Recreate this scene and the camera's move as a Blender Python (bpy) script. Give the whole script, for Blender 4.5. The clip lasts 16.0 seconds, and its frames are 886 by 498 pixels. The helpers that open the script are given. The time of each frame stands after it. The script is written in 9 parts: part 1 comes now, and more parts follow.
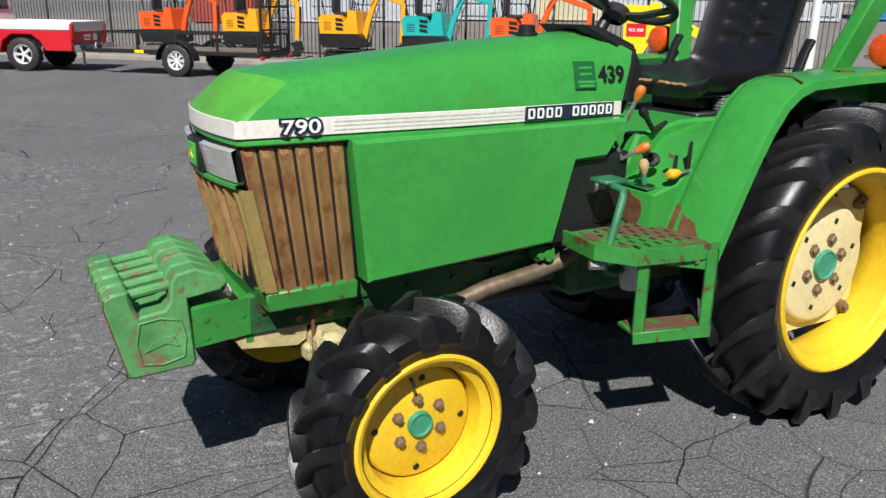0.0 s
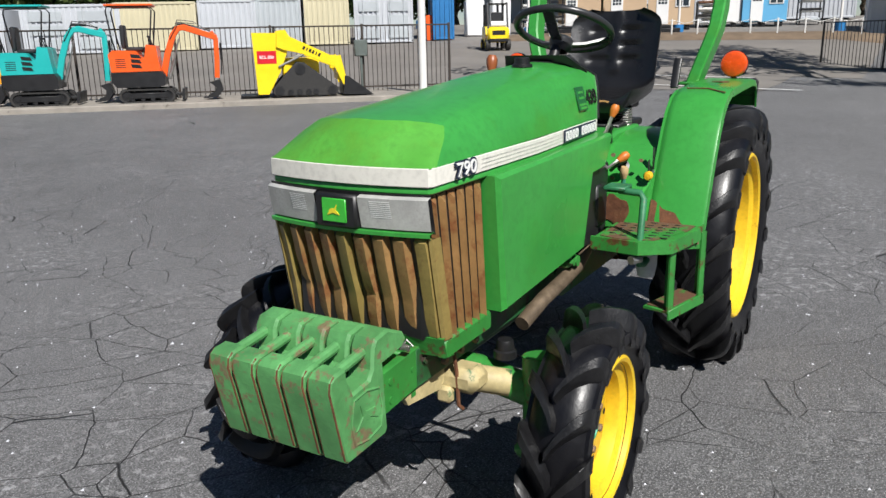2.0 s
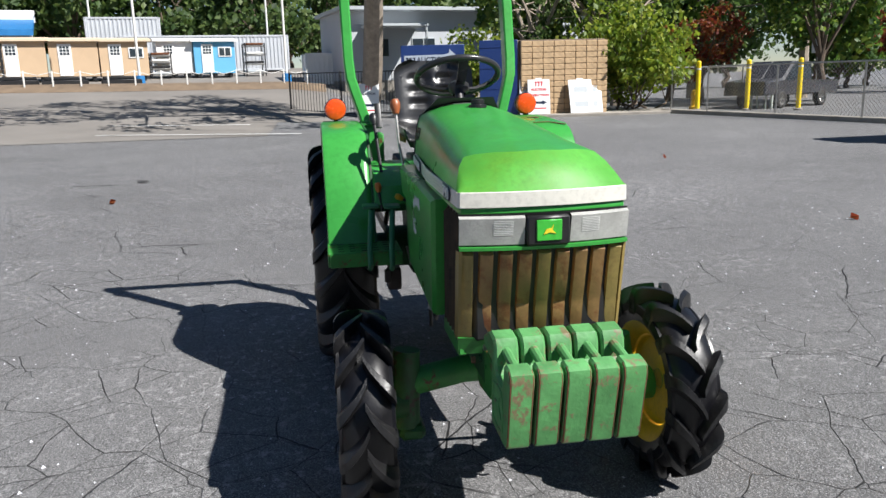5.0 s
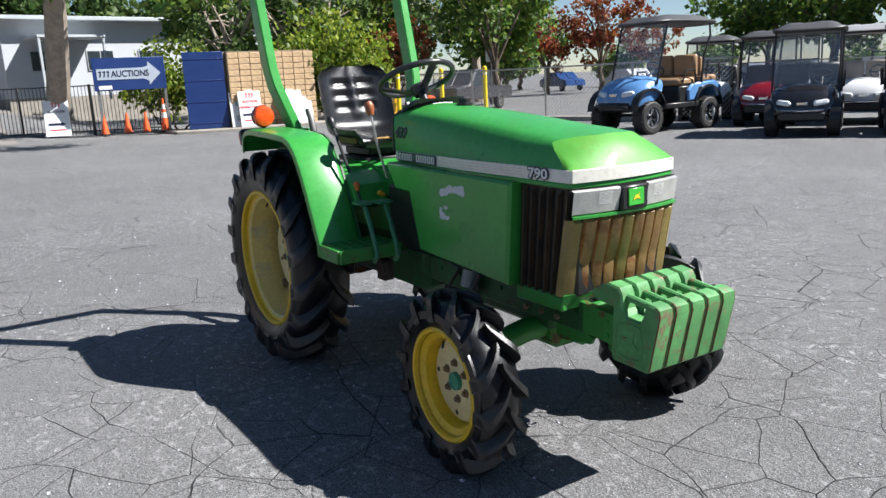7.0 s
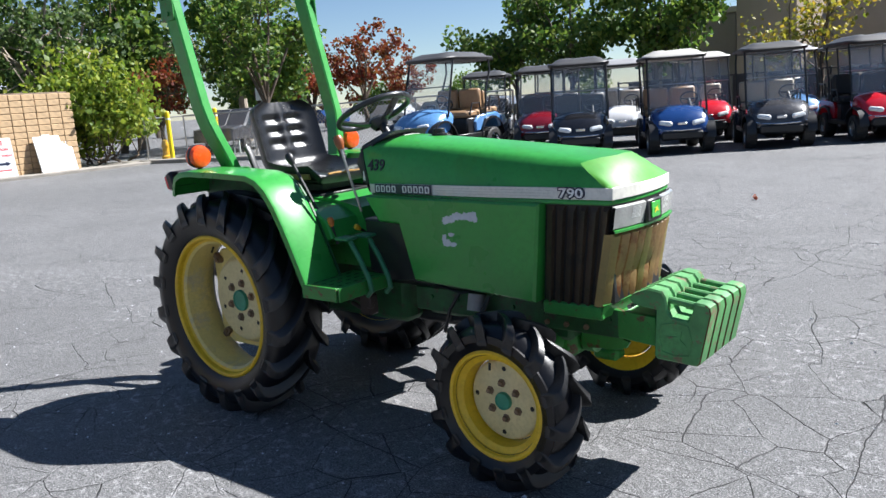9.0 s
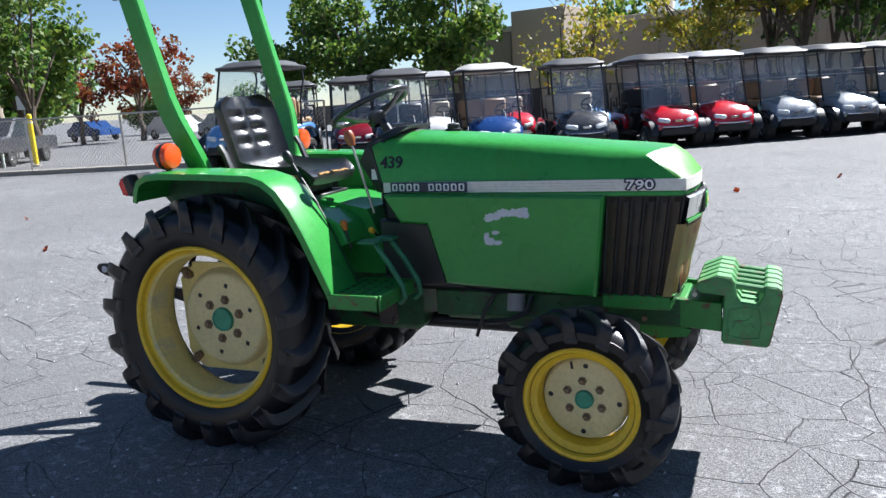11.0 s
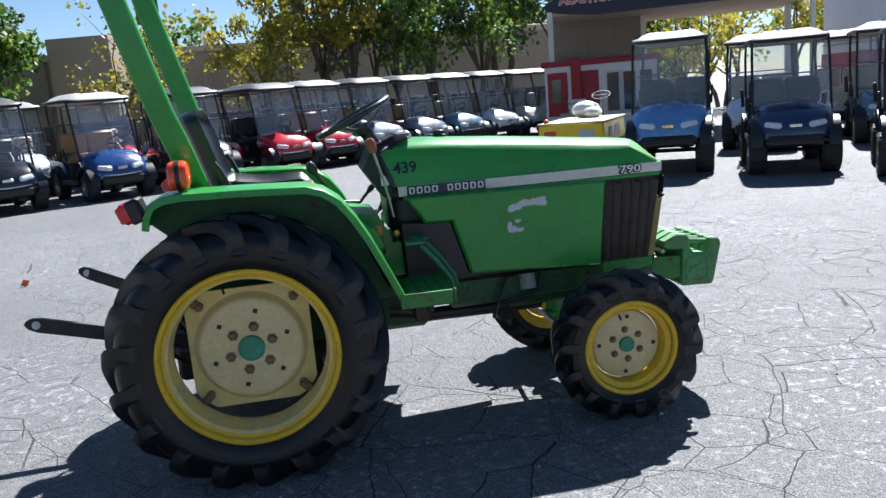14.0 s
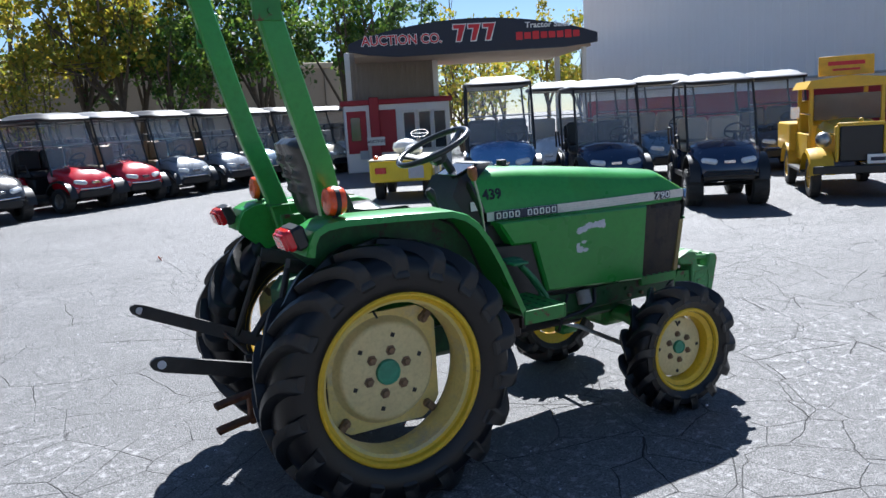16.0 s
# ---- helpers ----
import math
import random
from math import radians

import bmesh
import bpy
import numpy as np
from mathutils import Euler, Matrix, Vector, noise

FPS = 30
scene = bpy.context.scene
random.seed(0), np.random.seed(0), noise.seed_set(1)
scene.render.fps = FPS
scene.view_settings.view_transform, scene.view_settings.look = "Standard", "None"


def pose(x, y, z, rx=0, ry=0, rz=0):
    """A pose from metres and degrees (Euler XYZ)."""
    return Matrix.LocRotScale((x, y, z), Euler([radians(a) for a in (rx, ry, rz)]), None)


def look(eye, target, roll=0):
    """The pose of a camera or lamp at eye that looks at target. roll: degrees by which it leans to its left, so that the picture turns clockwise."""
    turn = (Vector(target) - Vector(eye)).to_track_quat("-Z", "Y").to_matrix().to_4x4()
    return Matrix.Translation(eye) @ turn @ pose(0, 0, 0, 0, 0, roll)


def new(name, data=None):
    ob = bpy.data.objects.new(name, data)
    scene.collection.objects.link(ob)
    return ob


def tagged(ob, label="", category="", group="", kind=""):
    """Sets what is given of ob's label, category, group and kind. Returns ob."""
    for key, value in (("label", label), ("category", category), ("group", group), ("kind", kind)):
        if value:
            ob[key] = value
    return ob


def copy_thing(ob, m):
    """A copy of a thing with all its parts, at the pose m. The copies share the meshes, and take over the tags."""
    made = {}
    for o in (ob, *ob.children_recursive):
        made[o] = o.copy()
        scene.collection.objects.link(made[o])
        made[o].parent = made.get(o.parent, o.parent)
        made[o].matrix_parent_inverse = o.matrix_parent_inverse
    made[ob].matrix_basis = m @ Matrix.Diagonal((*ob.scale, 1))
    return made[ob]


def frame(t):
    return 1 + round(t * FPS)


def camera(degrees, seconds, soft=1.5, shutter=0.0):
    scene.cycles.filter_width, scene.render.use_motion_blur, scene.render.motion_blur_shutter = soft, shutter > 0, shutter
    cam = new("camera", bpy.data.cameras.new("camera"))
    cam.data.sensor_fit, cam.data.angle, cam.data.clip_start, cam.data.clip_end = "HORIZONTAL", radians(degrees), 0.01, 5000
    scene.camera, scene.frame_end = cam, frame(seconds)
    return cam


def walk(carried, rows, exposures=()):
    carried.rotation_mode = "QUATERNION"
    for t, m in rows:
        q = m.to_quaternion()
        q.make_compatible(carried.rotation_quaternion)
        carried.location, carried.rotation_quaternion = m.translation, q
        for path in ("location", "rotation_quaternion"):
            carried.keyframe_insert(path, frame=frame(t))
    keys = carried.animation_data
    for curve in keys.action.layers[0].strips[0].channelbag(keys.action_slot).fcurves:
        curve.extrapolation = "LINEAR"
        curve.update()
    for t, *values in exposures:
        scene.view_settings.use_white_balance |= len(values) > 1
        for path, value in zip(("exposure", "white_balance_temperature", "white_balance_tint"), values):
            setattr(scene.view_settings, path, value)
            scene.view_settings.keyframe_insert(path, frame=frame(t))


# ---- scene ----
cam = camera(59.5, 16.0)
PATH = [
    (0, (2.46, 2.135, 1.362), (1.506, 0.474, 0.785), 1.0),
    (0.5, (2.72, 1.945, 1.386), (1.606, 0.387, 0.811), 0.9),
    (1, (3.065, 1.737, 1.392), (1.751, 0.338, 0.832), 0.2),
    (1.5, (3.324, 1.508, 1.38), (1.816, 0.309, 0.843), -0.5),
    (2, (3.512, 1.2, 1.399), (1.85, 0.214, 0.881), -1.2),
    (2.5, (3.761, 0.943, 1.407), (1.987, 0.168, 0.906), -1.5),
    (3, (3.901, 0.656, 1.382), (2.04, 0.105, 0.898), -1.5),
    (3.5, (4.05, 0.301, 1.393), (2.129, -0.013, 0.933), -1.3),
    (4, (4.17, -0.008, 1.402), (2.223, -0.104, 0.958), -1.1),
    (4.5, (4.136, -0.304, 1.418), (2.186, -0.202, 0.986), -1.3),
    (7, (3.917, -1.995, 1.43), (2.262, -0.957, 1.0), -2.8),
    (7.5, (3.827, -2.259, 1.438), (2.263, -1.083, 1.023), -3.7),
    (8, (3.727, -2.467, 1.438), (2.263, -1.165, 1.039), -4.4),
    (8.5, (3.479, -2.582, 1.471), (2.118, -1.168, 1.089), -4.6),
    (9, (3.285, -2.778, 1.464), (2.017, -1.278, 1.088), -4.3),
    (11.5, (1.984, -3.349, 1.449), (1.351, -1.489, 1.072), -3.9),
    (12, (1.694, -3.527, 1.452), (1.229, -1.617, 1.082), -4.2),
    (12.5, (1.326, -3.573, 1.456), (1.058, -1.625, 1.089), -4.2),
    (13, (0.943, -3.68, 1.485), (0.896, -1.715, 1.115), -4.5),
    (13.5, (0.593, -3.754, 1.476), (0.749, -1.796, 1.098), -4.7),
    (14, (0.273, -3.694, 1.493), (0.612, -1.761, 1.108), -4.8),
    (14.5, (-0.124, -3.673, 1.513), (0.399, -1.781, 1.128), -4.6),
    (15, (-0.479, -3.585, 1.517), (0.21, -1.746, 1.139), -4.1),
    (15.5, (-0.855, -3.42, 1.558), (-0.015, -1.642, 1.197), -3.5),
    (16, (-1.263, -3.367, 1.573), (-0.322, -1.634, 1.238), -3.4),
]
EXPOSURES = [(0, 0.47, 6250, 10), (2.5, 0.55, 6250, 10), (4.5, 0.87, 6250, 10), (7, 1.27, 6150, 10), (9, 1.42, 6000, 10), (12, 1.54, 5850, 10), (14.5, 1.44, 5850, 10), (16, 1.42, 5780, 10)]
walk(cam, [(t, look(eye, target, roll)) for t, eye, target, roll in PATH], EXPOSURES)

# ---- sky, sun ----
world = bpy.data.worlds.new("sky")
scene.world = world
world.use_nodes = True
wn = world.node_tree.nodes
sky = wn.new("ShaderNodeTexSky")
sky.sky_type, sky.sun_disc = "NISHITA", False
SUN = Vector((0.53, 0.77, 1.0)).normalized()
sky.sun_elevation = math.asin(SUN.z)
sky.sun_rotation = math.atan2(SUN.x, SUN.y)
sky.air_density, sky.dust_density, sky.ozone_density = 0.85, 0.0, 2.0
wn["Background"].inputs["Strength"].default_value = 0.041
world.node_tree.links.new(sky.outputs[0], wn["Background"].inputs[0])
sun = new("sun", bpy.data.lights.new("sun", "SUN"))
sun.data.energy, sun.data.angle, sun.data.color = 5.0, radians(0.53), (1.0, 0.95, 0.88)
sun.matrix_world = look(SUN * 60, (0, 0, 0))

# ---- materials ----
def nodes_of(name):
    m = bpy.data.materials.new(name)
    m.use_nodes = True
    return m, m.node_tree.nodes, m.node_tree.links, m.node_tree.nodes["Principled BSDF"]


def mixed(n, l, fac, a, b):
    """A colour mix; fac, a and b are sockets or values."""
    k = n.new("ShaderNodeMix")
    k.data_type = "RGBA"
    for key, v in ((0, fac), (6, a), (7, b)):
        if hasattr(v, "is_linked"):
            l.new(v, k.inputs[key])
        else:
            k.inputs[key].default_value = v if key == 0 else (*v, 1) if len(v) == 3 else v
    return k.outputs[2]


def noisy(n, l, scale, detail=4, rough=0.6, coords="Object"):
    c, t = n.new("ShaderNodeTexCoord"), n.new("ShaderNodeTexNoise")
    t.inputs["Scale"].default_value, t.inputs["Detail"].default_value, t.inputs["Roughness"].default_value = scale, detail, rough
    l.new(c.outputs[coords], t.inputs["Vector"])
    return t.outputs["Fac"]


def ramp(n, l, fac, lo, hi):
    """fac spread from lo..hi to 0..1."""
    r = n.new("ShaderNodeMapRange")
    r.inputs[1].default_value, r.inputs[2].default_value = lo, hi
    l.new(fac, r.inputs[0])
    return r.outputs[0]


def bumped(n, l, b, height, strength, distance=0.01):
    k = n.new("ShaderNodeBump")
    k.inputs["Strength"].default_value, k.inputs["Distance"].default_value = strength, distance
    l.new(height, k.inputs["Height"])
    l.new(k.outputs[0], b.inputs["Normal"])


def surface(name, colour, rough=0.5, metal=0.0, vary=0.25, scale=6.0, fine=60.0, bump=0.1, wear=None, amount=0.62, coat=0.0, spread=0.06, wear_scale=9.0, spec=0.5):
    """Paint, plastic, rubber, metal: a base colour that varies at two scales, fine relief, and worn patches of another colour."""
    m, n, l, b = nodes_of(name)
    dark = [c * (1 - vary) for c in colour]
    light = [min(1, c * (1 + vary * 0.7)) for c in colour]
    broad, small = noisy(n, l, scale), noisy(n, l, fine, 3)
    col = mixed(n, l, ramp(n, l, broad, 0.3, 0.7), dark, light)
    col = mixed(n, l, ramp(n, l, small, 0.45, 0.8), col, [c * 0.8 for c in colour])
    r = ramp(n, l, broad, 0.2, 0.8)
    rr = n.new("ShaderNodeMapRange")
    rr.inputs[3].default_value, rr.inputs[4].default_value = max(0.02, rough - 0.08), min(1, rough + 0.1)
    l.new(r, rr.inputs[0])
    if wear:
        patch = ramp(n, l, noisy(n, l, wear_scale, 8, 0.72), amount, amount + spread)
        grain = mixed(n, l, noisy(n, l, 90, 4), wear, [c * 0.45 for c in wear])
        col = mixed(n, l, patch, col, grain)
    l.new(col, b.inputs["Base Color"])
    l.new(rr.outputs[0], b.inputs["Roughness"])
    b.inputs["Metallic"].default_value, b.inputs["Coat Weight"].default_value = metal, coat
    b.inputs["Specular IOR Level"].default_value = spec
    b.inputs["Coat Roughness"].default_value = 0.12
    if bump:
        bumped(n, l, b, small, bump, 0.004)
    return m


def glassy(name, colour, rough=0.03, alpha=0.25):
    m, n, l, b = nodes_of(name)
    b.inputs["Base Color"].default_value = (*colour, 1)
    b.inputs["Roughness"].default_value, b.inputs["Alpha"].default_value = rough, alpha
    return m


def foliage(name, colours):
    m, n, l, b = nodes_of(name)
    g = n.new("ShaderNodeNewGeometry")
    r = n.new("ShaderNodeValToRGB")
    r.color_ramp.elements[0].color, r.color_ramp.elements[1].color = (*colours[0], 1), (*colours[-1], 1)
    for k, c in enumerate(colours[1:-1]):
        r.color_ramp.elements.new((k + 1) / (len(colours) - 1)).color = (*c, 1)
    l.new(g.outputs["Random Per Island"], r.inputs[0])
    l.new(r.outputs[0], b.inputs["Base Color"])
    b.inputs["Roughness"].default_value = 0.55
    t = n.new("ShaderNodeBsdfTranslucent")
    mx = n.new("ShaderNodeMixShader")
    mx.inputs[0].default_value = 0.5
    l.new(r.outputs[0], t.inputs[0])
    l.new(b.outputs[0], mx.inputs[1]), l.new(t.outputs[0], mx.inputs[2])
    l.new(mx.outputs[0], n["Material Output"].inputs[0])
    return m


def scaled(n, l, a, b):
    """The product of two masks."""
    q = n.new("ShaderNodeMath")
    q.operation = "MULTIPLY"
    l.new(a, q.inputs[0]), l.new(b, q.inputs[1])
    return q.outputs[0]


def asphalt(name, base, crack=True, tone=1.0):
    """Old asphalt: stone grain, broad stains, pale scuffs and a net of cracks."""
    m, n, l, b = nodes_of(name)
    c = n.new("ShaderNodeTexCoord")
    broad, mid = noisy(n, l, 0.18, 5), noisy(n, l, 2.2, 6, 0.7)
    fine, grit = noisy(n, l, 140, 3, 0.7), noisy(n, l, 45, 4, 0.75)
    d, e = [v * 0.72 for v in base], [v * 1.35 for v in base]
    col = mixed(n, l, ramp(n, l, broad, 0.3, 0.72), d, e)
    col = mixed(n, l, ramp(n, l, mid, 0.52, 0.8), col, [v * 1.7 for v in base])
    col = mixed(n, l, ramp(n, l, fine, 0.54, 0.62), col, [v * 3.6 for v in base])
    col = mixed(n, l, ramp(n, l, fine, 0.47, 0.34), col, [v * 0.28 for v in base])
    col = mixed(n, l, ramp(n, l, noisy(n, l, 420, 2), 0.5, 0.72), col, [v * 1.9 for v in base])
    stone = noisy(n, l, 62, 2, 0.5)
    col = mixed(n, l, ramp(n, l, stone, 0.58, 0.70), col, [v * 1.55 for v in base])
    col = mixed(n, l, ramp(n, l, stone, 0.43, 0.32), col, [v * 0.72 for v in base])
    scuff = ramp(n, l, noisy(n, l, 9, 10, 0.86), 0.575, 0.66)
    col = mixed(n, l, scuff, col, [v * 2.1 for v in base])
    worn = ramp(n, l, noisy(n, l, 0.5, 4), 0.42, 0.62)
    col = mixed(n, l, scaled(n, l, worn, ramp(n, l, noisy(n, l, 16, 6, 0.8), 0.545, 0.60)), col, [v * 3.4 for v in base])
    height = grit
    if crack:
        w = n.new("ShaderNodeTexNoise")
        w.inputs["Scale"].default_value, w.inputs["Detail"].default_value = 1.7, 6
        l.new(c.outputs["Object"], w.inputs["Vector"])
        add = n.new("ShaderNodeVectorMath")
        add.operation = "MULTIPLY_ADD"
        add.inputs[1].default_value = (0.17, 0.17, 0)
        l.new(w.outputs["Color"], add.inputs[0]), l.new(c.outputs["Object"], add.inputs[2])
        masks = []
        for s, wide in ((1.15, 0.0038), (2.6, 0.0085), (5.2, 0.022)):
            v = n.new("ShaderNodeTexVoronoi")
            v.feature = "DISTANCE_TO_EDGE"
            v.inputs["Scale"].default_value = s
            l.new(add.outputs[0], v.inputs["Vector"])
            masks.append(ramp(n, l, v.outputs["Distance"], wide, wide * 0.25))
        # dust-filled fine cracks, pale, in patches
        dusty = scaled(n, l, ramp(n, l, noisy(n, l, 0.45, 3), 0.47, 0.62), ramp(n, l, noisy(n, l, 7, 5, 0.7), 0.44, 0.60))
        col = mixed(n, l, scaled(n, l, masks[2], dusty), col, [v * 2.6 for v in base])
        area = n.new("ShaderNodeVectorMath")
        area.operation = "DOT_PRODUCT"
        area.inputs[1].default_value = (0.030, -0.012, 0)
        l.new(c.outputs["Object"], area.inputs[0])
        lean = n.new("ShaderNodeMath")
        lean.operation = "ADD"
        l.new(area.outputs["Value"], lean.inputs[0]), l.new(noisy(n, l, 0.33, 3), lean.inputs[1])
        gate = ramp(n, l, lean.outputs[0], 0.36, 0.50)
        mul = n.new("ShaderNodeMath")
        mul.operation = "MULTIPLY"
        l.new(masks[1], mul.inputs[0]), l.new(gate, mul.inputs[1])
        mx = n.new("ShaderNodeMath")
        mx.operation = "MAXIMUM"
        l.new(masks[0], mx.inputs[0]), l.new(mul.outputs[0], mx.inputs[1])
        broken = n.new("ShaderNodeMath")
        broken.operation = "MULTIPLY"
        l.new(mx.outputs[0], broken.inputs[0]), l.new(ramp(n, l, noisy(n, l, 1.3, 4), 0.36, 0.54), broken.inputs[1])
        col = mixed(n, l, broken.outputs[0], col, [v * 0.20 for v in base])
        sub = n.new("ShaderNodeMath")
        sub.operation = "SUBTRACT"
        l.new(grit, sub.inputs[0]), l.new(broken.outputs[0], sub.inputs[1])
        height = sub.outputs[0]
    l.new(col, b.inputs["Base Color"])
    b.inputs["Roughness"].default_value = 0.72
    b.inputs["Specular IOR Level"].default_value = 0.3
    bumped(n, l, b, height, 0.8, 0.014)
    return m


RUST = (0.13, 0.05, 0.022)
GREEN = surface("tractor green paint", (0.042, 0.275, 0.046), 0.30, vary=0.16, scale=2.2, fine=40, bump=0.03, coat=0.18, wear=(0.07, 0.30, 0.035), amount=0.56, spread=0.25, wear_scale=3, spec=0.36)
GREEN_FADED = surface("sun-faded green paint", (0.075, 0.30, 0.035), 0.46, vary=0.2, scale=5, fine=40, bump=0.03, coat=0.06, wear=(0.12, 0.33, 0.03), amount=0.5, spread=0.25, wear_scale=6, spec=0.36)
GREEN_WORN = surface("worn green paint", (0.034, 0.215, 0.036), 0.45, vary=0.25, scale=7, wear=RUST, amount=0.565, wear_scale=16, bump=0.15)
GREEN_CAST = surface("green cast iron", (0.085, 0.27, 0.085), 0.55, vary=0.35, scale=9, wear=(0.22, 0.17, 0.09), amount=0.555, wear_scale=15, bump=0.35)
GREEN_RUSTY = surface("green floor plate worn to rust", (0.03, 0.2, 0.03), 0.55, wear=(0.16, 0.085, 0.05), amount=0.42, spread=0.05, wear_scale=5, bump=0.4)
# Oily underside green; also painted on the right knuckle in place of shadow.
GREEN_DIRTY_SHADED = surface("oily dark green paint, also used for shade", (0.015, 0.09, 0.025), 0.55, vary=0.5, scale=14, wear=(0.05, 0.035, 0.025), amount=0.55, wear_scale=18, bump=0.3)
HUB_GREEN = surface("faded teal green paint", (0.05, 0.27, 0.16), 0.5, vary=0.25, scale=20, bump=0.15)
STRIPE = surface("white stripe decal", (0.66, 0.645, 0.58), 0.4, vary=0.05, scale=3, bump=0.0)
STRIPE_LINE = surface("grey stripe line", (0.42, 0.42, 0.38), 0.45, vary=0.05, bump=0)
GRILLE = surface("brown weathered grille paint", (0.285, 0.165, 0.062), 0.5, vary=0.3, scale=9, wear=(0.25, 0.09, 0.032), amount=0.5, spread=0.12, wear_scale=12, bump=0.25)
GRILLE_OLIVE = surface("olive worn grille paint", (0.25, 0.185, 0.055), 0.5, vary=0.3, scale=7, wear=(0.22, 0.10, 0.035), amount=0.55, spread=0.15, wear_scale=10, bump=0.25)
# Darker copy of GRILLE: the right side's shade is put into the colour.
GRILLE_SHADED = surface("dark brown grille paint with shade painted in", (0.050, 0.034, 0.020), 0.5, vary=0.4, scale=9, wear=(0.02, 0.017, 0.014), amount=0.5, spread=0.15, wear_scale=10, bump=0.25)
PEDAL = surface("worn green pedal paint", (0.03, 0.16, 0.07), 0.5, vary=0.3, scale=12, bump=0.2, wear=(0.12, 0.09, 0.06), amount=0.62)
BLACK = surface("black plastic", (0.012, 0.012, 0.013), 0.42, vary=0.2, bump=0.1)
BLACK_STEEL = surface("black painted steel", (0.014, 0.014, 0.015), 0.45, vary=0.3, wear=(0.06, 0.045, 0.035), amount=0.66, bump=0.15)
VINYL = surface("black seat vinyl", (0.010, 0.010, 0.011), 0.30, vary=0.2, fine=220, bump=0.25, coat=0.15)
FOAM = surface("torn seat foam", (0.33, 0.19, 0.06), 0.9, vary=0.3, bump=0.5, fine=120)
TYRE = surface("black tyre rubber", (0.0045, 0.0045, 0.006), 0.34, vary=0.35, scale=14, fine=110, bump=0.12, wear=(0.03, 0.029, 0.028), amount=0.68, spread=0.2, wear_scale=11, spec=0.4)
LUG = surface("scuffed grey tyre lugs", (0.009, 0.009, 0.010), 0.40, vary=0.45, scale=18, fine=130, bump=0.3, wear=(0.085, 0.082, 0.078), amount=0.63, spread=0.2, wear_scale=20, spec=0.5)
RIM = surface("yellow rim paint", (0.72, 0.47, 0.018), 0.42, vary=0.12, scale=6, bump=0.05, wear=(0.30, 0.13, 0.03), amount=0.67, wear_scale=14, spread=0.1)
# Pale dirty yellow, lifted further for light bounced into the right barrel.
RIM_PALE = surface("pale yellow rim paint, brightened for bounce", (0.72, 0.58, 0.20), 0.5, vary=0.15, scale=5, bump=0.05, wear=(0.62, 0.56, 0.38), amount=0.5, wear_scale=6, spread=0.2)
DISC = surface("faded pale yellow disc paint", (0.68, 0.58, 0.30), 0.5, vary=0.12, scale=6, bump=0.05, wear=(0.35, 0.18, 0.06), amount=0.66, wear_scale=18, spread=0.08)
BOLT = surface("rusty steel bolts", (0.23, 0.15, 0.09), 0.6, 0.3, vary=0.4, scale=40, bump=0.3)
RUSTY = surface("rusty brown steel", RUST, 0.8, 0.1, vary=0.45, scale=25, bump=0.5, wear=(0.22, 0.10, 0.045), amount=0.55, wear_scale=30)
CREAM = surface("cream primer on cast metal", (0.46, 0.38, 0.19), 0.6, vary=0.3, scale=20, bump=0.3, wear=(0.04, 0.16, 0.05), amount=0.58, wear_scale=14)
STEEL = surface("bare steel", (0.42, 0.41, 0.39), 0.35, 0.85, vary=0.25, scale=20, bump=0.1)
CHROME = surface("chrome", (0.75, 0.75, 0.76), 0.15, 1.0, vary=0.08, bump=0)
ORANGE = surface("amber lens", (0.80, 0.085, 0.008), 0.22, vary=0.2, scale=30, bump=0.25, fine=90, coat=0.5)
RED_LENS = surface("red lens", (0.62, 0.012, 0.02), 0.22, vary=0.2, scale=30, bump=0.2, coat=0.5)
KNOB_ORANGE = surface("worn orange knob", (0.55, 0.16, 0.02), 0.45, vary=0.3, scale=30, bump=0.1)
KNOB_YELLOW = surface("yellow knob", (0.75, 0.42, 0.02), 0.4, vary=0.2, bump=0.1)
KNOB_TAN = surface("tan knob", (0.52, 0.36, 0.18), 0.5, vary=0.2, bump=0.1)
PRIMER = surface("pale grey bare patch", (0.55, 0.56, 0.60), 0.6, vary=0.1, scale=30, bump=0.1)
INK = surface("black decal ink", (0.008, 0.008, 0.009), 0.4, vary=0.1, bump=0)
NAVY = surface("navy decal ink", (0.012, 0.018, 0.045), 0.4, vary=0.1, bump=0)
WHITE_INK = surface("white lettering", (0.78, 0.78, 0.76), 0.45, vary=0.04, bump=0)
RED_INK = surface("red lettering", (0.62, 0.02, 0.03), 0.45, vary=0.05, bump=0)
DECAL_GREEN = surface("dark green decal", (0.012, 0.105, 0.03), 0.4, vary=0.2, scale=30, bump=0)
LAMP = surface("clouded lamp lens", (0.40, 0.40, 0.38), 0.14, vary=0.2, scale=16, fine=160, bump=0.15, coat=0.6, wear=(0.35, 0.33, 0.27), amount=0.62, spread=0.2)
EMBLEM = surface("bright green badge", (0.05, 0.42, 0.04), 0.3, vary=0.1, bump=0, coat=0.4)
EMBLEM_YELLOW = surface("yellow badge figure", (0.72, 0.60, 0.03), 0.35, vary=0.1, bump=0)
ASPHALT = asphalt("old cracked asphalt", (0.099, 0.0985, 0.0995))

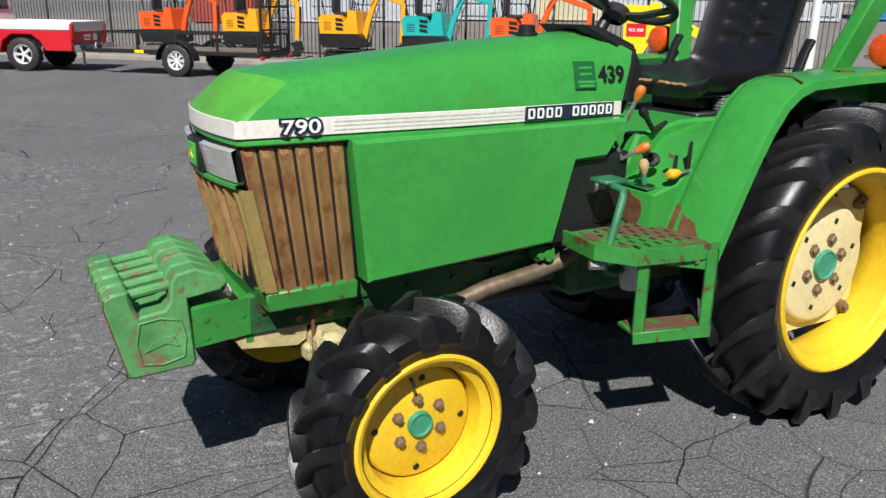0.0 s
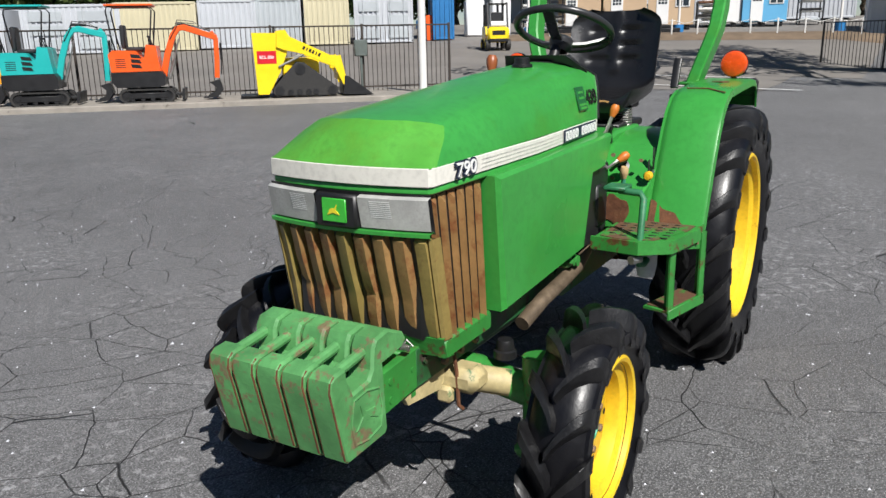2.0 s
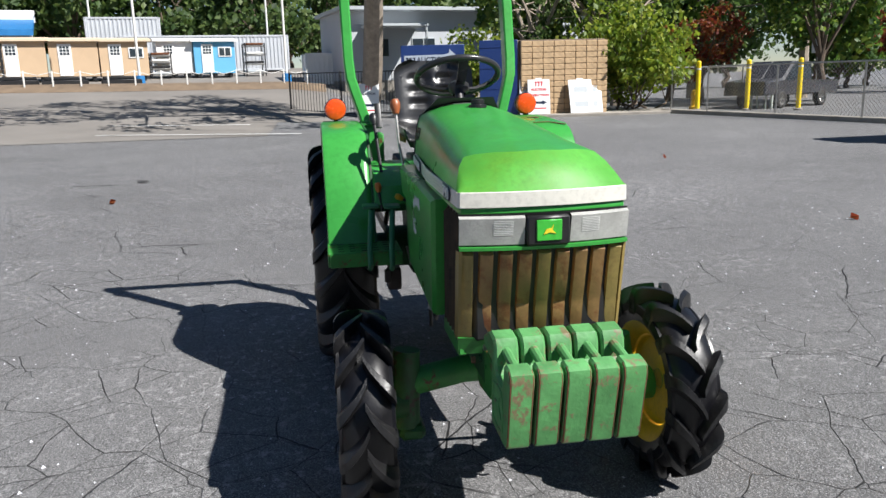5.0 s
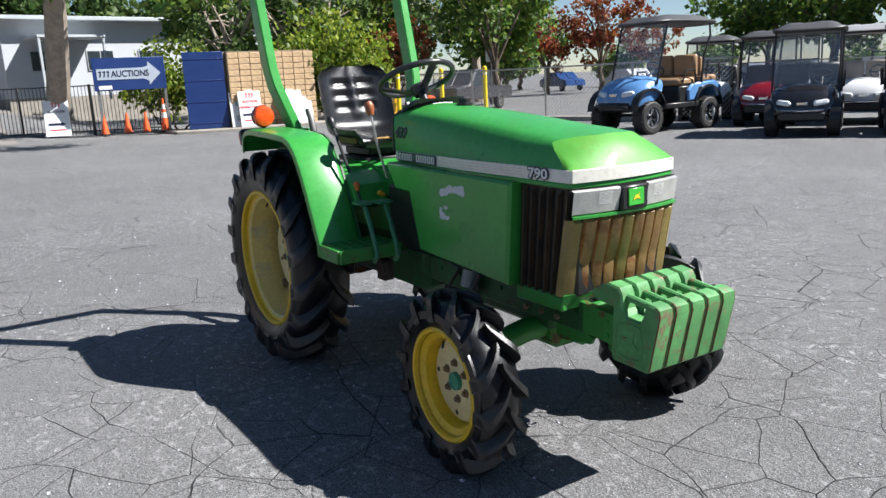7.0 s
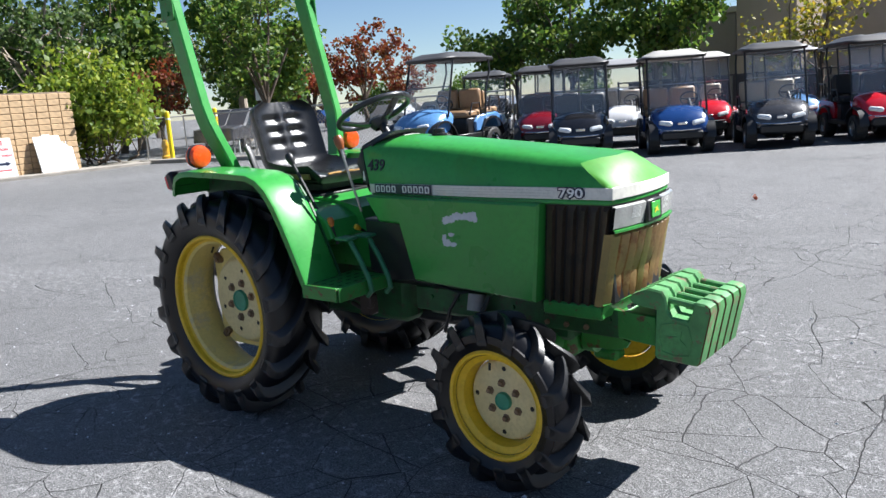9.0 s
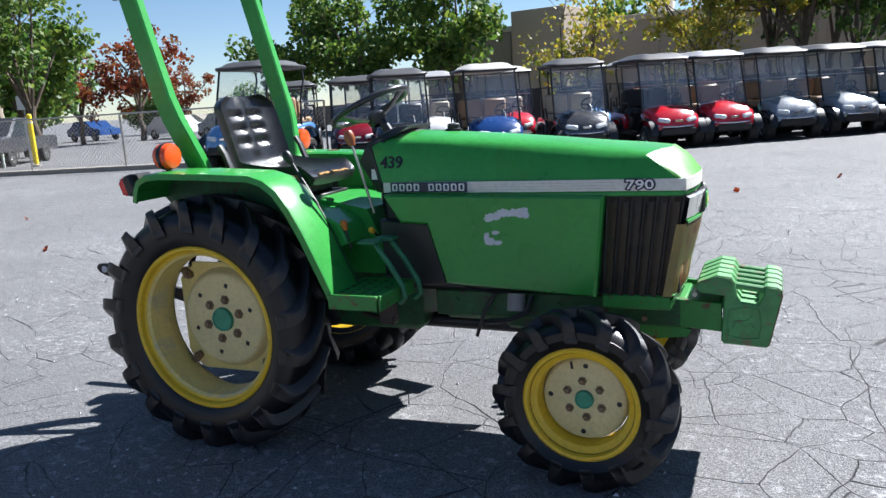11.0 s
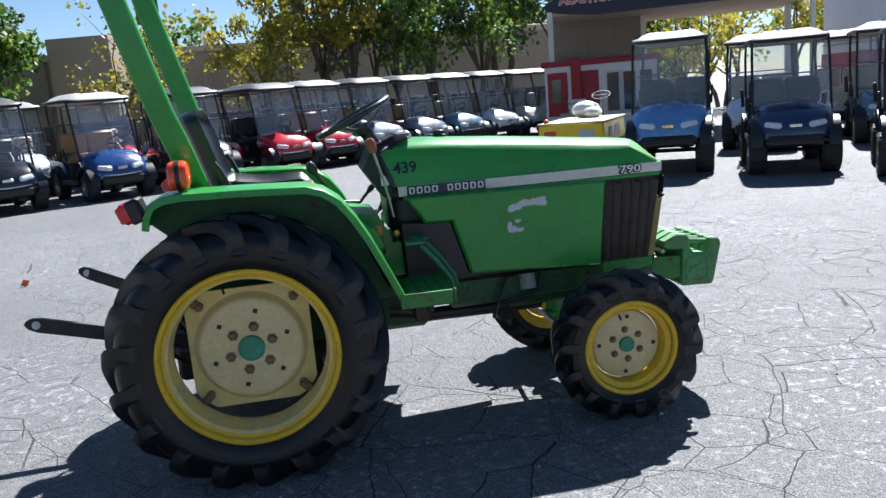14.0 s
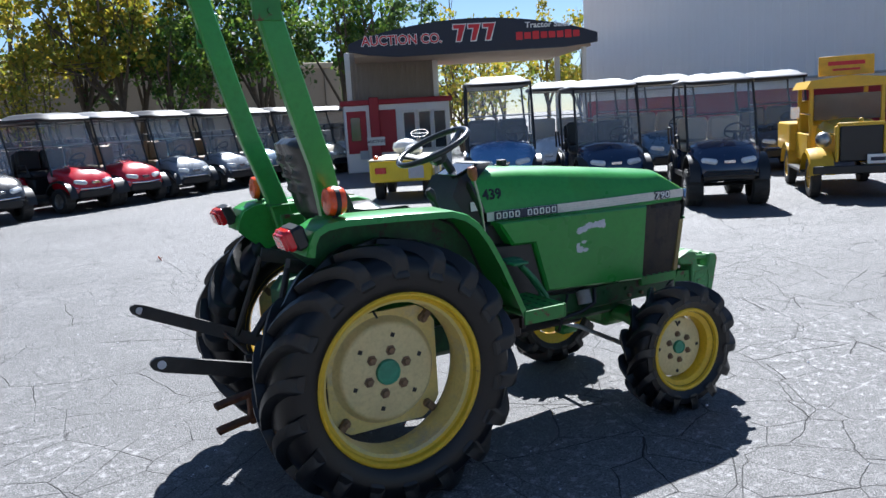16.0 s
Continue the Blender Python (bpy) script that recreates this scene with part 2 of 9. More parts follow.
CONCRETE = surface("weathered concrete", (0.28, 0.255, 0.22), 0.85, vary=0.25, scale=2.5, fine=70, bump=0.3, wear=(0.18, 0.16, 0.13), amount=0.6, wear_scale=4)
YARD = surface("pale dusty yard paving", (0.180, 0.166, 0.150), 0.9, vary=0.2, scale=0.4, fine=30, bump=0.2, wear=(0.16, 0.15, 0.14), amount=0.6, wear_scale=0.8, spread=0.15)
DIRT = surface("brown dirt bank", (0.16, 0.115, 0.075), 0.95, vary=0.3, scale=1.5, fine=20, bump=0.5)
FENCE_BLACK = surface("black fence paint", (0.018, 0.016, 0.015), 0.5, vary=0.2, scale=3, bump=0.05)
FENCE_BROWN = surface("dark brown fence paint", (0.035, 0.026, 0.020), 0.55, vary=0.2, scale=3, bump=0.05)
POLE_WHITE = surface("white painted pole", (0.72, 0.71, 0.68), 0.5, vary=0.08, scale=3, bump=0.05)
MACHINE_YELLOW = surface("yellow orange machine paint", (0.85, 0.36, 0.01), 0.35, vary=0.08, scale=4, bump=0.03, coat=0.2)
LOADER_YELLOW = surface("bright yellow machine paint", (0.85, 0.62, 0.008), 0.35, vary=0.08, scale=4, bump=0.03, coat=0.2)
MACHINE_TEAL = surface("teal machine paint", (0.02, 0.38, 0.36), 0.35, vary=0.08, scale=4, bump=0.03, coat=0.2)
MACHINE_ORANGE = surface("orange machine paint", (0.78, 0.10, 0.012), 0.35, vary=0.08, scale=4, bump=0.03, coat=0.2)
RUBBER = surface("dusty black rubber", (0.022, 0.021, 0.020), 0.65, vary=0.35, scale=12, bump=0.3)
WHITE_PAINT = surface("white paint", (0.76, 0.76, 0.75), 0.4, vary=0.05, scale=2, bump=0.02)
RED_PAINT = surface("red paint", (0.55, 0.012, 0.022), 0.35, vary=0.08, scale=2, bump=0.02, coat=0.3)
DEEP_RED = surface("deep red wall paint", (0.33, 0.012, 0.025), 0.55, vary=0.12, scale=2, bump=0.05)
CONT_WHITE = surface("white container paint", (0.47, 0.49, 0.52), 0.55, vary=0.1, scale=0.8, bump=0.05, wear=(0.3, 0.2, 0.13), amount=0.72)
CONT_CREAM = surface("cream container paint", (0.54, 0.49, 0.33), 0.55, vary=0.1, scale=0.8, bump=0.05)
CONT_GREY = surface("grey container paint", (0.40, 0.43, 0.45), 0.55, vary=0.1, scale=0.8, bump=0.05)
CONT_RED = surface("rust red container paint", (0.30, 0.055, 0.04), 0.6, vary=0.2, scale=1.2, bump=0.05)
SHED_TAN = surface("tan shed siding", (0.50, 0.36, 0.23), 0.7, vary=0.08, scale=1, bump=0.1)
SHED_TRIM = surface("pale tan trim", (0.62, 0.50, 0.36), 0.7, vary=0.08, scale=1, bump=0.05)
SHED_BLUE = surface("light blue trim paint", (0.12, 0.38, 0.62), 0.5, vary=0.08, scale=1, bump=0.05)
TARP_BLUE = surface("blue painted steel", (0.02, 0.16, 0.40), 0.5, vary=0.15, scale=2, bump=0.1)
SIGN_BLUE = surface("navy blue sign paint", (0.010, 0.035, 0.155), 0.45, vary=0.08, scale=2, bump=0.02)
SIGN_GREY = surface("pale grey sign paint", (0.42, 0.47, 0.55), 0.5, vary=0.05, scale=2, bump=0.02)
BLOCK = surface("tan split-face block", (0.47, 0.33, 0.19), 0.9, vary=0.25, scale=5, fine=45, bump=0.8)
MORTAR = surface("grey mortar", (0.22, 0.17, 0.12), 0.95, vary=0.2, scale=6, bump=0.3)
CONE = surface("orange cone plastic", (0.80, 0.11, 0.02), 0.5, vary=0.12, scale=6, bump=0.05, wear=(0.25, 0.06, 0.03), amount=0.66)
BARK = surface("grey brown bark", (0.115, 0.085, 0.06), 0.9, vary=0.4, scale=7, fine=35, bump=0.8)
BARK_PALE = surface("pale patchy bark", (0.30, 0.25, 0.20), 0.9, vary=0.35, scale=4, fine=30, bump=0.7)
LEAF_GREEN = foliage("green leaves", [(0.03, 0.075, 0.014), (0.07, 0.15, 0.022), (0.13, 0.21, 0.03), (0.20, 0.25, 0.035)])
LEAF_LIME = foliage("lime green leaves", [(0.07, 0.13, 0.015), (0.15, 0.23, 0.02), (0.24, 0.31, 0.03), (0.30, 0.32, 0.04)])
LEAF_YELLOW = foliage("yellow green leaves", [(0.12, 0.16, 0.018), (0.24, 0.25, 0.03), (0.36, 0.31, 0.03), (0.40, 0.27, 0.03)])
LEAF_DARK = foliage("dark green leaves", [(0.026, 0.055, 0.016), (0.055, 0.105, 0.026), (0.095, 0.155, 0.038), (0.13, 0.18, 0.045)])
LEAF_RED = foliage("red autumn leaves", [(0.13, 0.022, 0.012), (0.22, 0.04, 0.018), (0.25, 0.08, 0.02), (0.16, 0.10, 0.025)])
STUCCO = surface("beige building stucco", (0.42, 0.34, 0.26), 0.9, vary=0.08, scale=0.5, bump=0.15)
WHITE_WALL = surface("white ribbed wall", (0.80, 0.82, 0.86), 0.6, vary=0.05, scale=0.3, bump=0.03)
WINDOW = surface("dark window glass", (0.03, 0.04, 0.05), 0.08, vary=0.3, scale=2, bump=0, coat=0.5)
# Pale colour and raised alpha imitate the whitish reflection on the cart screens.
GLASS = glassy("acrylic windscreen with painted haze", (0.48, 0.53, 0.58), 0.06, 0.17)
CART_BLACK = surface("black cart plastic", (0.014, 0.014, 0.015), 0.38, vary=0.2, bump=0.05)
ROOF_GREY = surface("dusty grey cart roof", (0.25, 0.25, 0.26), 0.6, vary=0.12, scale=3, bump=0.05)
ROOF_BLACK = surface("dusty black cart roof", (0.045, 0.045, 0.048), 0.55, vary=0.2, scale=3, bump=0.05)
ROOF_TAN = surface("pale cart roof", (0.38, 0.365, 0.34), 0.6, vary=0.1, scale=3, bump=0.05)
SEAT_TAN = surface("tan vinyl seat", (0.34, 0.205, 0.105), 0.5, vary=0.12, scale=6, bump=0.05)
SEAT_STONE = surface("stone vinyl seat", (0.42, 0.36, 0.28), 0.5, vary=0.1, scale=6, bump=0.05)
SEAT_BLACK = surface("black vinyl cart seat", (0.02, 0.02, 0.022), 0.45, vary=0.15, scale=6, bump=0.05)
CLEAR_LAMP = surface("bright cart headlight", (0.75, 0.78, 0.8), 0.12, vary=0.2, scale=30, bump=0.1, coat=0.6)
CAR_PAINT = {
    "light blue": surface("light blue cart paint", (0.11, 0.26, 0.52), 0.25, vary=0.06, bump=0, coat=0.6),
    "blue": surface("blue cart paint", (0.011, 0.046, 0.175), 0.22, vary=0.06, bump=0, coat=0.6),
    "navy": surface("navy cart paint", (0.010, 0.030, 0.085), 0.22, vary=0.06, bump=0, coat=0.6),
    "black": surface("black cart paint", (0.012, 0.012, 0.014), 0.2, vary=0.06, bump=0, coat=0.6),
    "charcoal": surface("charcoal cart paint", (0.045, 0.045, 0.05), 0.25, vary=0.06, bump=0, coat=0.6),
    "red": surface("red cart paint", (0.50, 0.008, 0.02), 0.22, vary=0.06, bump=0, coat=0.6),
    "dark red": surface("dark red cart paint", (0.16, 0.006, 0.015), 0.22, vary=0.06, bump=0, coat=0.6),
    "silver": surface("silver cart paint", (0.26, 0.28, 0.31), 0.28, 0.3, vary=0.06, bump=0, coat=0.6),
    "blue grey": surface("blue grey cart paint", (0.15, 0.23, 0.31), 0.28, 0.3, vary=0.06, bump=0, coat=0.6),
    "white": surface("white cart paint", (0.70, 0.71, 0.73), 0.25, vary=0.04, bump=0, coat=0.6),
    "beige": surface("beige cart paint", (0.50, 0.45, 0.36), 0.28, vary=0.04, bump=0, coat=0.6),
    "teal": surface("teal cart paint", (0.02, 0.33, 0.36), 0.28, vary=0.04, bump=0, coat=0.6),
}

# ---- builders ----
class Shape:
    """Collects verts and faces of one mesh."""

    def __init__(self):
        self.v, self.f = [], []

    def add(self, verts, faces, m=None):
        k = len(self.v)
        self.v += [tuple(m @ Vector(p)) if m else tuple(p) for p in verts]
        self.f += [tuple(i + k for i in f) for f in faces]
        return self

    def box(self, c, s, b=0.004, m=None):
        """A box with chamfered edges: centre, size."""
        x, y, z = (max(0.0005, v / 2) for v in s)
        b = min(b, x * 0.6, y * 0.6, z * 0.6)
        vs, fs, ids = [], [], {}
        for i in (-1, 1):
            for j in (-1, 1):
                for k in (-1, 1):
                    for a in range(3):
                        p = [i * x, j * y, k * z]
                        for q in range(3):
                            if q != a:
                                p[q] -= (i, j, k)[q] * b
                        ids[i, j, k, a] = len(vs)
                        vs.append((p[0] + c[0], p[1] + c[1], p[2] + c[2]))
        for a in range(3):
            o = [q for q in range(3) if q != a]
            for s1 in (-1, 1):
                loop = []
                for u, w in ((-1, -1), (1, -1), (1, 1), (-1, 1)):
                    g = [0, 0, 0]
                    g[a], g[o[0]], g[o[1]] = s1, u, w
                    loop.append(ids[(*g, a)])
                fs.append(loop if (s1 > 0) == (a != 1) else loop[::-1])
            for s1 in (-1, 1):
                for s2 in (-1, 1):
                    g1, g2 = [0, 0, 0], [0, 0, 0]
                    g1[o[0]], g1[o[1]], g1[a] = s1, s2, -1
                    g2[o[0]], g2[o[1]], g2[a] = s1, s2, 1
                    fs.append([ids[(*g1, o[0])], ids[(*g2, o[0])], ids[(*g2, o[1])], ids[(*g1, o[1])]])
        for i in (-1, 1):
            for j in (-1, 1):
                for k in (-1, 1):
                    fs.append([ids[i, j, k, a] for a in range(3)])
        return self.add(vs, fs, m)

    def sweep(self, points, r, seg=8, caps=True, r2=None, m=None):
        """A tube along points; r a radius, or (half width, half height) of a bar."""
        pts = [Vector(p) for p in points]
        vs, fs, n = [], [], len(pts)
        side = None
        for i, p in enumerate(pts):
            d = (pts[min(i + 1, n - 1)] - pts[max(i - 1, 0)]).normalized()
            if side is None:
                side = d.cross(Vector((0, 0, 1)) if abs(d.z) < 0.95 else Vector((1, 0, 0))).normalized()
            else:
                side = (side - d * side.dot(d)).normalized()
            up = side.cross(d)
            rr = r if r2 is None else r + (r2 - r) * i / (n - 1)
            if isinstance(r, tuple):
                ring = [side * (r[0] * a) + up * (r[1] * b) for a, b in ((-1, -.8), (-.8, -1), (.8, -1), (1, -.8), (1, .8), (.8, 1), (-.8, 1), (-1, .8))]
            else:
                ring = [side * (rr * math.cos(2 * math.pi * k / seg)) + up * (rr * math.sin(2 * math.pi * k / seg)) for k in range(seg)]
            vs += [tuple(p + q) for q in ring]
        g = len(vs) // n
        for i in range(n - 1):
            for k in range(g):
                fs.append((i * g + k, i * g + (k + 1) % g, (i + 1) * g + (k + 1) % g, (i + 1) * g + k))
        if caps:
            fs += [tuple(range(g))[::-1], tuple(range((n - 1) * g, n * g))]
        return self.add(vs, fs, m)

    def lathe(self, profile, seg=32, m=None, closed=False):
        """A turned form round the local y axis from (radius, y) pairs."""
        vs, fs, n = [], [], len(profile)
        for k in range(seg):
            a = 2 * math.pi * k / seg
            vs += [(r * math.cos(a), y, r * math.sin(a)) for r, y in profile]
        for k in range(seg):
            for i in range(n if closed else n - 1):
                j = (i + 1) % n
                q = (k + 1) % seg
                fs.append((k * n + i, q * n + i, q * n + j, k * n + j))
        return self.add(vs, fs, m)

    def prism(self, poly, a, b, axis="y", m=None, inset=0.0):
        """A flat outline pushed from a to b along an axis; outline pairs are the two other coordinates in order. inset chamfers the b side."""
        def at(p, h):
            return {"x": (h, p[0], p[1]), "y": (p[0], h, p[1]), "z": (p[0], p[1], h)}[axis]
        n = len(poly)
        vs = [at(p, a) for p in poly]
        rings = [0]
        if inset:
            cx, cz = sum(p[0] for p in poly) / n, sum(p[1] for p in poly) / n
            e = inset if b > a else -inset
            vs += [at(p, b - e) for p in poly]
            inner = []
            for i in range(n):
                p0, p1, p2 = (Vector(poly[(i + k) % n]) for k in (-1, 0, 1))
                d1, d2 = (p1 - p0).normalized(), (p2 - p1).normalized()
                q = Vector((-d1.y, d1.x)) + Vector((-d2.y, d2.x))
                area = sum(poly[k][0] * poly[(k + 1) % n][1] - poly[(k + 1) % n][0] * poly[k][1] for k in range(n))
                q = q.normalized() * inset * (1 if area > 0 else -1)
                inner.append(tuple(p1 + q))
            vs += [at(p, b) for p in inner]
            count = 3
        else:
            vs += [at(p, b) for p in poly]
            count = 2
        fs = [tuple(range(n))[::-1], tuple(range((count - 1) * n, count * n))]
        for c in range(count - 1):
            fs += [(c * n + i, c * n + (i + 1) % n, (c + 1) * n + (i + 1) % n, (c + 1) * n + i) for i in range(n)]
        return self.add(vs, fs, m)

    def loft(self, rings, closed=False, caps=False, m=None):
        n, fs = len(rings[0]), []
        vs = [p for r in rings for p in r]
        for i in range(len(rings) - 1):
            for k in range(n if closed else n - 1):
                fs.append((i * n + k, i * n + (k + 1) % n, (i + 1) * n + (k + 1) % n, (i + 1) * n + k))
        if caps:
            fs += [tuple(range(n))[::-1], tuple(range((len(rings) - 1) * n, len(rings) * n))]
        return self.add(vs, fs, m)

    def ball(self, c, r, seg=10, rows=6, m=None):
        r = r if isinstance(r, tuple) else (r, r, r)
        rings = []
        for i in range(rows + 1):
            t = math.pi * i / rows
            rings.append([(c[0] + r[0] * math.sin(t) * math.cos(2 * math.pi * k / seg), c[1] + r[1] * math.sin(t) * math.sin(2 * math.pi * k / seg), c[2] + r[2] * math.cos(t)) for k in range(seg)])
        return self.loft(rings, closed=True, m=m)


def mesh_of(name, shape, material, smooth=38):
    me = bpy.data.meshes.new(name)
    me.from_pydata(shape.v, [], shape.f)
    bm = bmesh.new()
    bm.from_mesh(me)
    bmesh.ops.recalc_face_normals(bm, faces=bm.faces)
    bm.to_mesh(me)
    bm.free()
    if smooth:
        me.shade_smooth()
        me.set_sharp_from_angle(angle=radians(smooth))
    for m in material if isinstance(material, (list, tuple)) else (material,):
        me.materials.append(m)
    return me


def part(name, shape, material, parent, label="", m=None, smooth=38):
    ob = new(name, mesh_of(name, shape, material, smooth))
    ob.parent = parent
    if m:
        ob.matrix_local = m
    return tagged(ob, label) if label else ob


def same_part(name, mesh, parent, m):
    """Another object on a mesh that is already there."""
    ob = new(name, mesh)
    ob.parent, ob.matrix_local = parent, m
    return ob


def thing(name, label, category, m=None, group="", kind=""):
    ob = new(name)
    ob.empty_display_size = 0.2
    if m:
        ob.matrix_world = m
    return tagged(ob, label, category, group, kind)


def single(name, shape, material, label, category, m=None, group="", kind="", smooth=38):
    """A thing of one mesh."""
    ob = new(name, mesh_of(name, shape, material, smooth))
    if m:
        ob.matrix_world = m
    return tagged(ob, label, category, group, kind)


def lettering(text, size, material, parent, m, name="lettering", bold=0.0, align="CENTER", depth=0.0015, wide=1.0):
    """Raised letters from the built-in font, turned into a mesh; m places them (letters lie in local xy)."""
    cu = bpy.data.curves.new(name, "FONT")
    cu.body, cu.size, cu.extrude, cu.offset, cu.align_x, cu.align_y, cu.resolution_u = text, size, depth, bold, align, "CENTER", 3
    tmp = bpy.data.objects.new("tmp", cu)
    scene.collection.objects.link(tmp)
    bpy.context.view_layer.update()
    me = bpy.data.meshes.new_from_object(tmp.evaluated_get(bpy.context.evaluated_depsgraph_get()))
    bpy.data.objects.remove(tmp)
    me.materials.clear()
    me.materials.append(material)
    me.transform(Matrix.Diagonal((wide, 1, 1, 1)))
    ob = new(name, me)
    ob.parent, ob.matrix_local = parent, m
    return ob


def facing(x, y, z, out, up=(0, 0, 1)):
    """A pose whose local z looks along out and whose local y is up."""
    o = Vector(out).normalized()
    r = Vector(up).cross(o).normalized()
    u = o.cross(r)
    return Matrix(((r.x, u.x, o.x, x), (r.y, u.y, o.y, y), (r.z, u.z, o.z, z), (0, 0, 0, 1)))


def heading(x, y, direction, z=0.0):
    """A pose on the ground whose local x axis points along direction."""
    return pose(x, y, z, 0, 0, math.degrees(math.atan2(direction[1], direction[0])))



# ---- ground ----
def smooth01(t):
    t = min(1.0, max(0.0, t))
    return t * t * (3 - 2 * t)


def rise(x, y):
    """Height of the ground: level round the tractor, climbing into the yard behind the fence."""
    r = -0.9 * (x - 4) - 0.4 * y
    side = smooth01((3.0 - (y + 0.12 * (x + 22))) / 7.0)
    return 0.0 if r < 23 else side * 0.066 * min(r - 23, 40) * smooth01((r - 23) / 6)


def ground():
    xs = sorted({*range(-70, 41, 2), *range(-200, -70, 10), *range(41, 201, 10), -1500, -600, 600, 1500})
    ys = sorted({*range(-60, 61, 2), *range(-200, -60, 10), *range(61, 201, 10), -1500, -600, 600, 1500})
    s = Shape()
    s.v = [(x, y, rise(x, y)) for x in xs for y in ys]
    n = len(ys)
    s.f = [(i * n + j, (i + 1) * n + j, (i + 1) * n + j + 1, i * n + j + 1) for i in range(len(xs) - 1) for j in range(n - 1)]
    single("ground", s, ASPHALT, "grey cracked asphalt lot with pale scuffs and stains", "ground", kind="structure")


ground()

# ---- the tractor ----
tractor = thing("tractor", "green compact tractor with yellow rims, brown grille and worn paint", "tractor")


def mirror(poly, k):
    return poly if k > 0 else poly[::-1]


def tyre_shape(R, rb, w, lug, n, seg=72):
    """Carcass and chevron lugs of a farm tyre round local y; R over the lugs, rb at the bead, w overall width."""
    c, h = Shape(), w / 2
    Rc = R - lug
    prof = [(rb - 0.012, -h * 0.62), (rb + 0.012, -h * 0.78), (rb + 0.03, -h * 0.86), (rb + (Rc - rb) * 0.45, -h), (rb + (Rc - rb) * 0.72, -h * 0.97), (Rc - 0.030, -h * 0.86), (Rc - 0.012, -h * 0.66), (Rc - 0.003, -h * 0.36), (Rc, 0)]
    prof += [(r, -y) for r, y in prof[-2::-1]]
    c.lathe(prof, seg)
    pair = []
    # across the lug: share of the half width, place along its sweep, drop of the crest, drop of the foot
    path = [(-0.05, 0.0, 0.0, 0.010), (0.15, 0.22, 0.0, 0.010), (0.38, 0.45, 0.001, 0.010), (0.62, 0.66, 0.004, 0.013), (0.80, 0.82, 0.009, 0.026), (0.93, 0.93, 0.019, 0.045), (1.01, 1.0, 0.036, 0.062), (1.035, 1.04, 0.058, 0.078), (0.99, 1.06, 0.082, 0.088)]
    k2 = min(1.25, R / 0.42)
    for sgn in (-1, 1):
        rings = []
        for q, (u, t, low, foot) in enumerate(path):
            top, base = R - low * k2, Rc - foot * k2
            wd = (0.0135 + 0.0085 * t) * R / 0.345 * (1.0 if R < 0.45 else 0.80) * (0.8 if q == len(path) - 1 else 1.0)
            a = 0.70 * t ** 0.85 * w / R
            pts = []
            for da, rad in ((-1.5, base), (-0.92, top - 0.003), (-0.78, top), (0.78, top), (0.92, top - 0.003), (1.5, base)):
                ang = a + da * wd / R
                pts.append((rad * math.cos(ang), sgn * h * u, rad * math.sin(ang)))
            rings.append(pts)
        pair.append(Shape().loft(rings, closed=True, caps=True))
    return c, pair


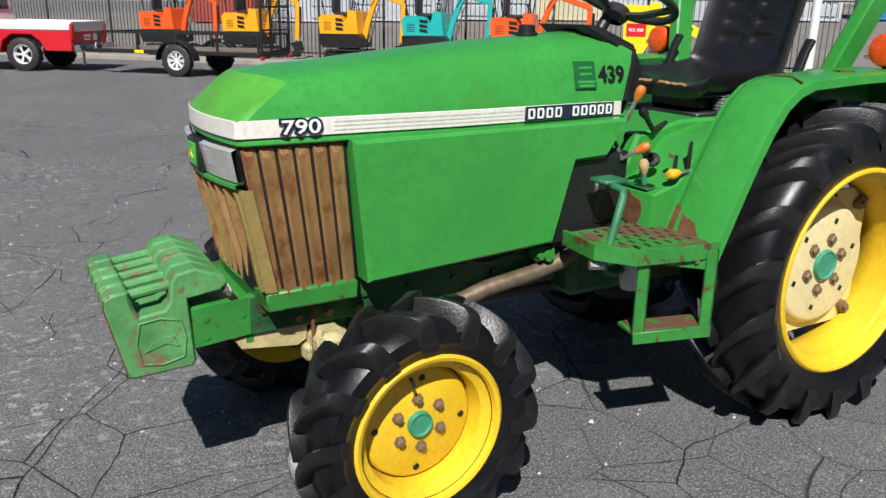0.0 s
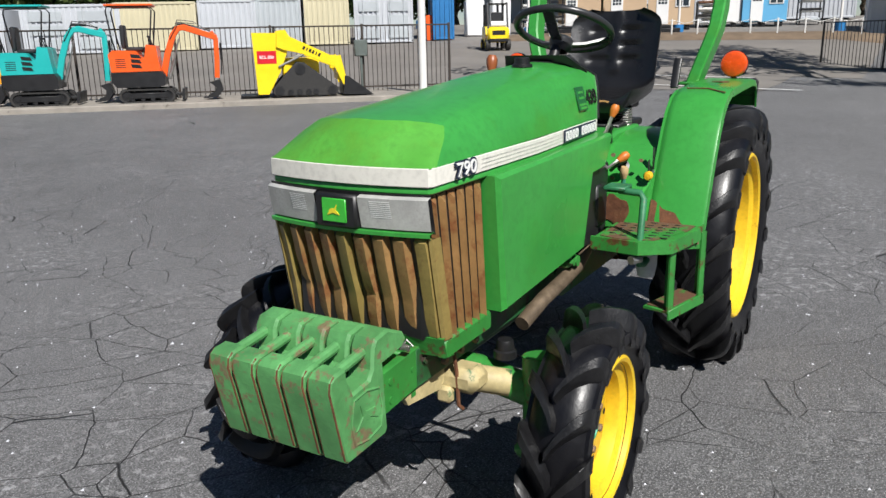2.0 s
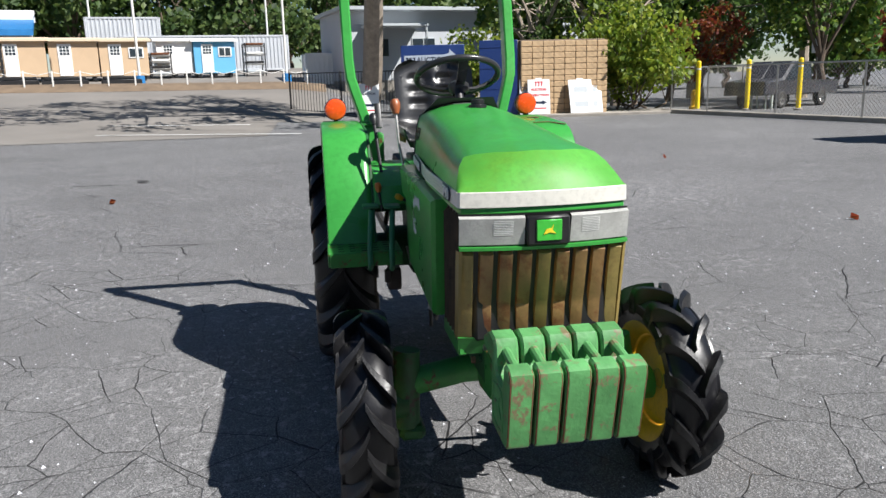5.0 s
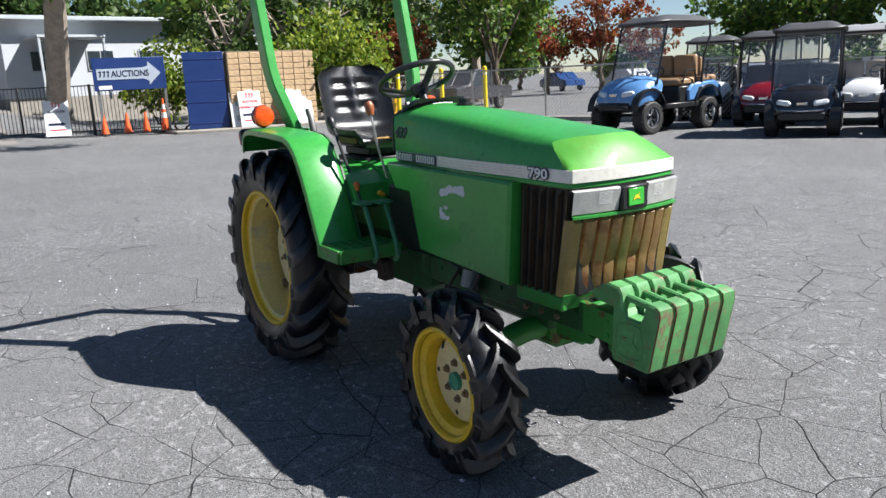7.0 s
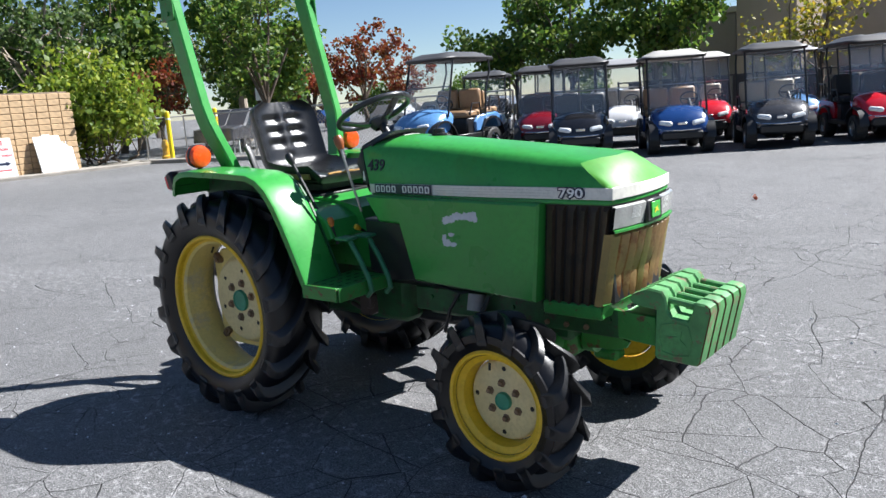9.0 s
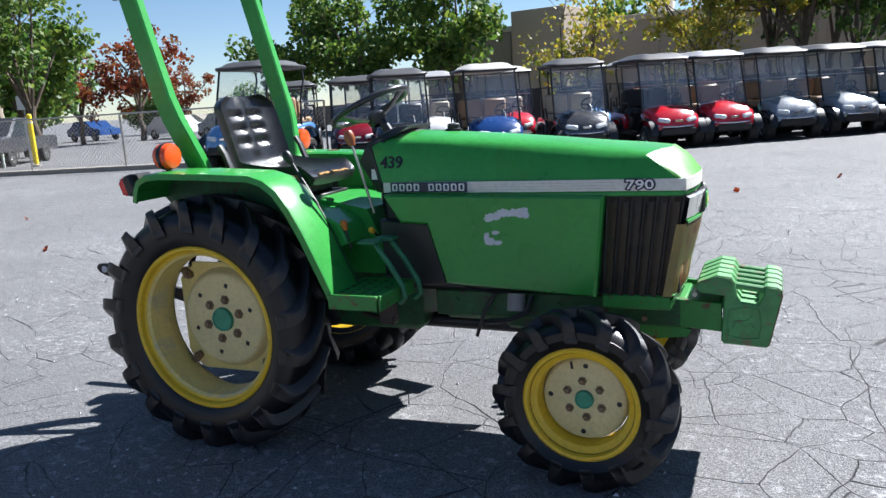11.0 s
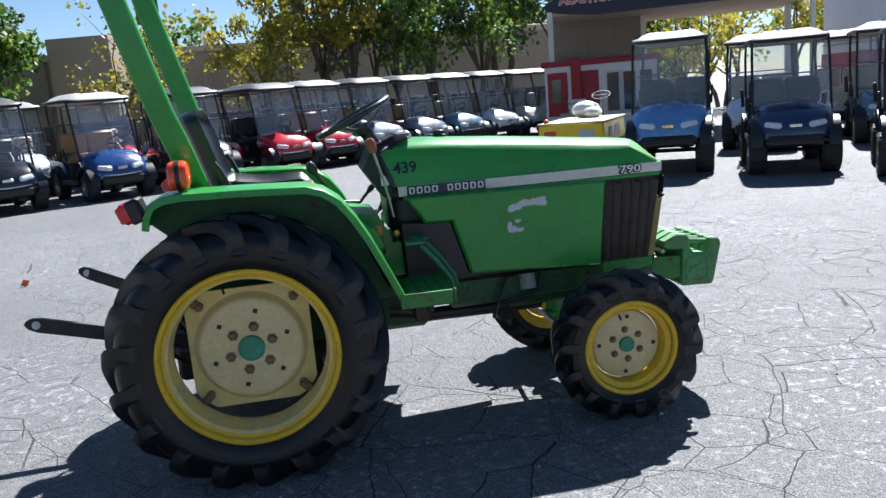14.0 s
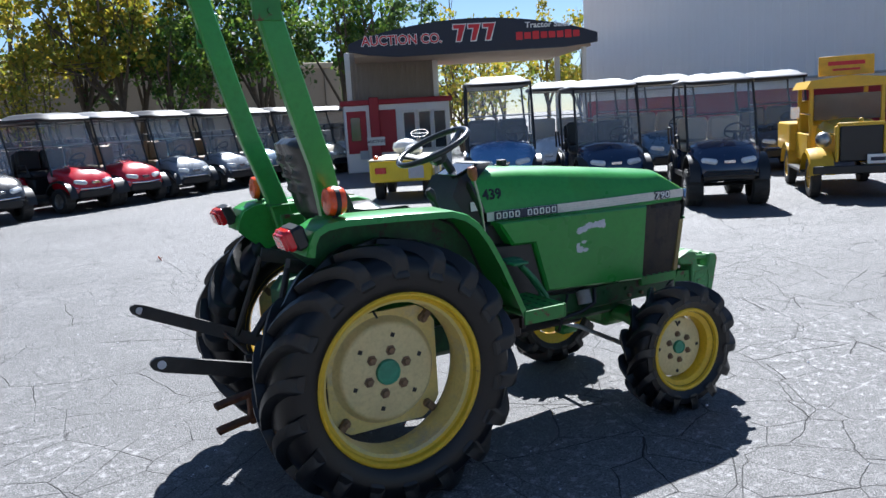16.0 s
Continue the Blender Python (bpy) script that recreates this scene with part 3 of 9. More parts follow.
def wheel(x, y, z, out, R, rb, w, lug, n, rear):
    """A wheel under the tractor; out is +1 on its left side. Local y points outwards."""
    m = pose(x, y, z) @ (Matrix.Identity(4) if out > 0 else pose(0, 0, 0, 0, 0, 180))
    if not rear:
        m = m @ pose(0, 0, 0, 0, 0, 1.5 * out)
    rim, barrel = Shape(), Shape()
    h = w / 2
    if rear:
        rim.lathe([(rb + 0.018, h * 0.80), (rb + 0.010, h * 0.845), (rb + 0.003, h * 0.845), (rb - 0.004, h * 0.80), (rb - 0.007, h * 0.66), (rb - 0.018, h * 0.62)], 64)
        barrel.lathe([(rb - 0.018, h * 0.62), (rb - 0.030, h * 0.55), (rb - 0.034, h * 0.2), (rb - 0.040, 0), (rb - 0.034, -h * 0.3), (rb - 0.012, -h * 0.6), (rb + 0.015, -h * 0.8)], 64)
    else:
        rim.lathe([(rb + 0.012, h * 0.78), (rb + 0.004, h * 0.84), (rb - 0.006, h * 0.80), (rb - 0.012, h * 0.55), (rb - 0.034, h * 0.42), (rb - 0.040, h * 0.10), (rb - 0.040, -h * 0.3), (rb - 0.01, -h * 0.65), (rb + 0.012, -h * 0.8)], 56)
    body = part("rear_wheel" if rear else "front_wheel", rim, RIM, tractor, "yellow painted steel wheel rim", m)
    if rear:
        # right barrel: pale paint plus ground bounce painted into its colour
        part("rim_barrel", barrel, RIM if out > 0 else RIM_PALE, body, "yellow rim barrel" if out > 0 else "chalky pale yellow rim barrel, bounced light painted in")
    c, g = tyre_shape(R, rb, w, lug, n)
    part("tyre", c, TYRE, body, "black farm tyre with deep chevron tread")
    for q, shape in enumerate(g):
        me = mesh_of("tread_lug", shape, LUG)
        for i in range(n):
            same_part("tread_lug", me, body, pose(0, 0, 0, 0, -360 * (i + 0.5 * q) / n, 0))
    d = Shape()
    if rear:
        r1, yd = 0.212, 0.008 if out > 0 else -0.030
        # dished centre with a flat flange that reaches the rim at four places
        d.lathe([(0.0, yd), (r1 * 0.93, yd), (r1 * 0.98, yd - 0.003), (r1 * 1.02, yd - 0.012), (r1 * 1.05, yd - 0.028), (r1 * 1.10, yd - 0.040)], 56)
        edge = []
        for k in range(64):
            a = 2 * math.pi * k / 64
            q = min(0.252 / max(abs(math.cos(a)), abs(math.sin(a))), rb - 0.040)
            edge.append((q * math.cos(a), q * math.sin(a)))
        y0 = yd - 0.040
        ring1 = [(r1 * 1.08 * math.cos(2 * math.pi * k / 64), y0, r1 * 1.08 * math.sin(2 * math.pi * k / 64)) for k in range(64)]
        ring2 = [(p[0], y0 + 0.001, p[1]) for p in edge]
        ring3 = [(p[0], y0 - 0.012, p[1]) for p in edge]
        disc = part("wheel_disc", d, DISC, body, "faded pale yellow wheel disc")
        part("disc_flange", Shape().loft([ring1, ring2, ring3], closed=True), RIM_PALE, body, "square yellow flange of the wheel disc")
        lug_y, ring_r, hub_r, bolt_r = yd, 0.092, 0.055, 0.0155
        for k in range(4):
            a = math.pi / 2 * k + math.pi / 4
            s = Shape()
            s.box((0.012, 0, 0), (0.035, 0.03, 0.034), 0.006).sweep([(-0.012, -0.02, 0), (-0.012, 0.010, 0)], 0.019, 14).sweep([(-0.012, 0.01, 0), (-0.012, 0.024, 0)], 0.012, 6)
            part("rim_clamp", s, BOLT, body, "rusty rim clamp", pose(0, 0, 0, 0, -math.degrees(a), 0) @ pose(rb - 0.062, yd - 0.028, 0))
    else:
        r1 = rb - 0.044
        d.lathe([(0.0, h * 0.02), (r1 * 0.92, h * 0.02), (r1 * 0.97, h * 0.02 - 0.006), (r1 * 1.0, h * 0.02 - 0.02)], 56)
        disc = part("wheel_disc", d, DISC if out < 0 else RIM, body, "yellow wheel disc with rusty bolts")
        lug_y, ring_r, hub_r, bolt_r = h * 0.02, 0.070, 0.035, 0.0115
    s = Shape().lathe([(0, 0.012), (hub_r * 0.8, 0.012), (hub_r * 0.86, 0.016), (hub_r * 0.95, 0.016), (hub_r, 0.008), (hub_r, -0.002)], 32)
    part("hub_cap", s, HUB_GREEN, body, "faded green hub cap", pose(0, lug_y, 0))
    b = Shape().lathe([(bolt_r * 1.5, 0), (bolt_r * 1.5, 0.004), (bolt_r, 0.005), (bolt_r, 0.014), (bolt_r * 0.8, 0.017), (0, 0.017)], 6)
    me = mesh_of("wheel_bolt", b, BOLT)
    hole = mesh_of("wheel_hole", Shape().lathe([(0.0, 0.0), (bolt_r * 0.62, 0.0), (bolt_r * 0.75, 0.0012), (bolt_r * 0.85, 0.0)], 12 if not rear else 4), INK)
    for k in range(6):
        a = math.pi / 3 * k + (0.733 if rear else 0.44)
        same_part("wheel_bolt", me, body, pose(ring_r * math.cos(a), lug_y, ring_r * math.sin(a)))
    for k in range(6 if rear else 4):
        a = 2 * math.pi / (6 if rear else 4) * k + (0.733 if rear else 0.06)
        rr = 0.158 if rear else r1 * 0.80
        same_part("wheel_hole", hole, body, pose(rr * math.cos(a), lug_y + 0.0015, rr * math.sin(a), 0, 20, 0))
    v = Shape().sweep([(rb - 0.05, h * 0.3, 0), (rb - 0.075, h * 0.42, 0)], 0.005, 6)
    part("valve_stem", v, BLACK, body, "", pose(0, 0, 0, 0, -75, 0))
    return body


wheel(0.0, 0.535, 0.545, 1, 0.568, 0.346, 0.298, 0.038, 18, True)
wheel(-0.006, -0.535, 0.538, -1, 0.566, 0.346, 0.298, 0.038, 18, True)
wheel(1.606, 0.535, 0.341, 1, 0.348, 0.205, 0.178, 0.036, 14, False)
wheel(1.632, -0.527, 0.328, -1, 0.346, 0.205, 0.178, 0.036, 14, False)

# hood, lofted in rings from stripe to stripe over the top
HOOD = [  # x at the stripe, x at the shoulder, x at the crown, half width at the stripe, shoulder y, shoulder z, crown z
    (0.695, 0.640, 0.800, 0.212, 0.178, 1.262, 1.318),
    (0.80, 0.78, 0.84, 0.216, 0.176, 1.268, 1.316),
    (0.95, 0.95, 0.95, 0.222, 0.176, 1.262, 1.307),
    (1.20, 1.20, 1.20, 0.232, 0.178, 1.246, 1.287),
    (1.45, 1.45, 1.45, 0.241, 0.182, 1.226, 1.262),
    (1.66, 1.66, 1.66, 0.248, 0.190, 1.206, 1.238),
    (1.80, 1.74, 1.78, 0.251, 0.197, 1.201, 1.228),
    (1.936, 1.816, 1.893, 0.2515, 0.205, 1.193, 1.213),
]


def hood_ring(row, zs=1.106):
    xa, xb, xc, ya, yb, zb, zc = row
    half = [(xa, ya, zs), (xa * 0.7 + xb * 0.3, ya - (ya - yb) * 0.22, zs + (zb - zs) * 0.35), (xa * 0.3 + xb * 0.7, ya - (ya - yb) * 0.55, zs + (zb - zs) * 0.72), (xb, yb, zb),
            (xb * 0.75 + xc * 0.25, yb * 0.86, zb + (zc - zb) * 0.42), (xb * 0.4 + xc * 0.6, yb * 0.6, zb + (zc - zb) * 0.75), (xc, yb * 0.3, zc - 0.003), (xc, 0, zc)]
    return half + [(x, -y, z) for x, y, z in half[-2::-1]]


s = Shape().loft([hood_ring(r) for r in HOOD])
rear = hood_ring(HOOD[0])
s.loft([rear, [(x + 0.012, y * 0.93, z - 0.012) for x, y, z in rear]])
part("hood", s, GREEN, tractor, "glossy green engine hood with sun-faded top", smooth=50)
trim = [(x - 0.016, y * 1.015, z + (0.004 if z > 1.25 else 0)) for x, y, z in rear]
part("hood_trim", Shape().loft([rear, [(x - 0.002, y * 1.02, z + 0.003) for x, y, z in rear], trim, [(x, y * 0.9, z - 0.03) for x, y, z in trim]]), BLACK, tractor, "black trim along the rear edge of the hood", smooth=50)

def front_x(y):
    """The bow of the front face in plan."""
    return 0.034 * (1 - (abs(y) / 0.255) ** 2)


# front cap of the hood: a chamfer that slopes from the seam down to the stripe
seam = hood_ring(HOOD[-1])
lip = [(1.9605 + front_x(y * 0.985), y * 0.992, 1.1075) for x, y, z in seam]
nose = []
for k in range(7):
    t = k / 6
    nose.append([tuple(Vector(p).lerp(Vector(q), t) + Vector((0.55, 0, 0.83)) * 0.011 * math.sin(math.pi * t) * (1 - (abs(p[1]) / 0.252) ** 4)) for p, q in zip(seam, lip)])
part("hood_nose", Shape().loft(nose), GREEN_FADED, tractor, "faded lime-green nose of the hood", smooth=50)


def plan_ring(z, xf, half, x_rear, lean=0.0, n=10):
    """An open outline round the nose at height z: right rear, along the right side, round the front, to the left rear."""
    pts = [(x_rear, -half + lean, z), ((x_rear + xf) / 2, -half, z), (xf - 0.012, -half, z)]
    pts += [(xf + front_x(half * 0.97 * (2 * k / n - 1)), half * 0.97 * (2 * k / n - 1), z) for k in range(n + 1)]
    pts += [(xf - 0.012, half, z), ((x_rear + xf) / 2, half, z), (x_rear, half - lean, z)]
    return pts


# white stripe: along both sides and round the nose
stripe = Shape()
stripe.loft([plan_ring(1.108, 1.962, 0.2500, 0.70, 0.040), plan_ring(1.106, 1.964, 0.2530, 0.70, 0.040), plan_ring(1.064, 1.964, 0.2540, 0.70, 0.040), plan_ring(1.062, 1.962, 0.2500, 0.70, 0.040)])
part("stripe", stripe, STRIPE, tractor, "white stripe along the hood", smooth=30)
for z in (1.074, 1.085, 1.096):
    for sgn in (1, -1):
        part("pinstripe", Shape().loft([[(x, sgn * y, zz) for x, y in ((1.10, 0.2411), (1.33, 0.2556), (1.71, 0.2556))] for zz in (z, z + 0.0014)]), STRIPE_LINE, tractor)
part("green_band", Shape().loft([plan_ring(1.062, 1.955, 0.246, 0.72, 0.036), plan_ring(1.058, 1.958, 0.249, 0.72, 0.036), plan_ring(1.046, 1.958, 0.249, 0.72, 0.036), plan_ring(1.042, 1.954, 0.244, 0.72, 0.036)]), GREEN, tractor)

# engine block behind the panels
core = Shape().box((1.18, 0, 0.845), (0.98, 0.40, 0.43), 0.02).box((1.80, 0, 0.84), (0.27, 0.43, 0.40), 0.02).box((1.83, 0, 1.075), (0.2, 0.42, 0.06), 0.01)
part("engine", core, BLACK_STEEL, tractor, "dark engine behind the side panels")

PANEL = [(0.725, 1.060), (0.800, 0.940), (0.925, 0.935), (0.995, 0.683), (1.628, 0.648), (1.668, 1.046)]
for sgn in (1, -1):
    s = Shape().prism(PANEL, sgn * 0.205, sgn * 0.286, "y", inset=0.014)
    side_panel = part("side_panel", s, GREEN, tractor, "flat green side panel" if sgn > 0 else "green side panel with two bare pale patches", smooth=20)
    s = Shape().prism([(0.69, 0.95), (0.925, 0.937), (0.995, 0.675), (0.84, 0.66), (0.70, 0.70)], sgn * 0.17, sgn * 0.262, "y", inset=0.01)
    part("cowl_side", s, BLACK, tractor, "black plastic cowl side")
    if sgn < 0:
        rnd = random.Random(11)
        blobs = [(1.205, 0.962, 0.022, 0.014), (1.235, 0.972, 0.024, 0.016), (1.262, 0.984, 0.022, 0.018), (1.292, 0.981, 0.022, 0.013), (1.322, 0.985, 0.024, 0.017), (1.350, 0.990, 0.020, 0.019), (1.362, 0.975, 0.012, 0.012),
                 (1.192, 0.880, 0.013, 0.022), (1.208, 0.868, 0.022, 0.014), (1.236, 0.862, 0.022, 0.009), (1.228, 0.905, 0.017, 0.008)]
        for i, (cx, cz, wx, wz) in enumerate(blobs):
            edge = []
            for k in range(26):
                a = 2 * math.pi * k / 26
                j = 1 + 0.5 * noise.noise((cx * 40 + 1.8 * math.cos(a), cz * 40 + 1.8 * math.sin(a), 3)) + rnd.uniform(-0.22, 0.22)
                edge.append((cx + wx * j * math.cos(a), cz + wz * j * math.sin(a)))
            part("bare_patch", Shape().prism(edge, -0.2856, -0.2866 - 0.0001 * i, "y"), PRIMER, side_panel, "bare pale patch where a decal was torn off", smooth=0)

# side grilles: six upright slats in a frame
for sgn in (1, -1):
    fr = Shape()
    fr.box((1.778, sgn * 0.236, 0.628), (0.262, 0.030, 0.055), 0.006)
    part("grille_sill", fr, GREEN_WORN, tractor, "green sill under the grille")
    gb = Shape().prism([(1.645, 0.648), (1.900, 0.648), (1.960, 1.042), (1.672, 1.042)], sgn * 0.20, sgn * 0.232, "y")
    back = part("side_grille", gb, BLACK_STEEL, tractor, "side grille of brown upright slats")
    for k in range(6):
        t0, t1 = k / 6 + 0.012, (k + 1) / 6 - 0.02
        x = [(1.648 + 0.253 * t, 1.676 + 0.282 * t) for t in (t0, t0 + 0.035, t1 - 0.01, t1)]
        ys = (0.234, 0.240, 0.2535, 0.234)
        s = Shape().loft([[(x[i][0], sgn * ys[i], 0.652), (x[i][0] * 0.06 + x[i][1] * 0.94, sgn * ys[i], 1.015 + 0.004 * (k % 2)), (x[i][1], sgn * (0.234), 1.036)] for i in range(4)])
        # right slats get the colour with shade painted in
        part("slat", s, GRILLE if sgn > 0 else GRILLE_SHADED, back, "", smooth=25)

# front grille
def front_pt(u, z, off=0.0):
    """A point of the sloping front face: u from -1 to 1 across."""
    y = u * 0.252
    t = (z - 0.66) / (0.94 - 0.66)
    return (1.905 + 0.052 * t + front_x(y) * (0.7 + 0.3 * t) + off, y, z)


gf = Shape().loft([[front_pt(k / 8 - 1, z, -0.012) for k in range(17)] for z in (0.650, 0.935)])
gfront = part("front_grille", gf, BLACK_STEEL, tractor, "front grille of nine dented brown slats")
for k in range(9):
    u0, u1 = -1 + 2 * k / 9 + 0.012, -1 + 2 * (k + 1) / 9 - 0.045
    dent = 0.012 if k in (1, 3, 5) else 0.004
    rows = []
    for z in (0.664, 0.70, 0.752, 0.765, 0.78, 0.84, 0.90, 0.925, 0.934):
        d = -dent * math.exp(-((z - 0.765) / 0.02) ** 2) - (0.012 if z > 0.93 else 0)
        if k in (0, 8):
            d -= 0.005 * math.exp(-((z - 0.86) / 0.05) ** 2)
        rows.append([front_pt(u0, z, -0.012), front_pt(u0 + 0.012, z, 0.004 + d), front_pt((u0 + u1) / 2, z, 0.010 + d), front_pt(u1 - 0.02, z, 0.013 + d), front_pt(u1, z, -0.012)])
    part("slat", Shape().loft(rows), GRILLE_OLIVE if k in (0, 8, 4) else GRILLE, gfront, "", smooth=25)
for sgn in (1, -1):
    rows = [[front_pt(sgn * 0.950, z, -0.010), front_pt(sgn * 0.962, z, 0.008), front_pt(sgn * 1.0, z, 0.005), (front_pt(1, z)[0] - 0.026, sgn * 0.2555, z), (front_pt(1, z)[0] - 0.028, sgn * 0.240, z)] for z in (0.656, 0.72, 0.80, 0.87, 0.936)]
    part("corner_strip", Shape().loft(rows), GRILLE_OLIVE, gfront, "olive corner strip of the grille", smooth=25)
s = Shape()
s.loft([[front_pt(k / 8 - 1, z, o) for k in range(17)] for z, o in ((0.664, -0.004), (0.662, 0.014), (0.606, 0.006), (0.602, -0.03))])
part("front_sill", s, GREEN_WORN, tractor, "chipped green sill below the front grille")
part("lamp_ledge", Shape().loft([[front_pt(k / 8 - 1, z, o) for k in range(17)] for z, o in ((0.952, -0.006), (0.950, 0.014), (0.940, 0.015), (0.936, -0.004))]), GREEN, tractor)
part("lamp_recess", Shape().loft([[front_pt(k / 8 - 1, z, -0.012 + 0.0) for k in range(17)] for z in (0.945, 1.046)]), BLACK, tractor, "black surround of the headlights")
for sgn in (1, -1):
    us = [sgn * (0.268 + (1.0 - 0.268) * k / 8) for k in range(9)]
    rows = [[front_pt(u, z, o) for u in us] for z, o in ((0.953, -0.010), (0.956, 0.006), (1.034, 0.004), (1.040, -0.010))]
    lampshape = Shape().loft(rows)
    lamp = part("headlight", lampshape, LAMP, tractor, "clouded rectangular headlight lens")
    ribs = Shape()
    for k in range(9):
        z = 0.985 + 0.005 * k
        ribs.loft([[front_pt(sgn * u, zz, 0.0062) for u in (0.40, 0.5, 0.62)] for zz in (z, z + 0.0022)])
    part("lens_pattern", ribs, WHITE_INK, lamp)
bx = front_pt(0, 0.99)[0]
s = Shape().box((bx - 0.001, 0, 0.995), (0.03, 0.128, 0.086), 0.006)
badge = part("badge", s, BLACK, tractor, "black badge holder")
part("badge_plate", Shape().box((0, 0, 0), (0.006, 0.074, 0.060), 0.003), EMBLEM, badge, "bright green badge with a yellow figure", pose(bx + 0.016, 0, 0.997))
fig = Shape().prism([(-0.018, -0.012), (0.0, -0.006), (0.019, -0.010), (0.008, 0.002), (0.012, 0.016), (0.004, 0.006), (-0.010, 0.004)], 0, 0.002, "x")
part("badge_figure", fig, EMBLEM_YELLOW, badge, "", pose(bx + 0.0192, 0, 0.997))

# lettering on the stripe and hood
for sgn in (1, -1):
    def on_stripe(x, z, off=0.003):
        y = 0.2145 + (0.2535 - 0.2145) * min(1, (x - 0.70) / 0.63) if x < 1.33 else 0.2535
        return facing(x, sgn * (y + off), z, (-0.062 if x < 1.33 else 0, sgn, 0))
    xj = 0.92
    m = on_stripe(xj, 1.086, 0.0015)
    plate = part("name_plate", Shape().box((0, 0, 0), (0.362, 0.043, 0.004), 0.001), NAVY, tractor, "navy band with plain white bars", m @ pose(0, 0, 0.003))
    for k in range(10):
        if k != 4:
            tall = Shape().box((-0.0095, 0, 0), (0.0065, 0.030, 0.003), 0.0006).box((0.002, 0.0125, 0), (0.017, 0.0055, 0.003), 0.0006).box((0.002, -0.0125, 0), (0.017, 0.0055, 0.003), 0.0006).box((0.0095, 0, 0), (0.0065, 0.020, 0.003), 0.0006)
            part("name_bar", tall, WHITE_INK, plate, "", pose(-0.1585 + 0.0352 * k, 0, 0.003))
    m = on_stripe(1.80, 1.086, 0.0045)
    plate = tagged(lettering("790", 0.050, NAVY, tractor, m, "model_outline", bold=0.0055, wide=1.42), "dark outline of the model number")
    lettering("790", 0.050, WHITE_INK, plate, pose(0, 0.0, 0.0022), bold=0.0006, wide=1.42)
    m = facing(0.742, sgn * 0.2035, 1.190, (0, sgn, 0.30))
    lot = lettering("439", 0.072, INK, tractor, m, "lot_number", bold=0.0015)
    tagged(lot, "black lot number decal")
    if sgn > 0:
        d = part("dealer_decal", Shape().box((0, 0, 0), (0.085, 0.085, 0.001), 0.0003), DECAL_GREEN, tractor, "dark green dealer decal", facing(0.852, 0.2055, 1.192, (0, 1, 0.30)))
        for w, yy in ((0.05, 0.022), (0.05, 0.002), (0.07, -0.022), (0.06, -0.034)):
            part("decal_bar", Shape().box((0.004, yy, 0.0008), (w, 0.008, 0.0006), 0.0002), GREEN, d)

# cap on the hood, dash, steering
cap = Shape().lathe([(0, 0.034), (0.022, 0.034), (0.027, 0.030), (0.028, 0.012), (0.036, 0.010), (0.037, 0.0), (0.03, -0.004)], 20, pose(0, 0, 0, 90, 0, 0))
part("radiator_cap", cap, BLACK, tractor, "black screw cap on the hood", pose(0.95, 0.02, 1.305))
dash = Shape()
side = [[(0.70, 0.19, 1.06), (0.665, 0.172, 1.22), (0.70, 0.165, 1.285), (0.80, 0.12, 1.342)], [(0.64, 0.16, 1.06), (0.555, 0.145, 1.195), (0.600, 0.140, 1.280), (0.735, 0.112, 1.340)]]
dash.loft([[(x, -y, z) for x, y, z in r] + r[::-1] for r in side], closed=True, caps=True)
dash.loft([[(0.70, -0.19, 1.06), (0.70, 0.19, 1.06), (0.75, 0.19, 0.90), (0.75, -0.19, 0.90)], [(0.65, -0.15, 1.06), (0.65, 0.15, 1.06), (0.66, 0.13, 0.90), (0.66, -0.13, 0.90)]], closed=True, caps=True)
part("dash", dash, BLACK, tractor, "black plastic dash and cowl")
part("gauge_panel", Shape().box((0, 0, 0), (0.19, 0.115, 0.006), 0.002), surface("gauge glass", (0.10, 0.11, 0.13), 0.12, vary=0.3, coat=0.6, bump=0), tractor, "dark gauge panel", facing(0.662, 0, 1.312, (-0.41, 0, 0.91)))
col = Shape().sweep([(0.70, 0.005, 1.22), (0.625, 0.005, 1.335), (0.585, 0.005, 1.395)], 0.024, 12, r2=0.018)
part("steering_column", col, BLACK, tractor)
tag = Shape().box((0, 0, 0), (0.003, 0.035, 0.075), 0.001)
part("paper_tag", tag, WHITE_INK, tractor, "white paper tag on a wire", pose(0.665, -0.155, 1.06, 0, 8, 10))

sw = Shape()
ring = [(0.185 * math.cos(2 * math.pi * k / 48), 0.185 * math.sin(2 * math.pi * k / 48), 0.0) for k in range(49)]
sw.sweep(ring, 0.0145, 10, caps=False)
for a in (90, 210, 330):
    c, sn = math.cos(radians(a)), math.sin(radians(a))
    sw.sweep([(0.02 * c, 0.02 * sn, -0.062), (0.09 * c, 0.09 * sn, -0.045), (0.178 * c, 0.178 * sn, -0.004)], (0.020, 0.006))
sw.lathe([(0, -0.03), (0.035, -0.032), (0.048, -0.045), (0.045, -0.072), (0.03, -0.09)], 24, pose(0, 0, 0, 90, 0, 0))
wheel_m = facing(0.548, 0.012, 1.432, (-0.42, 0, 0.908), (1, 0, 0.4))
# base colour greyed to imitate sun reflecting off the black plastic
part("steering_wheel", sw, surface("black wheel rim plastic, sun sheen in base", (0.028, 0.028, 0.03), 0.28, vary=0.25, bump=0.05), tractor, "black three-spoke steering wheel", wheel_m)

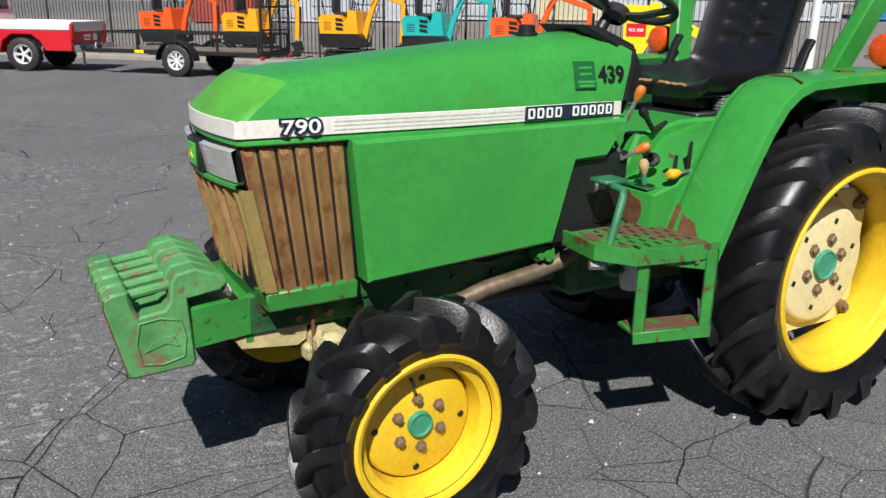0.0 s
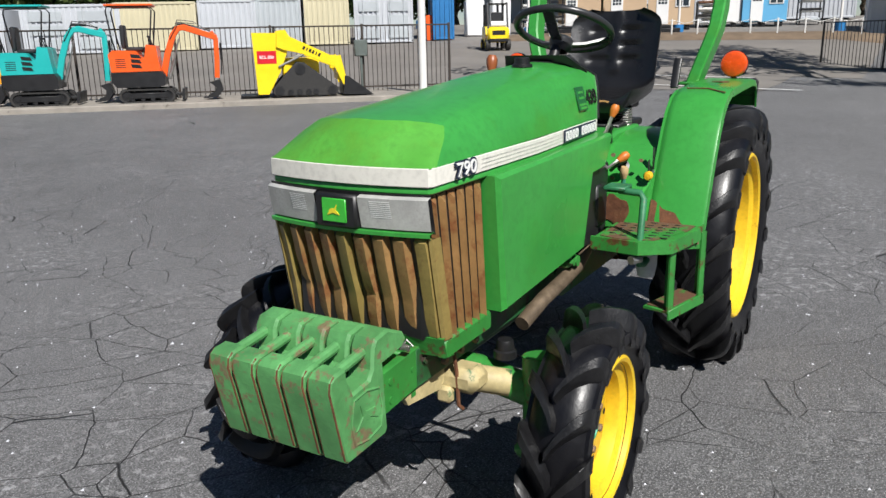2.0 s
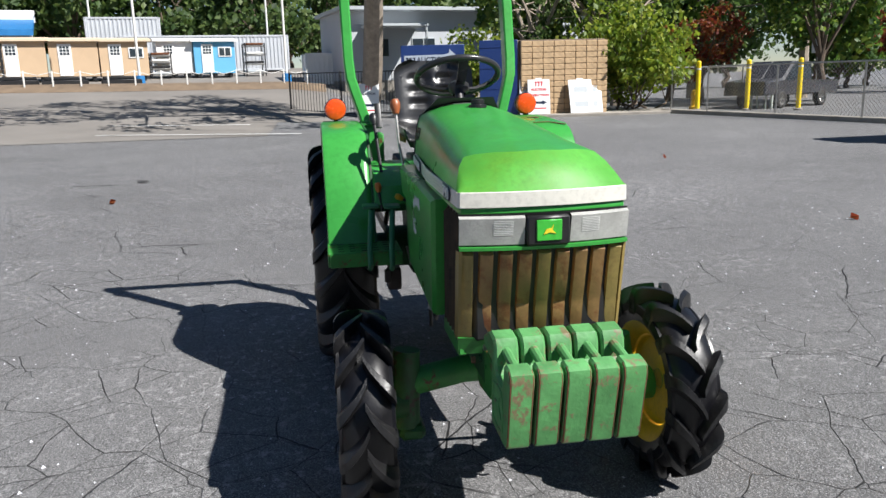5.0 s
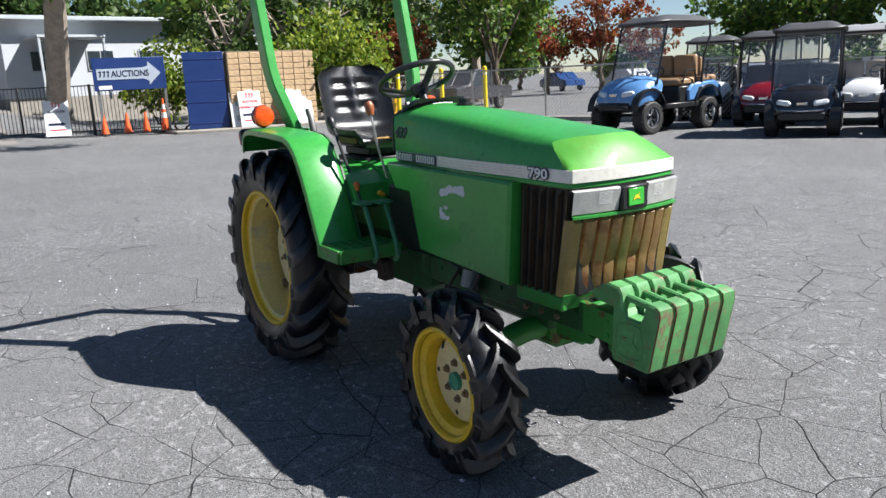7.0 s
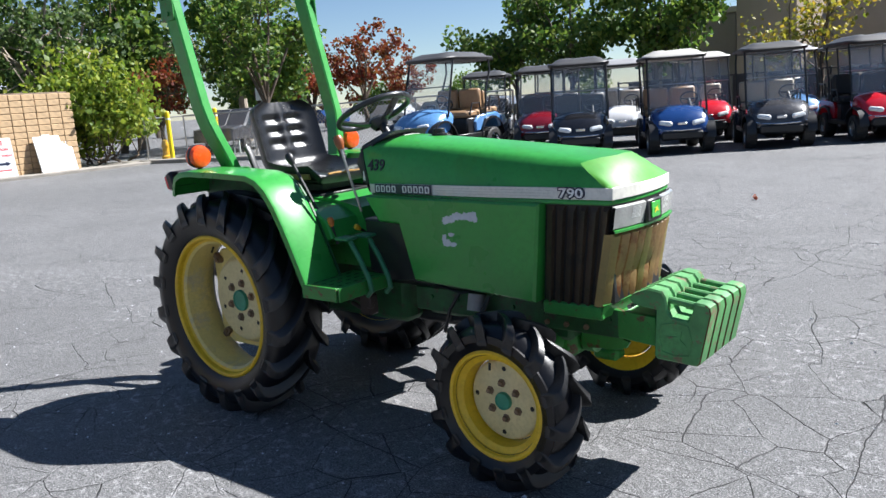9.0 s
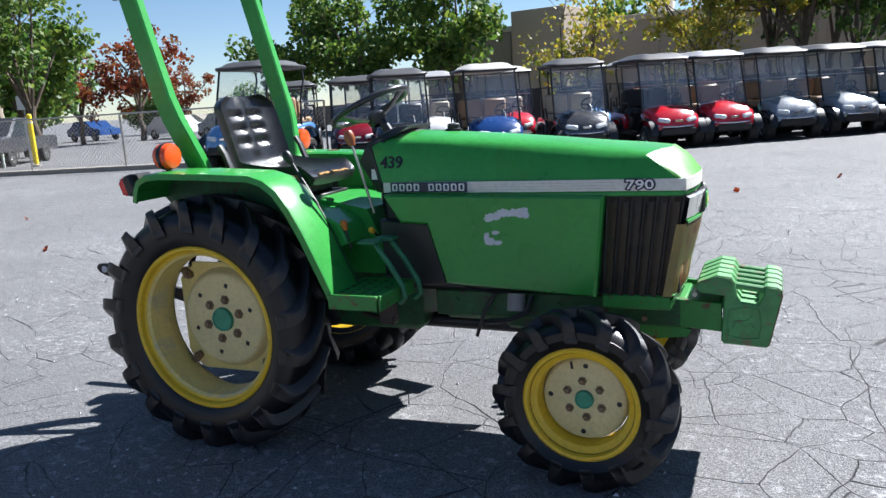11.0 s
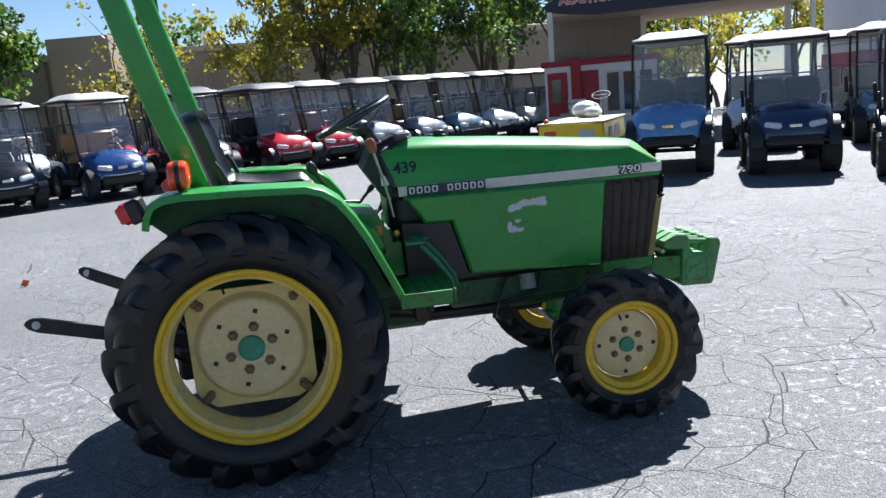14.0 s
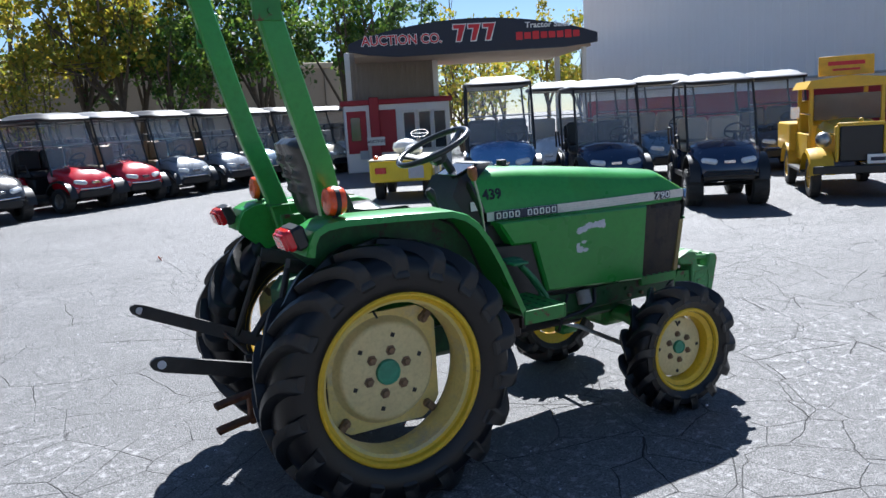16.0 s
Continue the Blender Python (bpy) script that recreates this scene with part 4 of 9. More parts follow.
# seat
def seat_point(u, v):
    """u -1..1 across, v 0..1 from the front lip over the pan and up the back."""
    if v < 0.5:
        t = v / 0.5
        x, z = 0.335 - 0.36 * t, 1.165 - 0.022 * math.sin(math.pi * t) - 0.03 * (1 - t) ** 6
        nx, nz = 0.0, 1.0
    else:
        t = (v - 0.5) / 0.5
        a = radians(90 * min(1, t / 0.3) * 0.86)
        if t < 0.3:
            x, z = -0.025 - 0.075 * math.sin(a), 1.165 + 0.075 * (1 - math.cos(a))
        else:
            q = (t - 0.3) / 0.7
            x, z = -0.10 - 0.075 * q - 0.01 * q * q, 1.235 + 0.285 * q
        nx, nz = math.sin(a), math.cos(a)
    w = 0.212 * (1 - 0.42 * max(0.0, (v - 0.88) / 0.12) ** 3.5) - 0.02 * (1 - min(1, v / 0.1)) ** 2
    y = u * w
    h = 0.045 * abs(u) ** 4 * (1 if v > 0.08 else v / 0.08)
    if v > 0.66:
        for vv in (0.73, 0.81, 0.89):
            h -= 0.016 * math.exp(-((v - vv) / 0.018) ** 4) * math.exp(-((abs(u) - 0.34) / 0.26) ** 6)
        h += 0.006 * math.exp(-(u / 0.14) ** 4)
    else:
        h -= 0.008 * (1 - u * u) * math.sin(math.pi * min(1, v / 0.6))
        h -= 0.010 * sum(math.exp(-(((u - cu) / 0.09) ** 2 + ((v - cv) / 0.02) ** 2)) for cu in (-0.4, 0, 0.4) for cv in (0.12, 0.22, 0.32))
    return Vector((x + nx * h, y, z + nz * h)), Vector((nx, 0, nz))


top, low = [], []
for j in range(61):
    v = j / 60
    row, under = [], []
    for i in range(37):
        u = i / 18 - 1
        p, nrm = seat_point(u, v)
        row.append(tuple(p))
        under.append(tuple(p - nrm * (0.046 if abs(u) < 0.95 and 0 < j < 60 else 0.016) * (1 if 0 < j < 60 else 0.6)))
    top.append(row)
    low.append(under[::-1])
s = Shape().loft([a + b for a, b in zip(top, low)], closed=True, caps=True)
seat = part("seat", s, VINYL, tractor, "black vinyl seat, torn at the front edge", smooth=60)
tear = Shape()
rnd = random.Random(5)
edge = [(0.325 + 0.004 * math.sin(k * 2.1), -0.13 + 0.26 * k / 16, 1.138 + rnd.uniform(-0.002, 0.004)) for k in range(17)]
tear.sweep(edge, 0.0075, 6)
tear.sweep([(0.05, -0.212, 1.142), (0.15, -0.213, 1.135), (0.27, -0.207, 1.134)], (0.006, 0.014))
part("torn_foam", tear, FOAM, seat, "yellow foam showing through the tear")
s = Shape().box((0.12, 0, 1.108), (0.34, 0.30, 0.03), 0.008).box((0.10, 0, 1.07), (0.30, 0.24, 0.05), 0.01).box((0.13, 0, 1.03), (0.34, 0.34, 0.03), 0.006)
part("seat_frame", s, BLACK_STEEL, tractor, "black seat suspension")
coil = [(0.16 + 0.028 * math.cos(k * 0.7), 0.15 + 0.028 * math.sin(k * 0.7), 1.03 + 0.0013 * k) for k in range(60)]
part("seat_spring", Shape().sweep(coil, 0.0045, 6), STEEL, tractor, "steel coil spring under the seat")

# fenders
FEND = [(-0.345, 1.085), (-0.335, 1.135), (-0.31, 1.180), (-0.26, 1.205), (-0.18, 1.212), (0.06, 1.205), (0.29, 1.193), (0.36, 1.170), (0.42, 1.125), (0.475, 1.05), (0.53, 0.95), (0.60, 0.80), (0.655, 0.675)]
for sgn in (1, -1):
    rings = []
    for i, (x, z) in enumerate(FEND):
        a, b = FEND[max(0, i - 1)], FEND[min(len(FEND) - 1, i + 1)]
        d = Vector((b[0] - a[0], b[1] - a[1])).normalized()
        nx, nz = -d.y, d.x
        if nz < 0 and x < 0:
            nx, nz = -nx, -nz
        prof = [(0.400, -0.012), (0.412, -0.001), (0.43, 0.003), (0.60, 0.0), (0.610, -0.004), (0.614, -0.030), (0.606, -0.030), (0.598, -0.010), (0.43, -0.010), (0.40, -0.020)]
        rings.append([(x + nx * h, sgn * y, z + nz * h) for y, h in prof])
    fender = part("fender", Shape().loft(rings, closed=True, caps=True), GREEN, tractor, "green rear fender with rust at its foot", smooth=30)
    inner = [(x, z - 0.006) for x, z in FEND] + [(0.60, 0.66), (0.30, 0.66), (0.10, 0.90), (-0.20, 0.95)]
    # the right wall takes the darker green, the left the plain one
    part("fender_wall", Shape().prism(inner, sgn * 0.392, sgn * 0.402, "y"), GREEN_DIRTY_SHADED if sgn < 0 else GREEN, fender, "inner wall of the fender")
    foot = Shape()
    a, b = Vector((0.593, 0.812)), Vector((0.652, 0.677))
    d = (b - a).normalized()
    nn = Vector((-d.y, d.x)) * (1 if -d.y > 0 else -1)
    rr = [(a + d * t + nn * 0.0045, y) for t, y in ([(0.015, 0.404), (0.02, 0.42), (0.05, 0.455), (0.06, 0.50), (0.10, 0.53), (0.125, 0.560), (0.146, 0.570), (0.146, 0.404)])]
    foot.add([(p.x, sgn * y, p.y) for p, y in rr], [tuple(range(8))])
    if sgn > 0:
        part("rust_patch", foot, RUSTY, fender, "rust-brown patch at the fender foot")
        blot = [(0.02 + 0.03 * math.cos(k) * (1 + 0.3 * math.sin(3 * k)), 0.515 + 0.035 * math.sin(k)) for k in [2 * math.pi * i / 18 for i in range(18)]]
        part("rust_patch", Shape().prism(blot, 1.2068, 1.2105, "z", m=Matrix.Shear("XY", 4, (0, 0))), RUSTY, fender, "rust ring round a missing bolt")
        seam = Shape().sweep([(0.29, 0.44, 1.1975), (0.285, 0.52, 1.1975), (0.33, 0.595, 1.186)], 0.003, 5)
        part("rust_seam", seam, RUSTY, fender)
    # amber flasher and tail light
    flash = Shape().lathe([(0, 0.040), (0.035, 0.040), (0.052, 0.034), (0.057, 0.022), (0.057, 0.008)], 28, pose(0, 0, 0, 0, 0, -90))
    flash.lathe([(0, -0.040), (0.035, -0.040), (0.052, -0.034), (0.057, -0.022), (0.057, -0.008)], 28, pose(0, 0, 0, 0, 0, -90))
    fl = part("flasher", flash, ORANGE, tractor, "round amber flasher on the fender", pose(-0.19, sgn * 0.528, 1.276))
    part("flasher_band", Shape().lathe([(0.05, 0.009), (0.0595, 0.009), (0.0595, -0.009), (0.05, -0.009)], 28, pose(0, 0, 0, 0, 0, -90)).box((0, 0, -0.06), (0.02, 0.02, 0.03), 0.003), BLACK, fl)
    tl = part("tail_light", Shape().box((0, 0, 0), (0.055, 0.14, 0.092), 0.010), BLACK, tractor, "rectangular tail light in a black housing", pose(-0.362, sgn * 0.535, 1.158, 0, -18, 0))
    part("tail_lens", Shape().box((0, 0, 0), (0.045, 0.128, 0.082), 0.012).box((-0.022, 0, 0.0), (0.02, 0.11, 0.064), 0.008), RED_LENS, tl, "red tail light lens", pose(-0.034, 0, 0.004))

# roll bar: two bent posts with a hinge plate and a cross tube above
for sgn in (1, -1):
    path = [(-0.10, 0.30, 0.92), (-0.125, 0.335, 1.08), (-0.15, 0.375, 1.22), (-0.185, 0.418, 1.36), (-0.205, 0.437, 1.43), (-0.235, 0.444, 1.52), (-0.31, 0.447, 1.80), (-0.425, 0.448, 2.24)]
    rings = []
    for i, p in enumerate(path):
        wx, wy = 0.046, 0.027
        rings.append([(p[0] + a * wx, sgn * (p[1] + b * wy), p[2] + a * 0.012) for a, b in ((-1, -.7), (-.86, -1), (.86, -1), (1, -.7), (1, .7), (.86, 1), (-.86, 1), (-1, .7))])
    post = part("roll_bar_post", Shape().loft(rings, closed=True, caps=True), GREEN, tractor, "green roll bar post")
    hinge = Shape().box((-0.372, sgn * 0.478, 2.04), (0.11, 0.012, 0.16), 0.004).sweep([(-0.395, sgn * 0.48, 2.075), (-0.395, sgn * 0.493, 2.075)], 0.013, 6).sweep([(-0.36, sgn * 0.48, 1.995), (-0.36, sgn * 0.493, 1.995)], 0.013, 6)
    part("hinge_plate", hinge, GREEN_WORN, post)
    part("post_foot", Shape().box((-0.135, sgn * 0.36, 1.195), (0.13, 0.10, 0.012), 0.003).box((-0.10, sgn * 0.30, 0.98), (0.12, 0.03, 0.34), 0.006), GREEN_WORN, tractor)
part("roll_bar_top", Shape().sweep([(-0.43, -0.475, 2.24), (-0.43, 0.475, 2.24)], (0.046, 0.027)), GREEN, tractor, "green cross tube of the roll bar")

# transmission, frame, axles
body = Shape().box((0.36, 0, 0.62), (0.90, 0.30, 0.40), 0.03).box((-0.08, 0, 0.66), (0.42, 0.36, 0.46), 0.05)
part("transmission", body, GREEN_DIRTY_SHADED, tractor, "oily green transmission housing")
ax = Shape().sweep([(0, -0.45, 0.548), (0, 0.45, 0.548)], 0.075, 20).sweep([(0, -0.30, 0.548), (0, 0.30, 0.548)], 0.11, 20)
part("rear_axle", ax, GREEN_DIRTY_SHADED, tractor, "green rear axle housing")
for sgn in (1, -1):
    fr = Shape()
    fr.box((1.42, sgn * 0.165, 0.572), (1.04, 0.024, 0.115), 0.006)
    for k in range(7):
        fr.sweep([(1.0 + 0.15 * k, sgn * 0.174, 0.585), (1.0 + 0.15 * k, sgn * 0.186, 0.585)], 0.011, 6)
    part("frame_rail", fr, GREEN_DIRTY_SHADED, tractor, "oily green frame rail")
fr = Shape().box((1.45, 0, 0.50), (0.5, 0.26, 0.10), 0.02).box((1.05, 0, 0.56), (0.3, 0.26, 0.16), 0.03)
part("oil_pan", fr, GREEN_DIRTY_SHADED, tractor, "oily green engine sump")
fa = Shape().sweep([(1.60, -0.40, 0.40), (1.60, -0.18, 0.44), (1.60, 0.18, 0.44), (1.60, 0.40, 0.40)], 0.048, 14).box((1.60, 0, 0.44), (0.18, 0.20, 0.16), 0.03)
fa.sweep([(1.70, 0, 0.44), (1.75, 0, 0.44)], 0.06, 14)
part("front_axle", fa, GREEN_WORN, tractor, "green front axle beam")
for sgn in (1, -1):
    k = Shape().sweep([(1.60, sgn * 0.375, 0.525), (1.605, sgn * 0.385, 0.42), (1.61, sgn * 0.395, 0.26)], 0.046, 14, r2=0.056).sweep([(1.61, sgn * 0.38, 0.335), (1.61, sgn * 0.50, 0.335)], 0.06, 16).box((1.60, sgn * 0.37, 0.24), (0.13, 0.09, 0.05), 0.015)
    # right knuckle darkened by its colour, for the shadow it sits in
    part("knuckle", k, GREEN_WORN if sgn > 0 else GREEN_DIRTY_SHADED, tractor, "green steering knuckle")
s = Shape().box((1.72, 0.195, 0.47), (0.10, 0.13, 0.075), 0.025).sweep([(1.70, 0.17, 0.46), (1.63, 0.30, 0.435)], 0.040, 12).box((1.77, 0.165, 0.43), (0.03, 0.05, 0.05), 0.01)
part("axle_mount", s, CREAM, tractor, "cream and green cast axle mount")
part("filler_plug", Shape().lathe([(0, 0.03), (0.022, 0.03), (0.026, 0.02), (0.026, 0.0), (0.034, -0.003), (0.034, -0.025)], 18, pose(0, 0, 0, 90, 0, 0)), BLACK, tractor, "black filler plug", pose(1.60, 0.27, 0.525))
part("tie_rod", Shape().sweep([(1.44, -0.40, 0.33), (1.42, 0, 0.36), (1.44, 0.40, 0.33)], 0.013, 8), STEEL, tractor, "steel tie rod")
part("drive_shaft", Shape().sweep([(0.35, 0, 0.44), (1.40, 0, 0.43)], 0.035, 12), BLACK_STEEL, tractor)
part("exhaust_pipe", Shape().sweep([(1.33, 0.20, 0.50), (1.20, 0.215, 0.545), (1.02, 0.225, 0.575), (0.93, 0.235, 0.60), (0.86, 0.24, 0.645), (0.80, 0.22, 0.66)], 0.026, 12), surface("scorched exhaust steel", (0.20, 0.15, 0.10), 0.5, 0.5, vary=0.4, scale=18, bump=0.3), tractor, "scorched brown exhaust pipe")
s = Shape().box((0.99, 0.215, 0.635), (0.08, 0.06, 0.05), 0.012).sweep([(0.99, 0.235, 0.635), (0.99, 0.262, 0.635)], 0.02, 8).sweep([(1.02, 0.235, 0.635), (1.02, 0.258, 0.635)], 0.012, 6)
part("bracket", s, GREEN_WORN, tractor)
part("oil_filter", Shape().sweep([(1.28, -0.20, 0.63), (1.28, -0.22, 0.56)], 0.038, 16), surface("dusty grey filter", (0.3, 0.29, 0.28), 0.6, vary=0.3), tractor, "grey oil filter")
part("hose", Shape().sweep([(1.35, -0.21, 0.63), (1.33, -0.235, 0.56), (1.25, -0.22, 0.52), (1.14, -0.20, 0.50)], 0.011, 8).sweep([(1.18, -0.20, 0.62), (1.14, -0.225, 0.55), (1.10, -0.22, 0.44)], 0.008, 8), BLACK, tractor, "black hose under the engine")

# front weights on their bracket
s = Shape()
for sgn in (1, -1):
    s.prism([(1.90, 0.52), (2.088, 0.505), (2.088, 0.618), (1.90, 0.632)], sgn * 0.152, sgn * 0.176, "y", inset=0.004)
    for xx, zz, r in ((2.055, 0.585, 0.010), (2.055, 0.535, 0.010), (1.955, 0.578, 0.007)):
        s.sweep([(xx, sgn * 0.176, zz), (xx, sgn * 0.179, zz)], r, 8)
s.box((2.0, 0, 0.60), (0.16, 0.31, 0.02), 0.004).box((1.935, 0, 0.55), (0.03, 0.33, 0.13), 0.005)
bracket = part("weight_bracket", s, GREEN_WORN, tractor, "chipped green weight bracket")
pin = Shape().sweep([(1.99, -0.19, 0.652), (1.99, 0.19, 0.652)], 0.009, 10).sweep([(1.99, 0.18, 0.652), (1.985, 0.20, 0.66), (1.99, 0.185, 0.675), (2.0, 0.17, 0.65)], 0.003, 6)
part("lock_pin", pin, STEEL, bracket, "steel locking rod with a clip")
for sgn in (1, -1):
    hook = [(1.80, 0.455), (1.96, 0.475), (1.975, 0.50), (1.93, 0.515), (1.82, 0.515), (1.79, 0.54), (1.77, 0.52), (1.775, 0.47)]
    part("tow_hook", Shape().prism(hook, sgn * 0.150, sgn * 0.164, "y"), CREAM if sgn > 0 else GREEN_WORN, tractor, "cream painted tow hook plate" if sgn > 0 else "")

WEIGHT = [(2.085, 0.475), (2.095, 0.462), (2.245, 0.455), (2.258, 0.465), (2.300, 0.655), (2.296, 0.680), (2.28, 0.690), (2.245, 0.694), (2.237, 0.690), (2.232, 0.655), (2.215, 0.622), (2.155, 0.630), (2.140, 0.650), (2.134, 0.700), (2.120, 0.722), (2.07, 0.730), (2.0, 0.700), (1.99, 0.680), (2.01, 0.660), (2.095, 0.650)]
for k in range(5):
    y0 = -0.190 + 0.0765 * k
    w = 0.0735 * 0.94
    s = Shape().prism(WEIGHT, y0 + w / 2, y0 + 0.0005, "y", inset=0.007)
    s.prism(WEIGHT, y0 + w / 2, y0 + w, "y", inset=0.007)
    s.sweep([(2.125, y0 + w / 2, 0.688), (2.245, y0 + w / 2, 0.672)], 0.0135, 10)
    wt = part("front_weight", s, GREEN_CAST, tractor, "green cast iron suitcase weight with rusty edges", smooth=30)
    for ye in (y0 + 0.005, y0 + w - 0.005):
        part("worn_edge", Shape().sweep([(2.247, ye, 0.461), (2.2565, ye, 0.470), (2.2975, ye, 0.655), (2.2935, ye, 0.676), (2.279, ye, 0.6865)], 0.0026, 5), RUSTY, wt, "rusty worn edge")
    if k in (0, 4):
        sgn, yy = (-1, y0 - 0.0002) if k == 0 else (1, y0 + w + 0.0002)
        ring, cx, cz = [], 2.168, 0.548
        shield = [(-0.052, -0.052), (0.0, -0.064), (0.052, -0.056), (0.062, 0.0), (0.050, 0.056), (0.0, 0.062), (-0.05, 0.050), (-0.060, 0.0), (-0.052, -0.052)]
        smoothed = []
        for i in range(8):
            for q in range(4):
                t = q / 4
                p, n2 = Vector(shield[i]), Vector(shield[i + 1])
                smoothed.append(p.lerp(n2, t))
        e = Shape().sweep([(cx + p.x, yy, cz + p.y) for p in smoothed] + [(cx + smoothed[0].x, yy, cz + smoothed[0].y)], 0.0035, 6, caps=False)
        e.prism([(cx - 0.042, cz - 0.022), (cx - 0.01, cz - 0.008), (cx + 0.045, cz - 0.024), (cx + 0.02, cz + 0.004), (cx + 0.028, cz + 0.034), (cx + 0.006, cz + 0.012), (cx - 0.03, cz + 0.010)], yy - 0.001 * sgn, yy + 0.003 * sgn, "y", inset=0.001)
        part("cast_emblem", e, GREEN_CAST, wt, "raised cast emblem")

# platforms, steps, console
s = Shape().prism([(0.63, 0.30), (0.965, 0.30), (0.985, 0.47), (0.92, 0.565), (0.72, 0.605), (0.63, 0.605)], 0.700, 0.720, "z", inset=0.004)
s.prism([(0.965, 0.30), (0.977, 0.30), (0.997, 0.475), (0.926, 0.575), (0.72, 0.615), (0.63, 0.615), (0.63, 0.605), (0.72, 0.605), (0.92, 0.565), (0.985, 0.47)], 0.682, 0.728, "z")
floor_l = part("floor_plate", s, GREEN_WORN, tractor, "green foot plate worn to rust")
part("worn_tread", Shape().prism([(0.645, 0.32), (0.93, 0.32), (0.955, 0.40), (0.92, 0.51), (0.74, 0.578), (0.65, 0.585)], 0.7205, 0.7235, "z"), GREEN_RUSTY, floor_l, "brown worn tread of the foot plate")
slot = mesh_of("tread_slot", Shape().box((0, 0, 0), (0.008, 0.026, 0.003), 0.001), INK)
for i in range(6):
    for j in range(5):
        same_part("tread_slot", slot, floor_l, pose(0.675 + 0.042 * i + 0.02 * (j % 2), 0.35 + 0.045 * j, 0.7238))
s = Shape().prism([(0.62, -0.30), (0.86, -0.30), (0.84, -0.612), (0.62, -0.612)], 0.690, 0.705, "z", inset=0.004)
s.box((0.73, -0.612, 0.676), (0.22, 0.012, 0.062), 0.003).box((0.85, -0.455, 0.676), (0.012, 0.31, 0.062), 0.003)
floor_r = part("floor_plate", s, GREEN_WORN, tractor, "green perforated foot plate")
for i in range(4):
    for j in range(5):
        same_part("tread_slot", slot, floor_r, pose(0.655 + 0.05 * i, -0.36 - 0.05 * j, 0.7055))
s = Shape()
s.box((0.795, 0.585, 0.452), (0.30, 0.10, 0.012), 0.002).box((0.795, 0.634, 0.440), (0.30, 0.008, 0.038), 0.002)
step = part("step", s, GREEN_WORN, tractor, "green hanging step with a worn tread", pose(0.772, 0.596, 0.008, 0, 0, -14) @ Matrix.Diagonal((0.88, 1, 1, 1)) @ pose(-0.795, -0.634, 0))
for xx in (0.668, 0.925):
    h = Shape().prism([(xx - 0.022, 0.45), (xx + 0.022, 0.45), (xx + 0.022, 0.70), (xx - 0.022, 0.70)], 0.627, 0.634, "y")
    part("step_hanger", h.prism([(xx - 0.022, 0.45), (xx - 0.016, 0.45), (xx - 0.016, 0.70), (xx - 0.022, 0.70)], 0.60, 0.634, "y"), GREEN_WORN, step)
part("step_rail", Shape().prism([(0.66, 0.635), (0.93, 0.675), (0.93, 0.70), (0.66, 0.70)], 0.615, 0.627, "y"), GREEN_WORN, step)
part("step_tread", Shape().box((0.795, 0.585, 0.460), (0.27, 0.085, 0.004), 0.001), GREEN_RUSTY, step, "worn brown tread")
for xx in (0.73, 0.88):
    part("step_bolt", Shape().sweep([(xx, 0.627, 0.672), (xx, 0.637, 0.672)], 0.010, 6), BOLT, step)

con = Shape()
con.prism([(0.10, 0.70), (0.80, 0.70), (0.80, 0.84), (0.66, 0.86), (0.60, 0.99), (0.40, 1.03), (0.10, 1.03)], -0.20, 0.20, "y", inset=0.012)
con.prism([(0.10, 0.70), (0.70, 0.70), (0.70, 0.83), (0.60, 0.86), (0.48, 0.98), (0.30, 1.02), (0.10, 1.02)], 0.20, 0.392, "y", inset=0.008)
con.prism([(0.10, 0.82), (0.50, 0.82), (0.60, 0.87), (0.57, 0.95), (0.48, 1.0), (0.30, 1.02), (0.10, 1.02)], -0.20, -0.392, "y", inset=0.008)
console = part("console", con, GREEN, tractor, "green console between the fenders")
rust = [(0.1 * math.cos(k) * 0.55, 0.055 * math.sin(k) * (1 + 0.2 * math.sin(4 * k))) for k in [2 * math.pi * i / 22 for i in range(22)]]
part("rust_patch", Shape().prism(rust, 0, 0.002, "z"), RUSTY, console, "rust patch on the foot box", facing(0.7015, 0.295, 0.768, (1, 0, 0)))
part("rust_patch", Shape().prism(rust, 0, 0.002, "z"), RUSTY, console, "", facing(0.755, 0.2015, 0.768, (0, 1, 0)))


def knob_lever(points, knob, size, material, label, rod=0.007, rodmat=None):
    lv = part("lever", Shape().sweep(points, rod, 8), rodmat or BLACK_STEEL, tractor, label)
    d = (Vector(points[-1]) - Vector(points[-2])).normalized()
    q = Vector(points[-1]) + d * size * 0.5
    s = Shape().lathe([(0, size), (size * 0.35, size * 0.95), (size * 0.52, size * 0.6), (size * 0.5, size * 0.1), (size * 0.3, -size * 0.5), (0, -size * 0.5)], 14)
    r = d.to_track_quat("Y", "Z").to_matrix().to_4x4()
    part("knob", s, material, lv, "", Matrix.Translation(q) @ r)


knob_lever([(0.70, 0.20, 1.02), (0.70, 0.25, 1.06), (0.685, 0.265, 1.115)], 0, 0.032, KNOB_ORANGE, "bent steel lever with an orange knob", rodmat=STEEL)
knob_lever([(0.70, 0.20, 0.97), (0.73, 0.27, 0.93), (0.70, 0.30, 0.955)], 0, 0.032, KNOB_ORANGE, "bent steel lever with an orange knob", rodmat=STEEL)
knob_lever([(0.60, 0.24, 0.90), (0.655, 0.295, 0.945)], 0, 0.030, BLACK, "short lever with a black knob")
knob_lever([(0.66, 0.31, 0.83), (0.672, 0.315, 0.885)], 0, 0.032, KNOB_TAN, "short lever with a tan knob", 0.009, HUB_GREEN)
